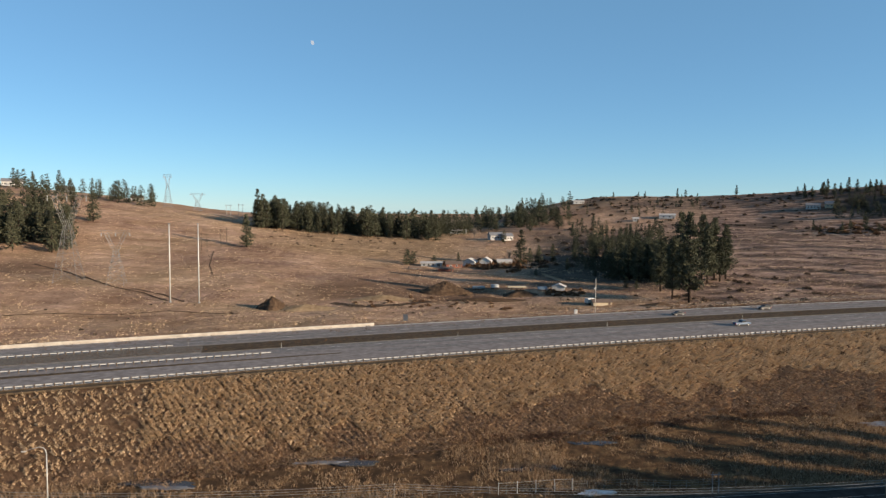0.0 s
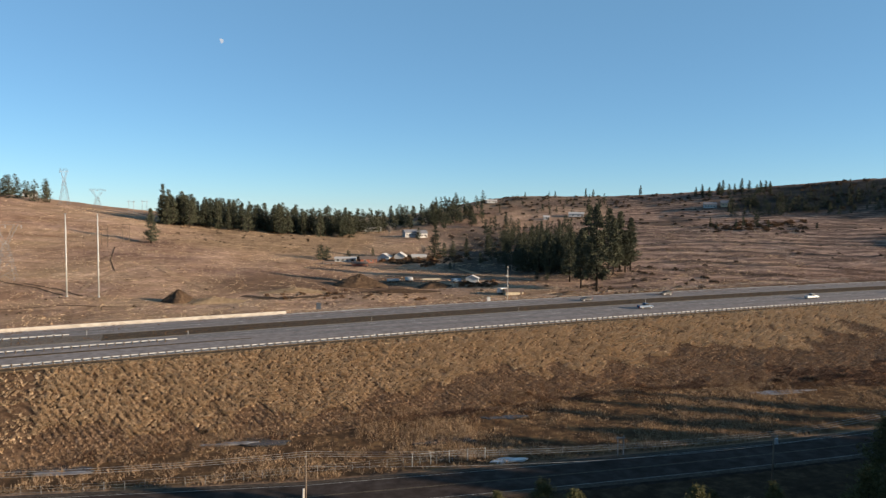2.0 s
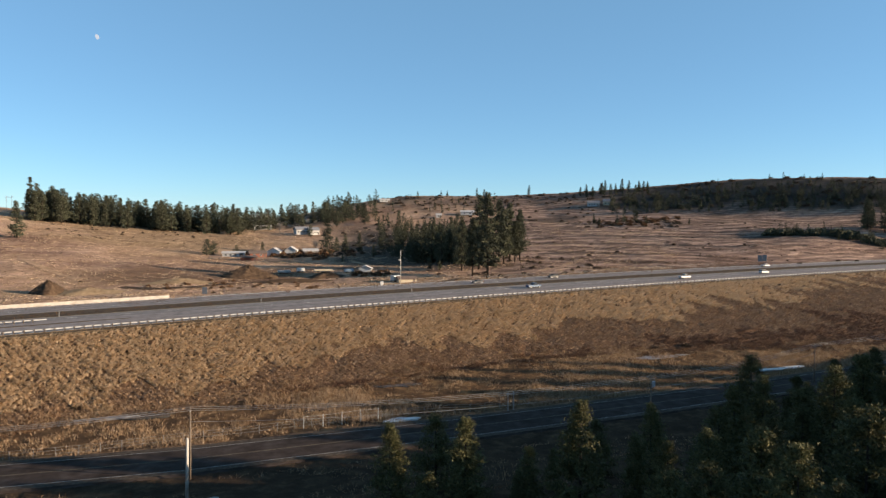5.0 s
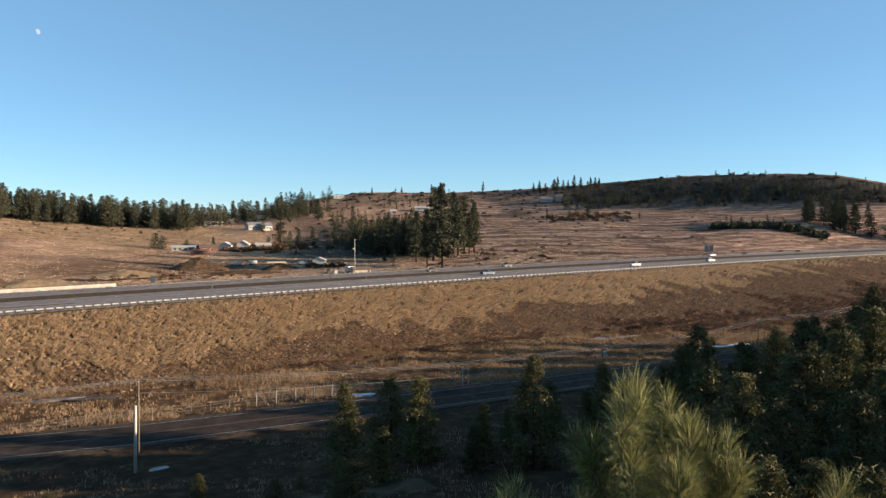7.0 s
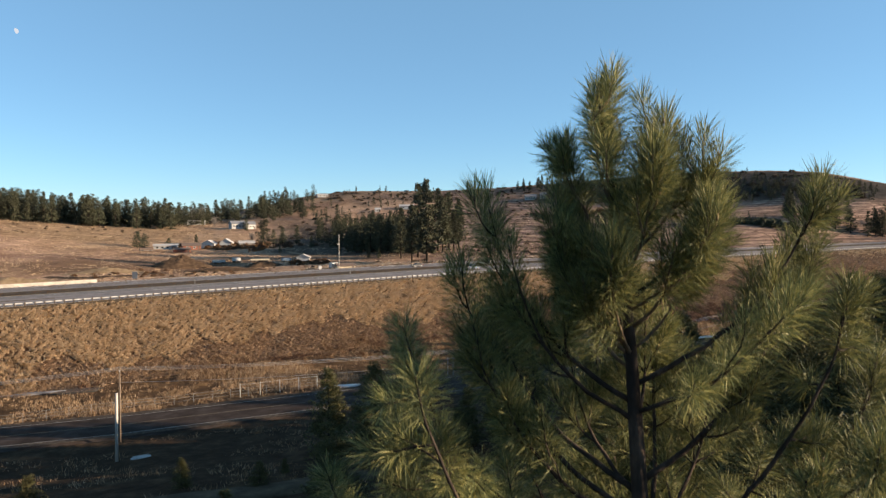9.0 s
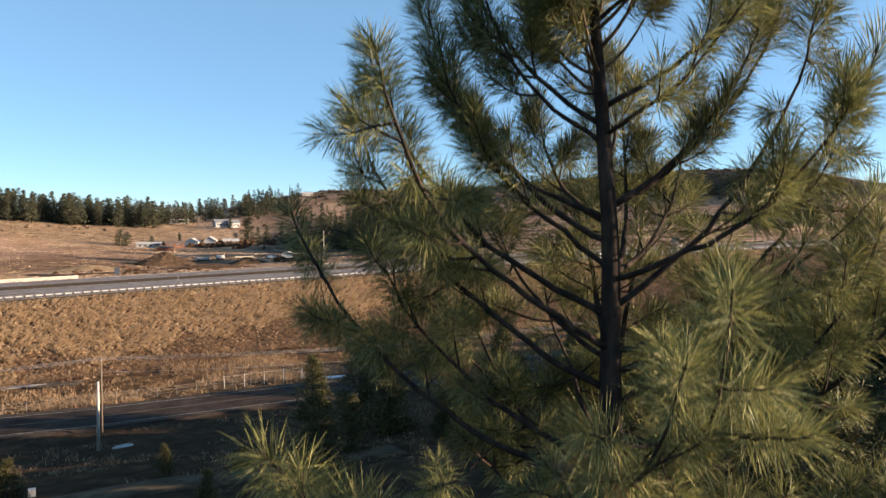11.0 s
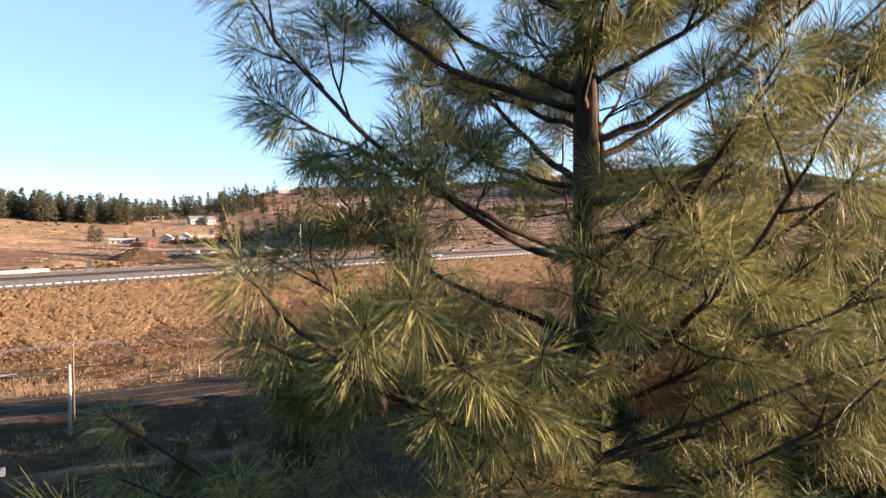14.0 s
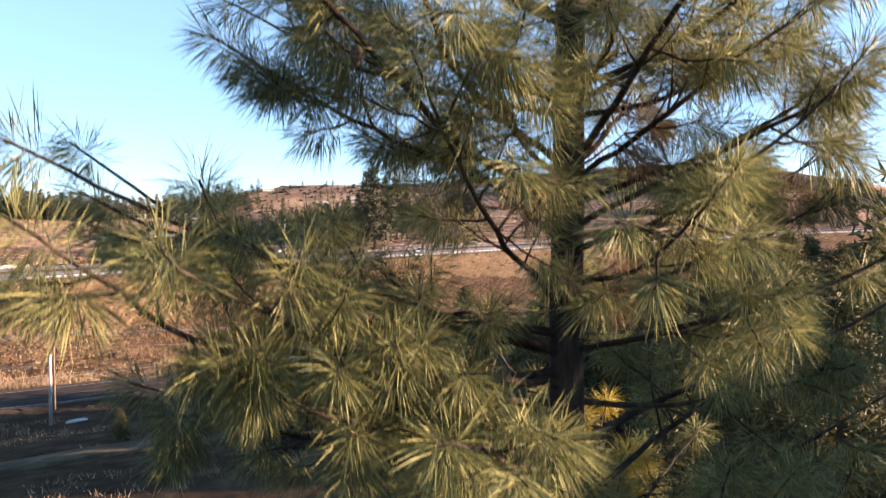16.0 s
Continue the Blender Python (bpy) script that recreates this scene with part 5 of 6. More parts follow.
def box_trailer(x, y, turn, w, h, mat, label):
    ob = thing("trailer", (x, y, gz(x, y) + 0.02), label, "trailer", "parked trailers", turn=turn)
    part("body", box(bmesh.new(), 0, 0, 0.65 + h / 2, w, 2.2, h, 0.08), ob, mat=mat)
    for sx in (-w * 0.28, w * 0.28):
        for sy in (-1.0, 1.0):
            bm = bmesh.new()
            bmesh.ops.create_cone(bm, cap_ends=True, segments=12, radius1=0.36, radius2=0.36, depth=0.24, matrix=Matrix.Translation((sx, sy, 0.34)) @ Matrix.Rotation(math.pi / 2, 4, "X"))
            part("wheel", bm, ob, mat=TYRE)
    part("drawbar", box(bmesh.new(), w / 2 + 0.5, 0, 0.6, 1.2, 0.12, 0.12), ob, mat=GALV_DULL)
    part("chassis", box(bmesh.new(), 0, 0, 0.55, w, 1.9, 0.2), ob, mat=GALV_DULL)


box_trailer(36, 350, 10, 3.6, 1.5, WHITE_WALL, "white box trailer parked in the field")
box_trailer(28, 350, 5, 6, 1.0, GREY_WALL, "low grey trailer parked in the field")
box_trailer(58.5, 341, 0, 4.5, 1.2, plain("blue_grey_panel", (0.195, 0.257, 0.312)), "blue-grey camper trailer beside the white house")
box_trailer(47, 349, 0, 9, 0.7, TAN_WALL, "low tan flatbed trailer in the field")
box_trailer(-5, 424, 8, 7, 1.4, BROWN_ROOF, "brown horse trailer at the farm")
box_trailer(72.5, 302, 30, 4, 2.0, WHITE_WALL, "small white trailer beside the lumber shed")


def mound(x, y, rx, ry, h, seed, mat, label, name="dirt_mound"):
    """A heap with an uneven crest."""
    rng = np.random.RandomState(seed)
    nr, na = 16, 40
    verts, faces = [], []
    ph = rng.uniform(0, 6.28, 6)
    for i in range(nr + 1):
        g = i / nr
        for j in range(na):
            a = 2 * math.pi * j / na
            k = 1 + 0.12 * math.sin(3 * a + ph[0]) + 0.08 * math.sin(5 * a + ph[1])
            px, py = x + rx * g * k * math.cos(a), y + ry * g * k * math.sin(a)
            z = h * (1 - g) ** 0.9 * (1 + 0.15 * math.sin(4 * a + ph[2]) * g) + rng.normal(0, 0.05 * h) * (0 < g < 0.95)
            verts.append((px, py, gz(px, py) - 0.15 - 0.3 * (g > 0.99) + z))
    for i in range(nr):
        for j in range(na):
            faces.append((i * na + j, i * na + (j + 1) % na, (i + 1) * na + (j + 1) % na, (i + 1) * na + j))
    return tagged(new(name, mesh_of(name, verts, faces, mat, smooth=True)), label, "mound")


mound(11, 342, 13, 8, 6.2, 1, EARTH, "large heap of dug brown earth in the field")
mound(46, 332, 9, 6, 3.0, 2, EARTH, "low heap of brown earth in the field")
mound(-18, 318, 16, 5, 2.2, 3, PALE_EARTH, "long low bank of pale earth near the fence")
mound(-64, 299, 7, 5, 5.2, 4, EARTH, "dark rocky lump of earth near the highway")
mound(-50, 298, 14, 5, 2.4, 5, PALE_EARTH, "grassy bank of earth near the highway")
mound(30, 318, 20, 4, 1.6, 6, EARTH, "long low bank of dark earth near the fence")
mound(100, 292, 9, 3, 1.6, 7, EARTH, "low heap of dark earth near the tall pines")

# ---- power line ----
STEEL_WHITE = plain("pale_painted_steel", (0.39, 0.39, 0.374), 0.5, 0.2, vary=0.08, scale=0.3)
PORCELAIN = plain("grey_insulator", (0.273, 0.281, 0.289), 0.3)


def monopole(x, y, h):
    ob = thing("power_pole", (x, y, gz(x, y) - 0.1), "tall white steel power pole on the hillside", "power pole", "white power poles")
    v, f = tube([(0, 0, 0), (0, 0, h * 0.5), (0, 0, h)], [0.33, 0.28, 0.2], 12)
    part("shaft", mesh_of("shaft", v, f, STEEL_WHITE, smooth=True), ob)
    v, f = tube([(0, 0, -0.1), (0, 0, 0.5)], [0.6, 0.55], 12)
    part("footing", mesh_of("footing", v, f, GALV_DULL), ob)
    part("cap", box(bmesh.new(), 0, 0, h + 0.1, 1.0, 1.0, 0.25, 0.04), ob, mat=GALV_DULL)


monopole(-109.7, 307.2, 34.2)
monopole(-97.1, 306.6, 34.4)


def lattice(x, y, h, label, wide, turn=10, bar=0.085, waist=0.62, sunk=0.0, head=0.62):
    """A four-legged lattice tower with a waist and a V-shaped head."""
    ob = thing("transmission_tower", (x, y, gz(x, y) - 0.1 - sunk), label, "transmission tower", "lattice towers", turn=turn)
    b, w = wide / 2, wide * 0.13
    zw = h * waist
    for sx in (-1, 1):
        for sy in (-1, 1):
            v, f = tube([(sx * b, sy * b, 0), (sx * w, sy * w, zw)], [bar, bar * 0.8], 4)
            part("leg", mesh_of("leg", v, f, GALV_DULL), ob)
    pieces = []
    levels = [0.0, 0.3, 0.52, 0.7, 0.86, 1.0]
    for k in range(5):
        g0, g1 = levels[k], levels[k + 1]
        r0, r1 = b + (w - b) * g0, b + (w - b) * g1
        for side in range(4):
            a = side * math.pi / 2
            c, s = math.cos(a), math.sin(a)

            def corner(u, r, z):
                px, py = u * r, r
                return (px * c - py * s, px * s + py * c, z)
            pieces.append(tube([corner(-1, r0, zw * g0), corner(1, r1, zw * g1)], [bar * 0.55] * 2, 3))
            pieces.append(tube([corner(1, r0, zw * g0), corner(-1, r1, zw * g1)], [bar * 0.55] * 2, 3))
            pieces.append(tube([corner(-1, r1, zw * g1), corner(1, r1, zw * g1)], [bar * 0.5] * 2, 3))
    v, f = joined(pieces)
    part("bracing", mesh_of("bracing", v, f, GALV_DULL), ob)
    spread = wide * head
    for sx in (-1, 1):
        pieces = []
        for sy in (-1, 1):
            pieces.append(tube([(sx * w, sy * w, zw), (sx * spread, sy * w * 0.5, h * 0.95)], [bar * 0.7] * 2, 4))
            pieces.append(tube([(-sx * w * 0.2, sy * w, zw), (sx * spread * 0.7, sy * w * 0.5, h * 0.95)], [bar * 0.6] * 2, 4))
        for k in range(6):
            g = k / 6
            pieces.append(tube([(sx * (w + (spread - w) * g), 0, zw + (h * 0.95 - zw) * g), (sx * (spread * 0.7 * (g + 0.16)), 0, zw + (h * 0.95 - zw) * (g + 0.16))], [bar * 0.45] * 2, 3))
        v, f = joined(pieces)
        part("head_arm", mesh_of("head_arm", v, f, GALV_DULL), ob)
    pieces = [tube([(-spread * 1.35, 0, zz), (spread * 1.35, 0, zz)], [bar * 0.7] * 2, 4) for zz in (h * 0.95, h)]
    for k in range(12):
        u0, u1 = -1.35 + 2.7 * k / 12, -1.35 + 2.7 * (k + 1) / 12
        pieces.append(tube([(spread * u0, 0, h * (0.95 if k % 2 else 1.0)), (spread * u1, 0, h * (1.0 if k % 2 else 0.95))], [bar * 0.45] * 2, 3))
    v, f = joined(pieces)
    part("crossarm", mesh_of("crossarm", v, f, GALV_DULL), ob)
    for u in (-1.25, 0, 1.25):
        v, f = tube([(spread * u, 0, h * 0.95), (spread * u, 0, h * 0.95 - 0.06 * h)], [0.16, 0.16], 6)
        part("insulator", mesh_of("insulator", v, f, PORCELAIN), ob)
    return ob


lattice(-167.3, 336.1, 43, "large grey lattice transmission tower before the grove", 11, 8)
lattice(-145, 336, 26, "grey lattice transmission tower on the open hillside", 8, 12)
lattice(-222, 620, 29, "grey lattice transmission tower on the crest", 7, 5, 0.12, 0.66, head=0.36)
lattice(-199, 628, 19, "grey lattice transmission tower behind the crest", 8, 5, 0.11, sunk=3.5)


def h_frame(x, y, h, gap, label, mat=WOOD_POST, name="h_frame_pole", r=0.17):
    ob = thing(name, (x, y, gz(x, y) - 0.2), label, "power pole")
    for sx in (-1, 1):
        v, f = tube([(sx * gap / 2, 0, 0), (sx * gap / 2, 0, h)], [r, r * 0.8], 7)
        part("post", mesh_of("post", v, f, mat), ob)
    part("crossbar", box(bmesh.new(), 0, 0, h * 0.9, gap * 1.6, r * 1.4, r * 1.6), ob, mat=mat)
    return ob


h_frame(-166, 606, 11, 3.6, "grey wooden H-frame power pole on the crest", GALV_DULL)
h_frame(-158, 615, 12, 3.6, "grey wooden H-frame power pole on the crest", GALV_DULL)
h_frame(-125, 445, 12.4, 3.6, "dark wooden H-frame power pole on the open hillside")
h_frame(-132, 428, 11.5, 3.4, "dark wooden H-frame power pole on the open hillside")
h_frame(51.8, 120.2, 3.9, 1.1, "short dark two-post frame at the marsh edge", GALV_DULL, "post_frame", 0.1)

# ---- poles, wires and lamps ----
POLE_WOOD = surface("utility_pole_wood", ((0.078, 0.0585, 0.0429), (0.133, 0.101, 0.0741), (0.203, 0.156, 0.117)), 2.5, rough=0.9, bump=0.4, stretch=(1, 1, 0.15))
POLE_PALE = surface("bleached_pole_wood", ((0.296, 0.257, 0.218), (0.39, 0.351, 0.304), (0.468, 0.429, 0.374)), 2.5, rough=0.85, bump=0.3, stretch=(1, 1, 0.15))
WIRE = plain("dull_wire", (0.265, 0.257, 0.25), 0.5, 0.3)


def utility_pole(x, y, h, mat, label, arm=True, r=0.16, lean=(0, 0), transformer=False):
    ob = thing("utility_pole", (x, y, gz(x, y) - 0.2), label, "utility pole", "roadside utility poles")
    v, f = tube([(0, 0, 0), (lean[0] * 0.5, lean[1] * 0.5, h * 0.5), (*lean, h + 0.2)], [r, r * 0.88, r * 0.72], 10)
    part("shaft", mesh_of("shaft", v, f, mat, smooth=True), ob)
    if arm:
        part("crossarm", box(bmesh.new(), lean[0], lean[1], h - 0.35, 0.12, 2.2, 0.14, 0.01), ob, mat=POLE_WOOD)
        for u in (-0.95, 0.0, 0.95):
            v, f = tube([(lean[0], lean[1] + u, h - 0.28), (lean[0], lean[1] + u, h - 0.12), (lean[0], lean[1] + u, h - 0.05)], [0.03, 0.06, 0.035], 7)
            part("insulator", mesh_of("insulator", v, f, PORCELAIN), ob)
    if transformer:
        bm = bmesh.new()
        bmesh.ops.create_cone(bm, cap_ends=True, segments=14, radius1=0.27, radius2=0.27, depth=0.9, matrix=Matrix.Translation((0.3, -0.25, h - 1.2)))
        part("transformer", bm, ob, "pale grey transformer can", mat=PORCELAIN)
    return Vector((x + lean[0], y + lean[1], gz(x, y) - 0.2 + h - 0.1))


utility_pole(-4.0, 88.7, 8.1, POLE_PALE, "bleached pale wooden pole beside the lower road", False, 0.2, (0.12, 0))
utility_pole(-4.1, 99.3, 10.0, POLE_WOOD, "dark wooden utility pole beside the lower road", True, 0.14, (0.1, 0))
utility_pole(68.8, 100.2, 9.3, POLE_WOOD, "dark wooden utility pole with a pale transformer", True, 0.15, transformer=True)
utility_pole(125, 122.0, 9.0, POLE_WOOD, "dark wooden utility pole at the road bend", True, 0.15)
utility_pole(-80, 99.5, 10, POLE_WOOD, "dark wooden utility pole along the lower road", True, 0.15)
utility_pole(63.5, 255.5, 12.8, POLE_PALE, "pale slender pole beside the far highway edge", False, 0.16)
part("lamp_box", box(bmesh.new(), -0.3, 0, 9.4, 0.9, 0.3, 0.35, 0.03), bpy.data.objects["utility_pole.005"], mat=WHITE_WALL)


def wires(name, label, spans):
    pieces = []
    for a, b, sag in spans:
        pts = [Vector(a).lerp(Vector(b), k / 16) - Vector((0, 0, sag * 4 * (k / 16) * (1 - k / 16))) for k in range(17)]
        pieces.append(tube(pts, [0.022] * 17, 4))
    v, f = joined(pieces)
    tagged(new(name, mesh_of(name, v, f, WIRE)), label, "overhead wire")


def pole_top(x, y, h, u):
    return (x, y + u, gz(x, y) - 0.2 + h - 0.05)


for u in (-0.95, 0.0, 0.95):
    wires("overhead_wire", "thin sagging overhead wire between wooden poles", (
        (pole_top(-80, 99.5, 10, u), pole_top(-4.0, 99.3, 10, u), 1.2), (pole_top(-4.0, 99.3, 10, u), pole_top(68.8, 100.2, 9.3, u), 1.1), (pole_top(68.8, 100.2, 9.3, u), pole_top(125, 122, 9, u), 0.8), (pole_top(125, 122, 9, u), (230, 150, 11 + u), 1.2)))
wires("overhead_wire", "thicker low cable between wooden poles", ((pole_top(-4.0, 99.3, 8.2, 0), pole_top(68.8, 100.2, 7.5, 0), 1.2), (pole_top(68.8, 100.2, 7.5, 0), pole_top(125, 122, 7.2, 0), 0.9)))


def street_lamp(x, y, h):
    ob = thing("street_lamp", (x, y, gz(x, y) - 0.1), "pale steel street lamp with a curved arm", "street lamp")
    v, f = tube([(0, 0, 0), (0, 0, h - 1.2)], [0.12, 0.08], 10)
    part("post", mesh_of("post", v, f, STEEL_WHITE, smooth=True), ob)
    pts = [(0, 0, h - 1.2), (-0.12, 0, h - 0.5), (-0.5, 0, h - 0.05), (-1.2, 0, h + 0.05), (-2.4, 0, h - 0.25), (-3.4, 0, h - 0.6)]
    v, f = tube(pts, [0.08, 0.075, 0.07, 0.06, 0.05, 0.045], 8)
    part("arm", mesh_of("arm", v, f, STEEL_WHITE, smooth=True), ob)
    part("lamp_head", box(bmesh.new(), -3.75, 0, h - 0.72, 0.8, 0.3, 0.16, 0.05), ob, "white lamp head", mat=WHITE_WALL)


street_lamp(-62.4, 116.5, 10.4)


def road_sign(s, d, w, h, posts, up, label):
    m = on_highway(s, d)
    ob = thing("road_sign", (0, 0, 0), label, "road sign", "highway signs")
    q = m.translation
    ob.matrix_world = Matrix.Translation((q.x, q.y, gz(q.x, q.y))) @ m.to_3x3().to_4x4() @ Matrix.Rotation(radians(-35), 4, "Z")
    for k in range(posts):
        x = (k - (posts - 1) / 2) * w * 0.6
        part("post", box(bmesh.new(), x, 0.06, (up + h) / 2, 0.12, 0.1, up + h), ob, mat=WOOD_POST)
    part("panel", box(bmesh.new(), 0, -0.02, up + h / 2, w, 0.05, h, 0.01), ob, "bare grey back of the panel", mat=GALV_DULL)


road_sign(-32, 58, 1.6, 2.2, 2, 1.2, "grey-backed highway sign on two posts")
road_sign(256, 60, 2.2, 3.4, 2, 1.4, "tall grey-backed highway sign on two posts")
road_sign(261, 61, 2.2, 3.4, 2, 1.4, "tall grey-backed highway sign on two posts")


def cabinet_box(x, y, w, h, label, name="utility_cabinet"):
    ob = thing(name, (x, y, gz(x, y) - 0.05), label, "cabinet")
    part("body", box(bmesh.new(), 0, 0, h / 2, w, w * 0.7, h, 0.03), ob, mat=WHITE_WALL)
    part("lid", box(bmesh.new(), 0, 0, h + 0.03, w * 1.06, w * 0.76, 0.06, 0.01), ob, mat=PORCELAIN)


cabinet_box(56.4, 256, 1.1, 1.7, "pale utility cabinet behind the highway fence")
cabinet_box(-8.2, 68.5, 0.55, 0.7, "small pale box at the edge of the drive", "meter_box")


def fence(name, pts, h, spacing, mat, label, r=0.05, wires_at=(0.35, 0.7, 1.0), seed=1):
    ob = thing(name, (0, 0, 0), label, "fence")
    v, f = tube([(0, 0, -0.4), (0, 0, h)], [r, r * 0.9], 6)
    me = mesh_of("post", v, f, mat)
    rng = np.random.RandomState(seed)
    strands = [[] for _ in wires_at]
    for (x0, y0), (x1, y1) in zip(pts, pts[1:]):
        n = max(1, int(math.hypot(x1 - x0, y1 - y0) / spacing))
        for k in range(n):
            x, y = x0 + (x1 - x0) * k / n, y0 + (y1 - y0) * k / n
            p = part("post", me, ob)
            p.location = (x, y, gz(x, y))
            p.rotation_euler = (rng.normal(0, 0.04), rng.normal(0, 0.04), 0)
            for s, w in zip(strands, wires_at):
                s.append((x, y, gz(x, y) + h * w * 0.97))
    for s in strands:
        v, f = tube(s, [0.018] * len(s), 3)
        part("strand", mesh_of("strand", v, f, GALV_DULL), ob)
    return ob


def edge_fence(x):
    return float(old_road(x)) + float(np.interp(x, (-90, -40, 0, 30, 60), (6.8, 6.8, 12, 13.6, 9.6)))


fence("wire_fence", [(x, edge_fence(x)) for x in range(-90, 64, 6)], 1.5, 3.0, GALV_DULL, "pale steel wire fence between road and marsh", 0.035)
fence("wire_fence", [tuple(hwy(s, 60))[:2] for s in range(-120, 240, 12)], 1.5, 4.0, POLE_WOOD, "wooden-post wire fence along the far side of the highway", 0.06)
fence("pole_fence", [(84, 306), (96, 303), (110, 301), (116, 306)], 1.5, 2.4, POLE_WOOD, "dark rail fence beside the tall pines", 0.08)
white = thing("gate_posts", (0, 0, 0), "row of taller white posts in the marsh fence", "fence")
for k in range(5):
    x = 13.5 + 3.4 * k
    y = edge_fence(x) - 0.6
    v, f = tube([(x, y, gz(x, y) - 0.3), (x, y, gz(x, y) + 2.3)], [0.055, 0.055], 8)
    part("post", mesh_of("post", v, f, STEEL_WHITE), white)
part("rail", mesh_of("rail", *tube([(13.5 + 3.4 * k, edge_fence(13.5 + 3.4 * k) - 0.6, gz(13.5 + 3.4 * k, edge_fence(13.5 + 3.4 * k) - 0.6) + 2.1) for k in range(5)], [0.022] * 5, 5), STEEL_WHITE), white)
# marker posts along the road edges
for s, d in ((-75, 25.7), (-23, 25.8), (28, 25.8), (80, 25.8), (-100, 36.8), (-30, 0.2), (60, 0.2)):
    q = hwy(s, d)
    ob = thing("marker_post", tuple(q), "thin pale marker post at the carriageway edge", "marker post", "marker posts")
    part("stem", box(bmesh.new(), 0, 0, 0.65, 0.1, 0.05, 1.3), ob, mat=STEEL_WHITE)
    part("reflector", box(bmesh.new(), 0, -0.035, 1.15, 0.09, 0.02, 0.18), ob, mat=YELLOW)


# ---- the moon ----
MOON, _n, _l, _b = material("moonlight", 0.9)
_b.inputs["Base Color"].default_value = (0.0, 0.0, 0.0, 1)
_b.inputs["Emission Color"].default_value = (0.80, 0.88, 1.0, 1)
_b.inputs["Emission Strength"].default_value = 0.31


def moon():
    way = Vector((-0.1588, 1.0196, 0.2335)).normalized()
    side = way.cross(Vector((0, 0, 1))).normalized()
    up = side.cross(way)
    q = Vector((0, 0, 50)) + way * 4700
    verts = []
    for k in range(24):
        a = 2 * math.pi * k / 24
        c, s = math.cos(a), math.sin(a)
        u = c if c > 0 else c * 0.35
        a2 = radians(20)
        verts.append(q + (side * (u * math.cos(a2) - s * math.sin(a2)) + up * (u * math.sin(a2) + s * math.cos(a2))) * 15)
    me = mesh_of("moon", verts + [v + way * 4 for v in verts], [tuple(range(24)), tuple(range(24, 48))[::-1]] + [(k, (k + 1) % 24, 24 + (k + 1) % 24, 24 + k) for k in range(24)], MOON)
    tagged(new("moon", me), "pale gibbous daytime moon in the clear sky", "moon", kind="structure")


moon()


# ---- dirt tracks and bare trees ----
TERRACE_SHADE = surface("terrace_shade_earth", ((0.045, 0.034, 0.028), (0.085, 0.064, 0.052), (0.16, 0.12, 0.095)), 0.4, rough=1.0, spec=0.03, bump=0.8, distance=0.3)
TRACK = surface("bare_track_earth", ((0.187, 0.121, 0.0741), (0.257, 0.168, 0.105), (0.335, 0.222, 0.144)), 0.3, rough=0.95, bump=0.5, distance=0.1, spec=0.05)


def dirt_track(points, width, label, mat=None):
    """A worn strip that follows the ground through the given places."""
    verts, faces = [], []
    for (x0, y0), (x1, y1) in zip(points, points[1:]):
        n = 24
        nx, ny = -(y1 - y0), x1 - x0
        k = math.hypot(nx, ny)
        for i in range(n + 1):
            f = i / n
            x, y = x0 + (x1 - x0) * f, y0 + (y1 - y0) * f
            w = width * (0.5 + 0.2 * math.sin(x * 0.7) * math.cos(y * 0.3)) / k
            for sgn in (-1, 1):
                px, py = x + nx * w * sgn, y + ny * w * sgn
                verts.append((px, py, gz(px, py) + 0.14))
            if i:
                b = len(verts) - 4
                faces.append((b, b + 1, b + 3, b + 2))
    return tagged(new("dirt_track", mesh_of("dirt_track", verts, faces, mat or TRACK, smooth=True)), label, "dirt track", kind="structure")


dirt_track([(-166, 348), (-142, 330), (-127, 323), (-112, 310)], 1.3, "dark eroded rut across the hillside", EARTH)
dirt_track([(-135, 330), (-118, 322), (-104, 308)], 1.2, "dark eroded rut below the power poles", EARTH)
dirt_track([(-127, 430), (-117, 388), (-107, 361)], 0.45, "dark wheel rut up the hillside", EARTH)
# three dark strips paint the shade of terrace steps in the far field
dirt_track([(229, 481), (260, 469), (285, 445), (310, 424), (337, 408), (363, 390)], 5, "dark strip painting a shaded terrace step across the far field", TERRACE_SHADE)
dirt_track([(184, 394), (213, 382), (230, 351), (267, 359)], 2.5, "dark strip painting furrow shade across the far field", TERRACE_SHADE)
dirt_track([(211, 444), (245, 424), (277, 398), (305, 369), (353, 356)], 2.5, "dark strip painting furrow shade across the far field", TERRACE_SHADE)
dirt_track([(-108, 316), (-110, 340), (-105, 371), (-95, 398)], 1.6, "pale worn track up the hillside", TRACK)
dirt_track([(-173, 421), (-155, 434), (-142, 448), (-121, 450)], 2.2, "pale worn track across the hillside", TRACK)
dirt_track([(-94, 380), (-76, 352), (-59, 331)], 3.5, "pale bare scar on the hillside", TRACK)
dirt_track([(-199, 493), (-185, 499), (-173, 484), (-169, 461), (-184, 461)], 2, "pale worn loop of track on the hillside", TRACK)
dirt_track([(-276, 593), (-302, 709)], 3, "dark worn track at the hilltop", EARTH)
dirt_track([(-203, 372), (-182, 360), (-164, 344)], 1.6, "dark eroded rut under the grove", EARTH)
dirt_track([(-40, 311), (-26, 300), (-12, 302), (3, 316)], 4.5, "dark dug earth strip beside the highway fence", EARTH)
dirt_track([(69, 401), (75, 368), (90, 356), (101, 342)], 3, "pale farm drive beside the grove", TRACK)
dirt_track([(-163, 273), (-142, 283), (-105, 292), (-75, 286)], 0.9, "dark ditch line above the highway", EARTH)


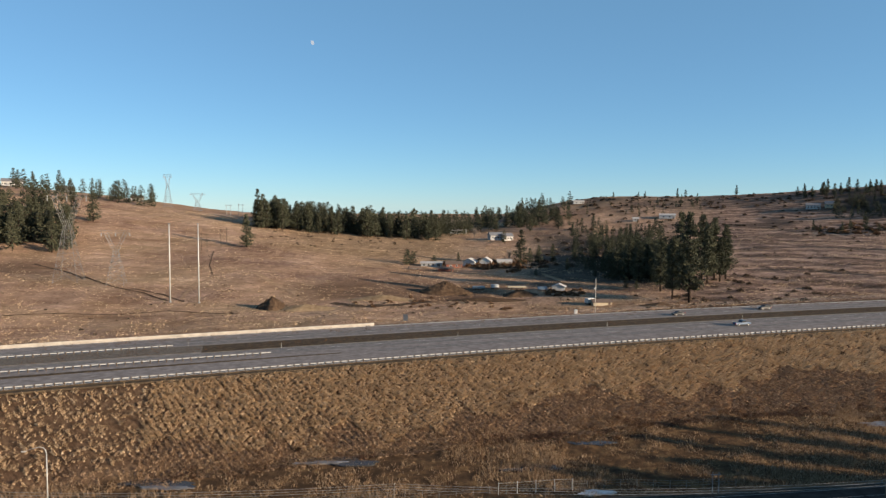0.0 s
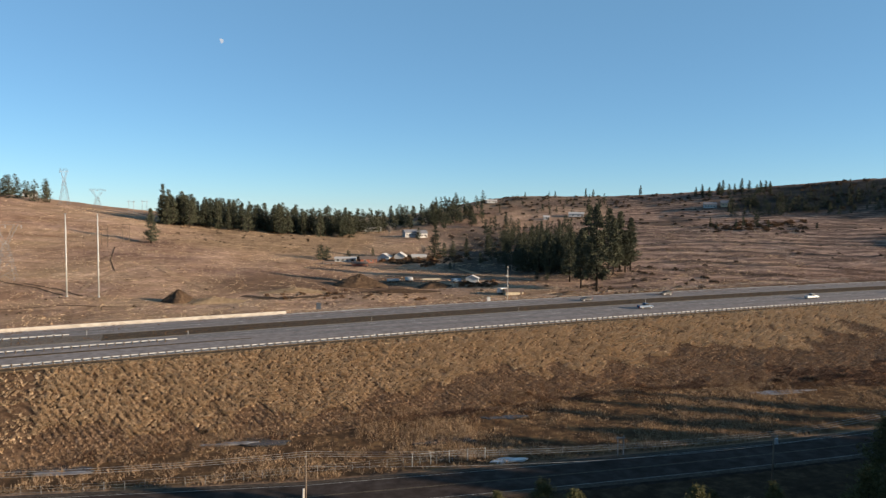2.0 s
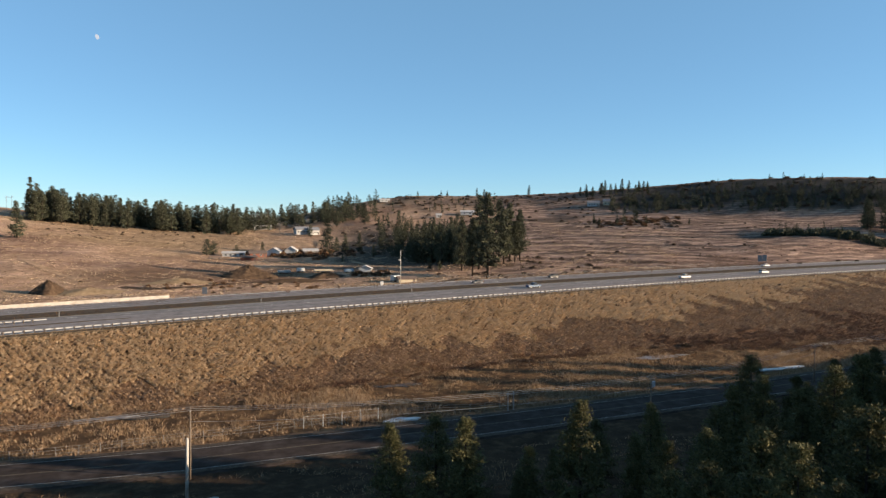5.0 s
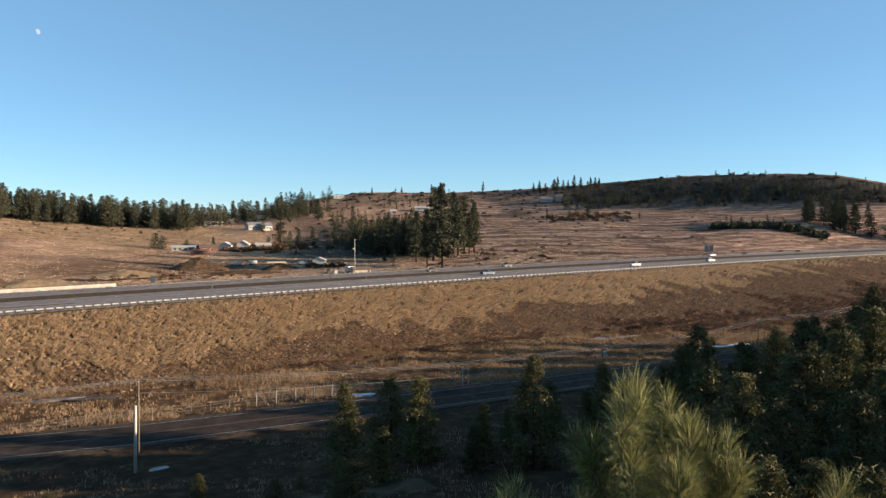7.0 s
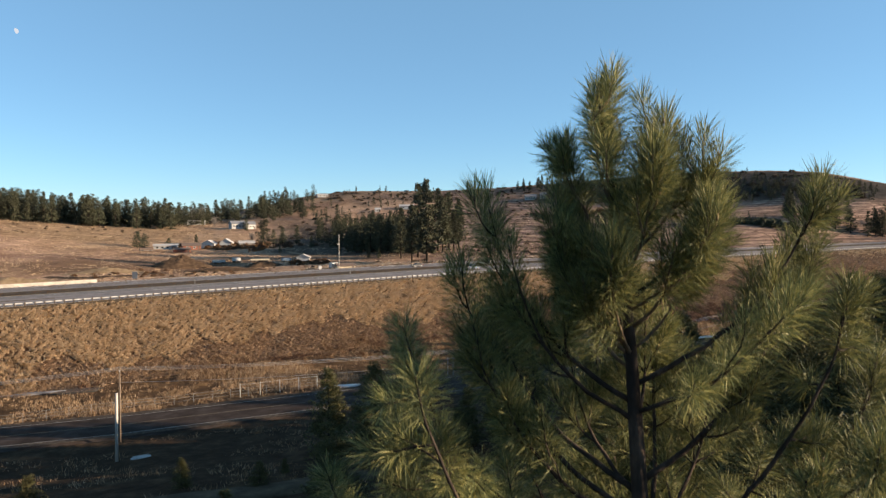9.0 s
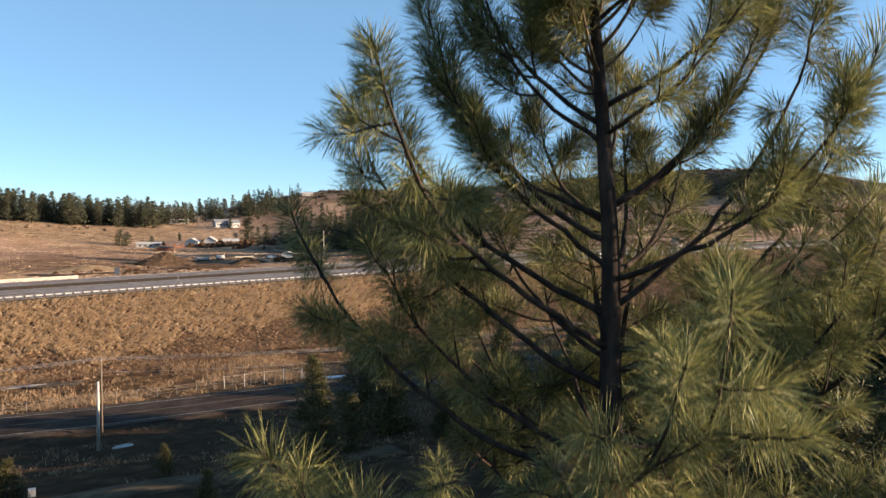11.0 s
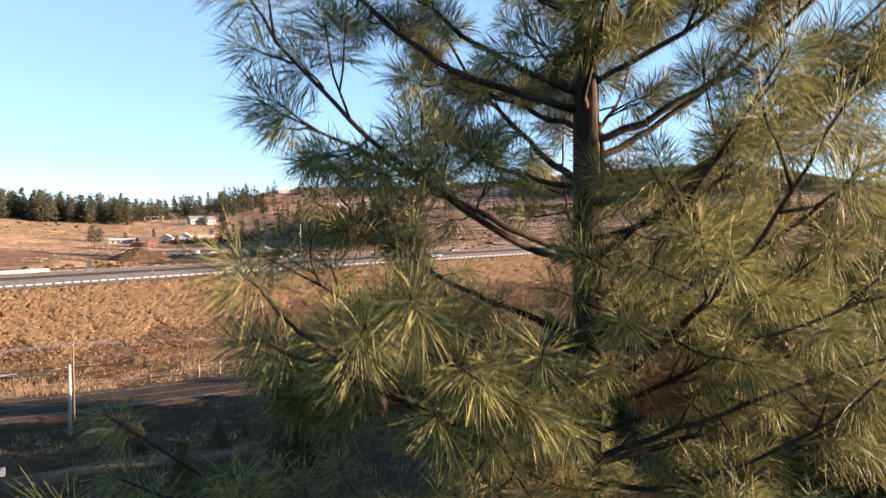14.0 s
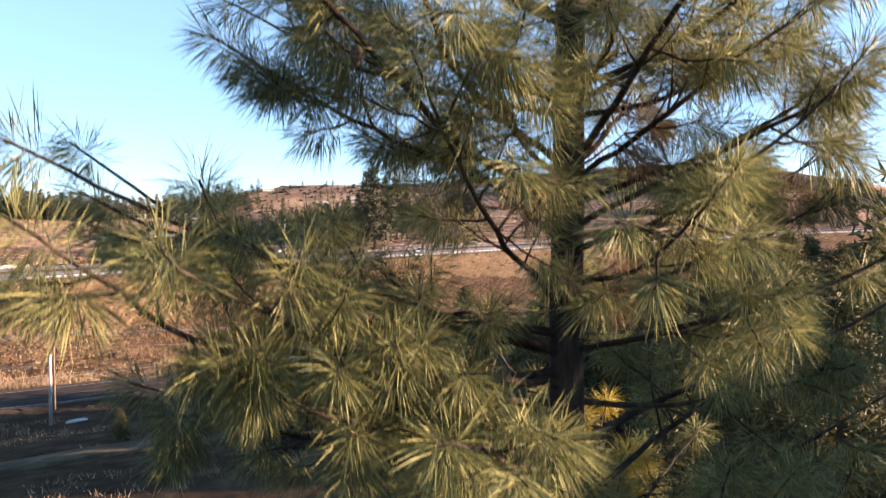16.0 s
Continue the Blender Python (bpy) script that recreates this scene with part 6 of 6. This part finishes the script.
def bare_tree(x, y, h, seed):
    r2 = np.random.RandomState(seed)
    ob = thing("bare_tree", (x, y, gz(x, y) - 0.2), "grey leafless tree behind the hillside wood", "tree", "bare trees")
    v, f = tube([(0, 0, 0), (0.1, 0, h * 0.35), (0.2, 0.1, h * 0.75)], [0.28, 0.2, 0.07], 6)
    part("trunk", mesh_of("trunk", v, f, PALE_BARK), ob)
    pieces = []
    for k in range(70):
        z0 = h * r2.uniform(0.2, 0.7)
        a, up = r2.uniform(0, 6.28), r2.uniform(0.5, 1.4)
        ln = h * r2.uniform(0.2, 0.42)
        p = np.array([0.1, 0, z0])
        way = np.array([math.cos(a), math.sin(a), up])
        way /= np.linalg.norm(way)
        q = p + way * ln
        pieces.append(tube([p, (p + q) / 2 + r2.normal(0, 0.2, 3), q], [0.09, 0.06, 0.03], 3))
        for j in range(3):
            b = p + way * ln * r2.uniform(0.4, 1)
            pieces.append(tube([b, b + (way + r2.normal(0, 0.5, 3)) * ln * 0.35], [0.045, 0.02], 3))
    v, f = joined(pieces)
    part("limbs", mesh_of("limbs", v, f, PALE_BARK), ob)


PALE_BARK = plain("grey_bare_bark", (0.187, 0.156, 0.133), 0.9, vary=0.2)
for k, (bx, by, bh) in enumerate(((28.9, 644, 15), (36, 643, 16), (20, 652, 13), (44, 600, 9), (58, 470, 8))):
    bare_tree(bx, by, bh, 300 + k)

# ---- grass, reeds, bushes and water ----
GRASS_BANK = island_varied("golden_bunch_grass", ((0.42, 0.29, 0.172), (0.52, 0.37, 0.227), (0.62, 0.457, 0.292), (0.72, 0.55, 0.37)), 0.95, 0.05, 0.25)
REED = island_varied("dry_reeds", ((0.14, 0.085, 0.047), (0.25, 0.158, 0.09), (0.37, 0.245, 0.145), (0.46, 0.345, 0.235)), 0.85, 0.15, 0.2)
RUSSET = island_varied("russet_brush", ((0.0702, 0.0406, 0.0265), (0.125, 0.0686, 0.039), (0.195, 0.109, 0.053)), 0.9, 0.1, 0.1)
DARK_BRUSH = island_varied("dark_bare_brush", ((0.039, 0.0281, 0.0203), (0.0663, 0.0468, 0.0328), (0.101, 0.0702, 0.0468)), 0.9, 0.1, 0.05)


def blades(rng, x, y, z, per, h, lean, width, spread):
    """Tufts of thin leaning blades: arrays of places give (n * per, 3, 3) triangles."""
    n = len(x)
    base = np.repeat(np.stack([x, y, z], 1), per, 0)
    hh = np.repeat(h, per)[:, None] * rng.uniform(0.55, 1.15, (n * per, 1))
    off = rng.normal(0, 1, (n * per, 2)) * np.repeat(spread, per)[:, None]
    base[:, :2] += off
    base[:, 2] -= 0.05
    way = np.stack([rng.normal(0, 1, n * per) * lean, rng.normal(0, 1, n * per) * lean, np.ones(n * per)], 1)
    way[:, :2] += off / (np.repeat(spread, per)[:, None] + 1e-6) * lean * 0.6
    way /= np.linalg.norm(way, axis=1)[:, None]
    a = rng.uniform(0, 6.28, n * per)
    side = np.stack([np.cos(a), np.sin(a), np.zeros(n * per)], 1) * width * rng.uniform(0.6, 1.3, (n * per, 1))
    return np.stack([base - side, base + side, base + way * hh], 1)


def scatter(name, label, mat, xs, ys, rng, per, h, lean, width, spread, category):
    z = ground(xs, ys)
    me = tris_mesh(name, blades(rng, xs, ys, z, per, h, lean, width, spread), mat)
    return tagged(new(name, me), label, category, kind="stuff")


def from_hwy(s, d):
    e = d + bend(s)
    c, k = math.cos(HWY_A), math.sin(HWY_A)
    return HWY_O[0] + s * c - e * k, HWY_O[1] + s * k + e * c


def toe_at(s):
    return np.minimum(31 + 0.33 * np.maximum(s - 40, 0), 75)


BROWN_GRASS = island_varied("brown_bunch_grass", ((0.15, 0.097, 0.062), (0.2, 0.133, 0.085), (0.26, 0.176, 0.115), (0.34, 0.235, 0.155)), 0.95, 0.05, 0.15)
RUST_GRASS = island_varied("russet_bunch_grass", ((0.0643, 0.0359, 0.0239), (0.0897, 0.0513, 0.0333), (0.122, 0.0712, 0.0447), (0.161, 0.0959, 0.0614)), 0.9, 0.1, 0.1)


def combed(rng, x, y, z, long, wide, h):
    """Low ridges of bunch grass combed down the slope: four sloping faces each, the crest off centre."""
    n = len(x)
    a = comb + rng.normal(0, 0.22, n)
    ux, uy = np.cos(a), np.sin(a)
    ring = []
    for k in range(4):
        b = (k + 0.5) * math.pi / 2
        p = long * math.cos(b) * rng.uniform(0.7, 1.25, n)
        q = wide * math.sin(b) * rng.uniform(0.7, 1.25, n)
        px, py = x + ux * p - uy * q, y + uy * p + ux * q
        ring.append(np.stack([px, py, ground(px, py) - 0.1], -1))
    lift = rng.uniform(-0.3, 0.3, n) * long
    tip = np.stack([x + ux * lift, y + uy * lift, z + h], -1)
    return np.concatenate([np.stack([ring[k], ring[(k + 1) % 4], tip], 1) for k in range(4)])


def combed_blades(rng, x, y, z, per, h, lean):
    """Long blades that lean down the slope."""
    n = len(x) * per
    base = np.repeat(np.stack([x, y, z - 0.05], 1), per, 0)
    base[:, :2] += rng.normal(0, 0.2, (n, 2))
    a = comb + np.repeat(rng.normal(0, 0.35, len(x)), per) + rng.normal(0, 0.3, n)
    way = np.stack([np.cos(a) * lean, np.sin(a) * lean, np.repeat(rng.uniform(0.3, 0.9, len(x)), per) * rng.uniform(0.6, 1.3, n)], 1)
    way /= np.linalg.norm(way, axis=1)[:, None]
    hh = np.repeat(h, per)[:, None] * rng.uniform(0.6, 1.2, (n, 1))
    b = rng.uniform(0, 6.28, n)
    side = np.stack([np.cos(b), np.sin(b), np.zeros(n)], 1) * 0.065 * rng.uniform(0.6, 1.3, (n, 1))
    return np.stack([base - side, base + side, base + way * hh], 1)


comb = HWY_A + radians(-62)
rng = np.random.RandomState(5)
n = 50000
s = np.where(rng.rand(n) < 0.3, rng.uniform(-150, 330, n), rng.uniform(-105, 230, n))
g = rng.uniform(0, 1, n)
d = -2.6 - g * (toe_at(s) + 1)
# drawn together into rows that run down the slope
q = s * math.cos(radians(28)) + d * math.sin(radians(28))
row = np.round(q / 1.25) * 1.25 + 0.25 * np.sin(d * 0.9 + s * 0.35)
s = s + (row - q) * 0.55
x, y = from_hwy(s, d)
tone = g + 0.2 * waves(x, y, 23, 21) + 0.1 * waves(x, y, 7, 26) + np.clip((s - 60) / 420, -0.06, 0.4) - np.clip((-20 - s) / 200, 0, 0.14)
z = ground(x, y)
# long pale grass near the top, brown tussocks below
for name, lab, mat, pick in (("bunch_grass", "pale golden bunch grass along the top of the embankment", GRASS_BANK, tone < 0.5), ("brown_bunch_grass", "brown tussocks of dry grass combed down the embankment", BROWN_GRASS, (tone >= 0.5) & (tone < 0.86)), ("russet_bunch_grass", "russet-brown tussocks low on the embankment", RUST_GRASS, tone >= 0.86)):
    xx, yy, zz, k = x[pick], y[pick], z[pick], pick.sum()
    gold = name == "bunch_grass"
    mounds = combed(rng, xx, yy, zz, rng.uniform(0.35, 0.8, k), rng.uniform(0.2, 0.36, k), rng.uniform(0.1, 0.3, k))
    tufts = combed_blades(rng, xx, yy, zz + 0.15, 9 if gold else 6, rng.uniform(0.9, 1.7, k) * (1.0 if gold else 0.66), 0.8)
    tagged(new(name, tris_mesh(name, np.concatenate([mounds, tufts]), mat)), lab, "grass", kind="stuff")

# marsh: patches of reeds with bare wet ground between
n = 115000
x, y = rng.uniform(-110, 240, n), rng.uniform(112, 190, n)
ss, dd = along(x, y)
e = y - (old_road(x) - 107.5)
patch = waves(x, y, 34, 22) + 0.7 * waves(x, y, 11, 23)
keep = (e > 116) & (dd < -toe_at(ss) + 3) & (rng.rand(n) < np.clip(0.36 + 1.0 * patch, 0.04, 1))
x, y, p = x[keep], y[keep], patch[keep]
scatter("reeds", "tawny dry reeds and grasses in the marsh", REED, x, y, rng, 7, rng.uniform(0.45, 1.1, len(x)) * (0.8 + 0.35 * np.clip(p, 0, 1)), 0.35, 0.06, np.full(len(x), 0.35), "reeds")
# russet brush along the toe of the bank
n = 2600
s = rng.uniform(-90, 260, n)
x, y = from_hwy(s, -toe_at(s) - rng.uniform(-6, 16, n) * rng.uniform(0.3, 1, n))
keep = (waves(x, y, 26, 24) > 0.0) & (y - (old_road(x) - 107.5) > 118)
scatter("russet_brush", "low russet brush along the foot of the embankment", RUSSET, x[keep], y[keep], rng, 16, rng.uniform(0.5, 1.3, keep.sum()), 0.6, 0.05, np.full(keep.sum(), 0.55), "brush")
# verge grass beside the lower road and on the near slope
n = 9000
x, y = rng.uniform(-80, 110, n), rng.uniform(45, 99, n)
patch = waves(x, y, 18, 25)
keep = (patch > 0.05) & ~((y - 0.0 > 60.5) & (y < 66.5) & (x < 22)) & (rng.rand(n) < 0.8) & (y < old_road(x) - 8)
scatter("slope_grass", "dry brown grass on the shaded near slope", REED, x[keep], y[keep], rng, 7, rng.uniform(0.25, 0.7, keep.sum()), 0.5, 0.035, np.full(keep.sum(), 0.3), "grass")
# weeds in the median and along the far verge
n = 9000
s = rng.uniform(-140, 260, n)
x, y = from_hwy(s, np.where(rng.rand(n) < 0.12, rng.uniform(27, 35.5, n), rng.uniform(55, 96, n) - 14 * rng.rand(n)))
me = tris_mesh("verge_weeds", blades(rng, x, y, ground(x, y) + np.where(along(x, y)[1] < 53, 0.35, 0), 6, rng.uniform(0.25, 0.7, n), 0.5, 0.06, np.full(n, 0.4)), RUSSET)
tagged(new("verge_weeds", me), "sparse brown weeds on the median and verge", "weeds", kind="stuff")


# dry bunch grass over the near fields and slopes across the highway
for name, lab, mat, count, seed in (("pale_field_grass", "pale dry bunch grass over the hillside pasture", GRASS_BANK, 22000, 91), ("brown_field_grass", "brown dry weeds over the hillside pasture", BROWN_GRASS, 22000, 92), ("dark_field_weeds", "dark dead weeds over the hillside pasture", DARK_BRUSH, 12000, 93)):
    rng = np.random.RandomState(seed)
    bear, far_off = rng.uniform(-33, 36, count), np.exp(rng.uniform(math.log(262), math.log(640), count))
    x, y = far_off * np.sin(np.radians(bear)), far_off * np.cos(np.radians(bear))
    clump = waves(x, y, 45, seed) + 0.6 * waves(x, y, 16, seed + 5)
    keep = (along(x, y)[1] > 57) & (clump > -0.25)
    x, y, far_off = x[keep], y[keep], far_off[keep]
    scatter(name, lab, mat, x, y, rng, 4, rng.uniform(0.25, 0.6, len(x)) * (0.6 + far_off / 700), 0.8, 0.16, 0.25 + far_off / 1200, "grass")


def shrub_field(name, label, mat, rows, seed):
    """Low round shrubs of small leaves, too many and small to count. rows: count, bearings, distances, size."""
    r2 = np.random.RandomState(seed)
    tris = []
    for count, a0, a1, r0, r1, size in rows:
        for k in range(count):
            px, py = polar(r2.uniform(a0, a1), r2.uniform(r0, r1))
            sz = size * r2.uniform(0.5, 1.5)
            m = 120
            dirs = r2.normal(0, 1, (m, 3))
            dirs[:, 2] = np.abs(dirs[:, 2])
            dirs /= np.linalg.norm(dirs, axis=1)[:, None]
            c = np.array([px, py, gz(px, py)]) + dirs * np.array([sz, sz, sz * 0.75]) * r2.uniform(0.5, 1.0, (m, 1))
            u = r2.normal(0, 1, (m, 3)) * sz * 0.10
            v = r2.normal(0, 1, (m, 3)) * sz * 0.14
            tris.append(np.stack([c - u, c + u, c + v * 1.6], 1))
    me = tris_mesh(name, np.concatenate(tris), mat)
    return tagged(new(name, me), label, "shrubs", kind="stuff")


shrub_field("field_shrubs", "dark low shrubs scattered over the far fields", DARK_BRUSH, (
    (60, 22, 52, 420, 640, 1.0), (70, 28, 36, 590, 650, 1.8), (60, 4, 10, 425, 465, 2.0), (60, 9, 20, 440, 640, 1.8), (90, 12, 30, 640, 760, 1.6), (30, -28, 2, 270, 330, 0.6), (40, 0, 24, 290, 340, 0.8), (110, 12, 30, 720, 785, 1.8), (150, 30, 53, 690, 780, 2.4), (40, -14, 0, 480, 560, 0.9), (40, 20, 30, 330, 420, 1.2)), 61)
shrub_field("bare_brush", "russet bare brush round the farm and the ridge", RUSSET, (
    (44, 3.5, 8.2, 436, 458, 2.6), (14, 1.5, 3.4, 444, 456, 1.8), (8, 6.5, 8.0, 410, 440, 2.2), (24, 29.5, 34, 600, 632, 2.2), (30, 10, 13, 330, 350, 1.3), (40, -6, 8, 295, 325, 1.0), (30, 30, 36, 620, 660, 2.0)), 62)


shrub_field("hedgerow", "dark evergreen hedgerow across the far field", NEEDLES_FAR, ((150, 42.2, 49.6, 536, 548, 3.6),), 63)


def bank_bush(x, y, size, mat, label, seed, name="bush"):
    r2 = np.random.RandomState(seed)
    ob = thing(name, (x, y, gz(x, y) - 0.05), label, "bush", "bushes on the bank and marsh")
    m = 420
    dirs = r2.normal(0, 1, (m, 3))
    dirs[:, 2] = np.abs(dirs[:, 2])
    dirs /= np.linalg.norm(dirs, axis=1)[:, None]
    size = size * 0.75
    c = dirs * np.array([size, size, size * 0.8]) * r2.uniform(0.35, 1.0, (m, 1))
    u = np.cross(dirs, r2.normal(0, 1, (m, 3))) * size * 0.035
    part("foliage", tris_mesh("foliage", np.stack([c * 0.72 - u, c * 0.72 + u, c * 1.1 + r2.normal(0, 0.08, (m, 3)) * size], 1), mat), ob)
    v, f = joined([tube([(0, 0, 0), tuple(dirs[k] * size * 0.7)], [0.04 * size, 0.012 * size], 4) for k in range(9)])
    part("stems", mesh_of("stems", v, f, BARK), ob)


for k, (bx, by, sz, mt, lb) in enumerate((
        (-26.1, 143.2, 1.6, DARK_BRUSH, "dark bare bush beside the marsh pool"), (-16.7, 158.5, 1.2, DARK_BRUSH, "dark bush low on the embankment"), (60, 186, 1.8, DARK_BRUSH, "dark bare bush high on the embankment"),
        (66, 188, 1.5, DARK_BRUSH, "dark bare bush high on the embankment"), (83, 192, 1.6, DARK_BRUSH, "dark bare bush high on the embankment"), (103, 197, 2.0, DARK_BRUSH, "dark bare bush high on the embankment"),
        (122, 199, 1.7, DARK_BRUSH, "dark bare bush high on the embankment"), (79, 171, 1.6, RUSSET, "orange-brown bush at the foot of the embankment"), (46, 163, 2.0, RUSSET, "russet bush at the foot of the embankment"),
        (43, 152, 1.7, RUSSET, "russet bush in the marsh"), (16, 144, 1.6, RUSSET, "russet bush in the marsh"), (118, 172, 2.0, DARK_BRUSH, "dark brush heap at the marsh edge"), (128, 171, 2.4, DARK_BRUSH, "dark brush heap at the marsh edge"), (137, 172, 2.0, DARK_BRUSH, "dark brush heap at the marsh edge"))):
    bank_bush(bx, by, sz, mt, lb, 200 + k)

WATER, _n, _l, _b = material("still_marsh_water", 0.22, 0.0, 0.35)
_c, _f = noise_ramp(WATER, 0.6, ((0.018, 0.017, 0.016), (0.03, 0.028, 0.026), (0.06, 0.055, 0.05)))
_l.new(_c, _b.inputs["Base Color"])
ICE = surface("thin_grey_ice", ((0.0858, 0.078, 0.078), (0.133, 0.125, 0.125), (0.211, 0.203, 0.203)), 0.7, rough=0.5, spec=0.5, bump=0.1)

SNOW = surface("old_grey_snow", ((0.39, 0.39, 0.39), (0.484, 0.484, 0.484), (0.577, 0.577, 0.577)), 0.7, rough=0.8, bump=0.3)


def pool(x, y, rx, ry, mat, label, name, seed, lift, category):
    r2 = np.random.RandomState(seed)
    ph = r2.uniform(0, 6.28, 5)
    top, n = [], 48
    zz = min(gz(x + rx * 0.8 * math.cos(a), y + ry * 0.8 * math.sin(a)) for a in (0, 1.6, 3.1, 4.7)) + lift
    for k in range(n):
        a = 2 * math.pi * k / n
        q = 1 + 0.28 * math.sin(2 * a + ph[0]) + 0.18 * math.sin(3 * a + ph[1]) + 0.14 * math.sin(5 * a + ph[2]) + 0.08 * math.sin(9 * a + ph[3])
        top.append((x + rx * q * math.cos(a), y + ry * q * math.sin(a), zz))
    verts = top + [(p[0], p[1], p[2] - 0.3) for p in top]
    faces = [tuple(range(n)), tuple(range(n, 2 * n))[::-1]] + [(k, n + k, n + (k + 1) % n, (k + 1) % n) for k in range(n)]
    tagged(new(name, mesh_of(name, verts, faces, mat)), label, category, kind="structure")


pool(-49, 127.8, 7, 1.9, WATER, "dark still pool in the marsh", "water", 1, 0.25, "pool")
pool(-46, 125.3, 4.0, 0.8, ICE, "grey ice rim on the marsh pool", "ice", 2, 0.3, "ice")
pool(-17, 138.5, 8, 2.0, WATER, "dark still pool in the marsh", "water", 3, 0.3, "pool")
pool(-20, 137.6, 5, 0.7, ICE, "grey ice on the marsh pool", "ice", 4, 0.36, "ice")
pool(37, 149, 4, 1.5, WATER, "small dark pool in the marsh", "water", 5, 0.25, "pool")
pool(31, 121.4, 3.6, 0.9, SNOW, "pale patch of old ice beside the road", "ice", 6, 0.35, "ice")
pool(133, 140, 7, 1.2, SNOW, "pale patch of old ice beside the road", "ice", 7, 0.4, "ice")
pool(112, 162, 9, 1.6, ICE, "thin grey ice at the marsh edge", "ice", 8, 0.2, "ice")
pool(22, 134, 5, 1.4, WATER, "small dark pool in the marsh", "water", 9, 0.25, "pool")

# the drive on the near slope
DRIVE_EARTH = surface("worn_drive_earth", ((0.039, 0.0312, 0.0218), (0.0663, 0.0515, 0.0351), (0.109, 0.0842, 0.0546)), 0.6, rough=0.95, bump=0.6, distance=0.06, spec=0.05)
verts, faces = [], []
xs = np.arange(-90, 26, 2.0)
for xx in xs:
    yy = 63.5 + 0.6 * math.sin(xx * 0.05) - 0.02 * xx
    for o in (-2.3, 0, 2.3):
        verts.append((xx, yy + o, gz(xx, yy + o) + 0.22 + (0.06 if o == 0 else 0)))
    verts += [(xx, yy + 2.5, gz(xx, yy + 2.5) - 0.4), (xx, yy - 2.5, gz(xx, yy - 2.5) - 0.4)]
for i in range(len(xs) - 1):
    for k in range(5):
        faces.append((i * 5 + k, i * 5 + 5 + k, i * 5 + 5 + (k + 1) % 5, i * 5 + (k + 1) % 5))
tagged(new("drive", mesh_of("drive", verts, faces, DRIVE_EARTH, smooth=True)), "worn earth drive across the near slope", "drive", kind="structure")


def loose_boat(x, y):
    ob = thing("rowing_boat", (x, y, gz(x, y)), "small upturned pale boat lying in the yard", "boat", turn=15)
    ob.scale = (0.6, 0.6, 0.6)
    verts, faces = [], []
    for i in range(9):
        g = i / 8
        w = 0.62 * math.sin(math.pi * (0.08 + 0.84 * g)) ** 0.6
        for j in range(7):
            a = math.pi * j / 6
            verts.append((-1.9 + 3.8 * g, w * math.cos(a), 0.5 * math.sin(a) ** 0.8 * (0.6 + 0.4 * math.sin(math.pi * g))))
    for i in range(8):
        for j in range(6):
            faces.append((i * 7 + j, i * 7 + j + 1, i * 7 + 8 + j, i * 7 + 7 + j))
    part("hull", mesh_of("hull", verts, faces, GREY_WALL, smooth=True), ob)
    part("keel", box(bmesh.new(), 0, 0, 0.53, 3.0, 0.06, 0.1, 0.01), ob, mat=GREY_WALL)


loose_boat(-1.4, 88.7)


# strips of dark brush along the old furrows of the far field
n = 60000
x, y = rng.uniform(120, 520, n), rng.uniform(240, 640, n)
ss, dd = along(x, y)
hh = hills(x, y)
wave = np.sin(hh * 2 * math.pi / 2.1 + 0.9 * waves(x, y, 70, 31) + 0.4 * waves(x, y, 25, 32))
keep = (dd > 75) & (hh < 40) & (wave > 0.72) & (waves(x, y, 60, 33) > -0.45) & (np.degrees(np.arctan2(x, y)) > 22)
scatter("field_brush", "thin strips of dark brush across the far field", DARK_BRUSH, x[keep], y[keep], rng, 5, rng.uniform(0.4, 1.0, keep.sum()), 0.7, 0.16, np.full(keep.sum(), 0.9), "brush")
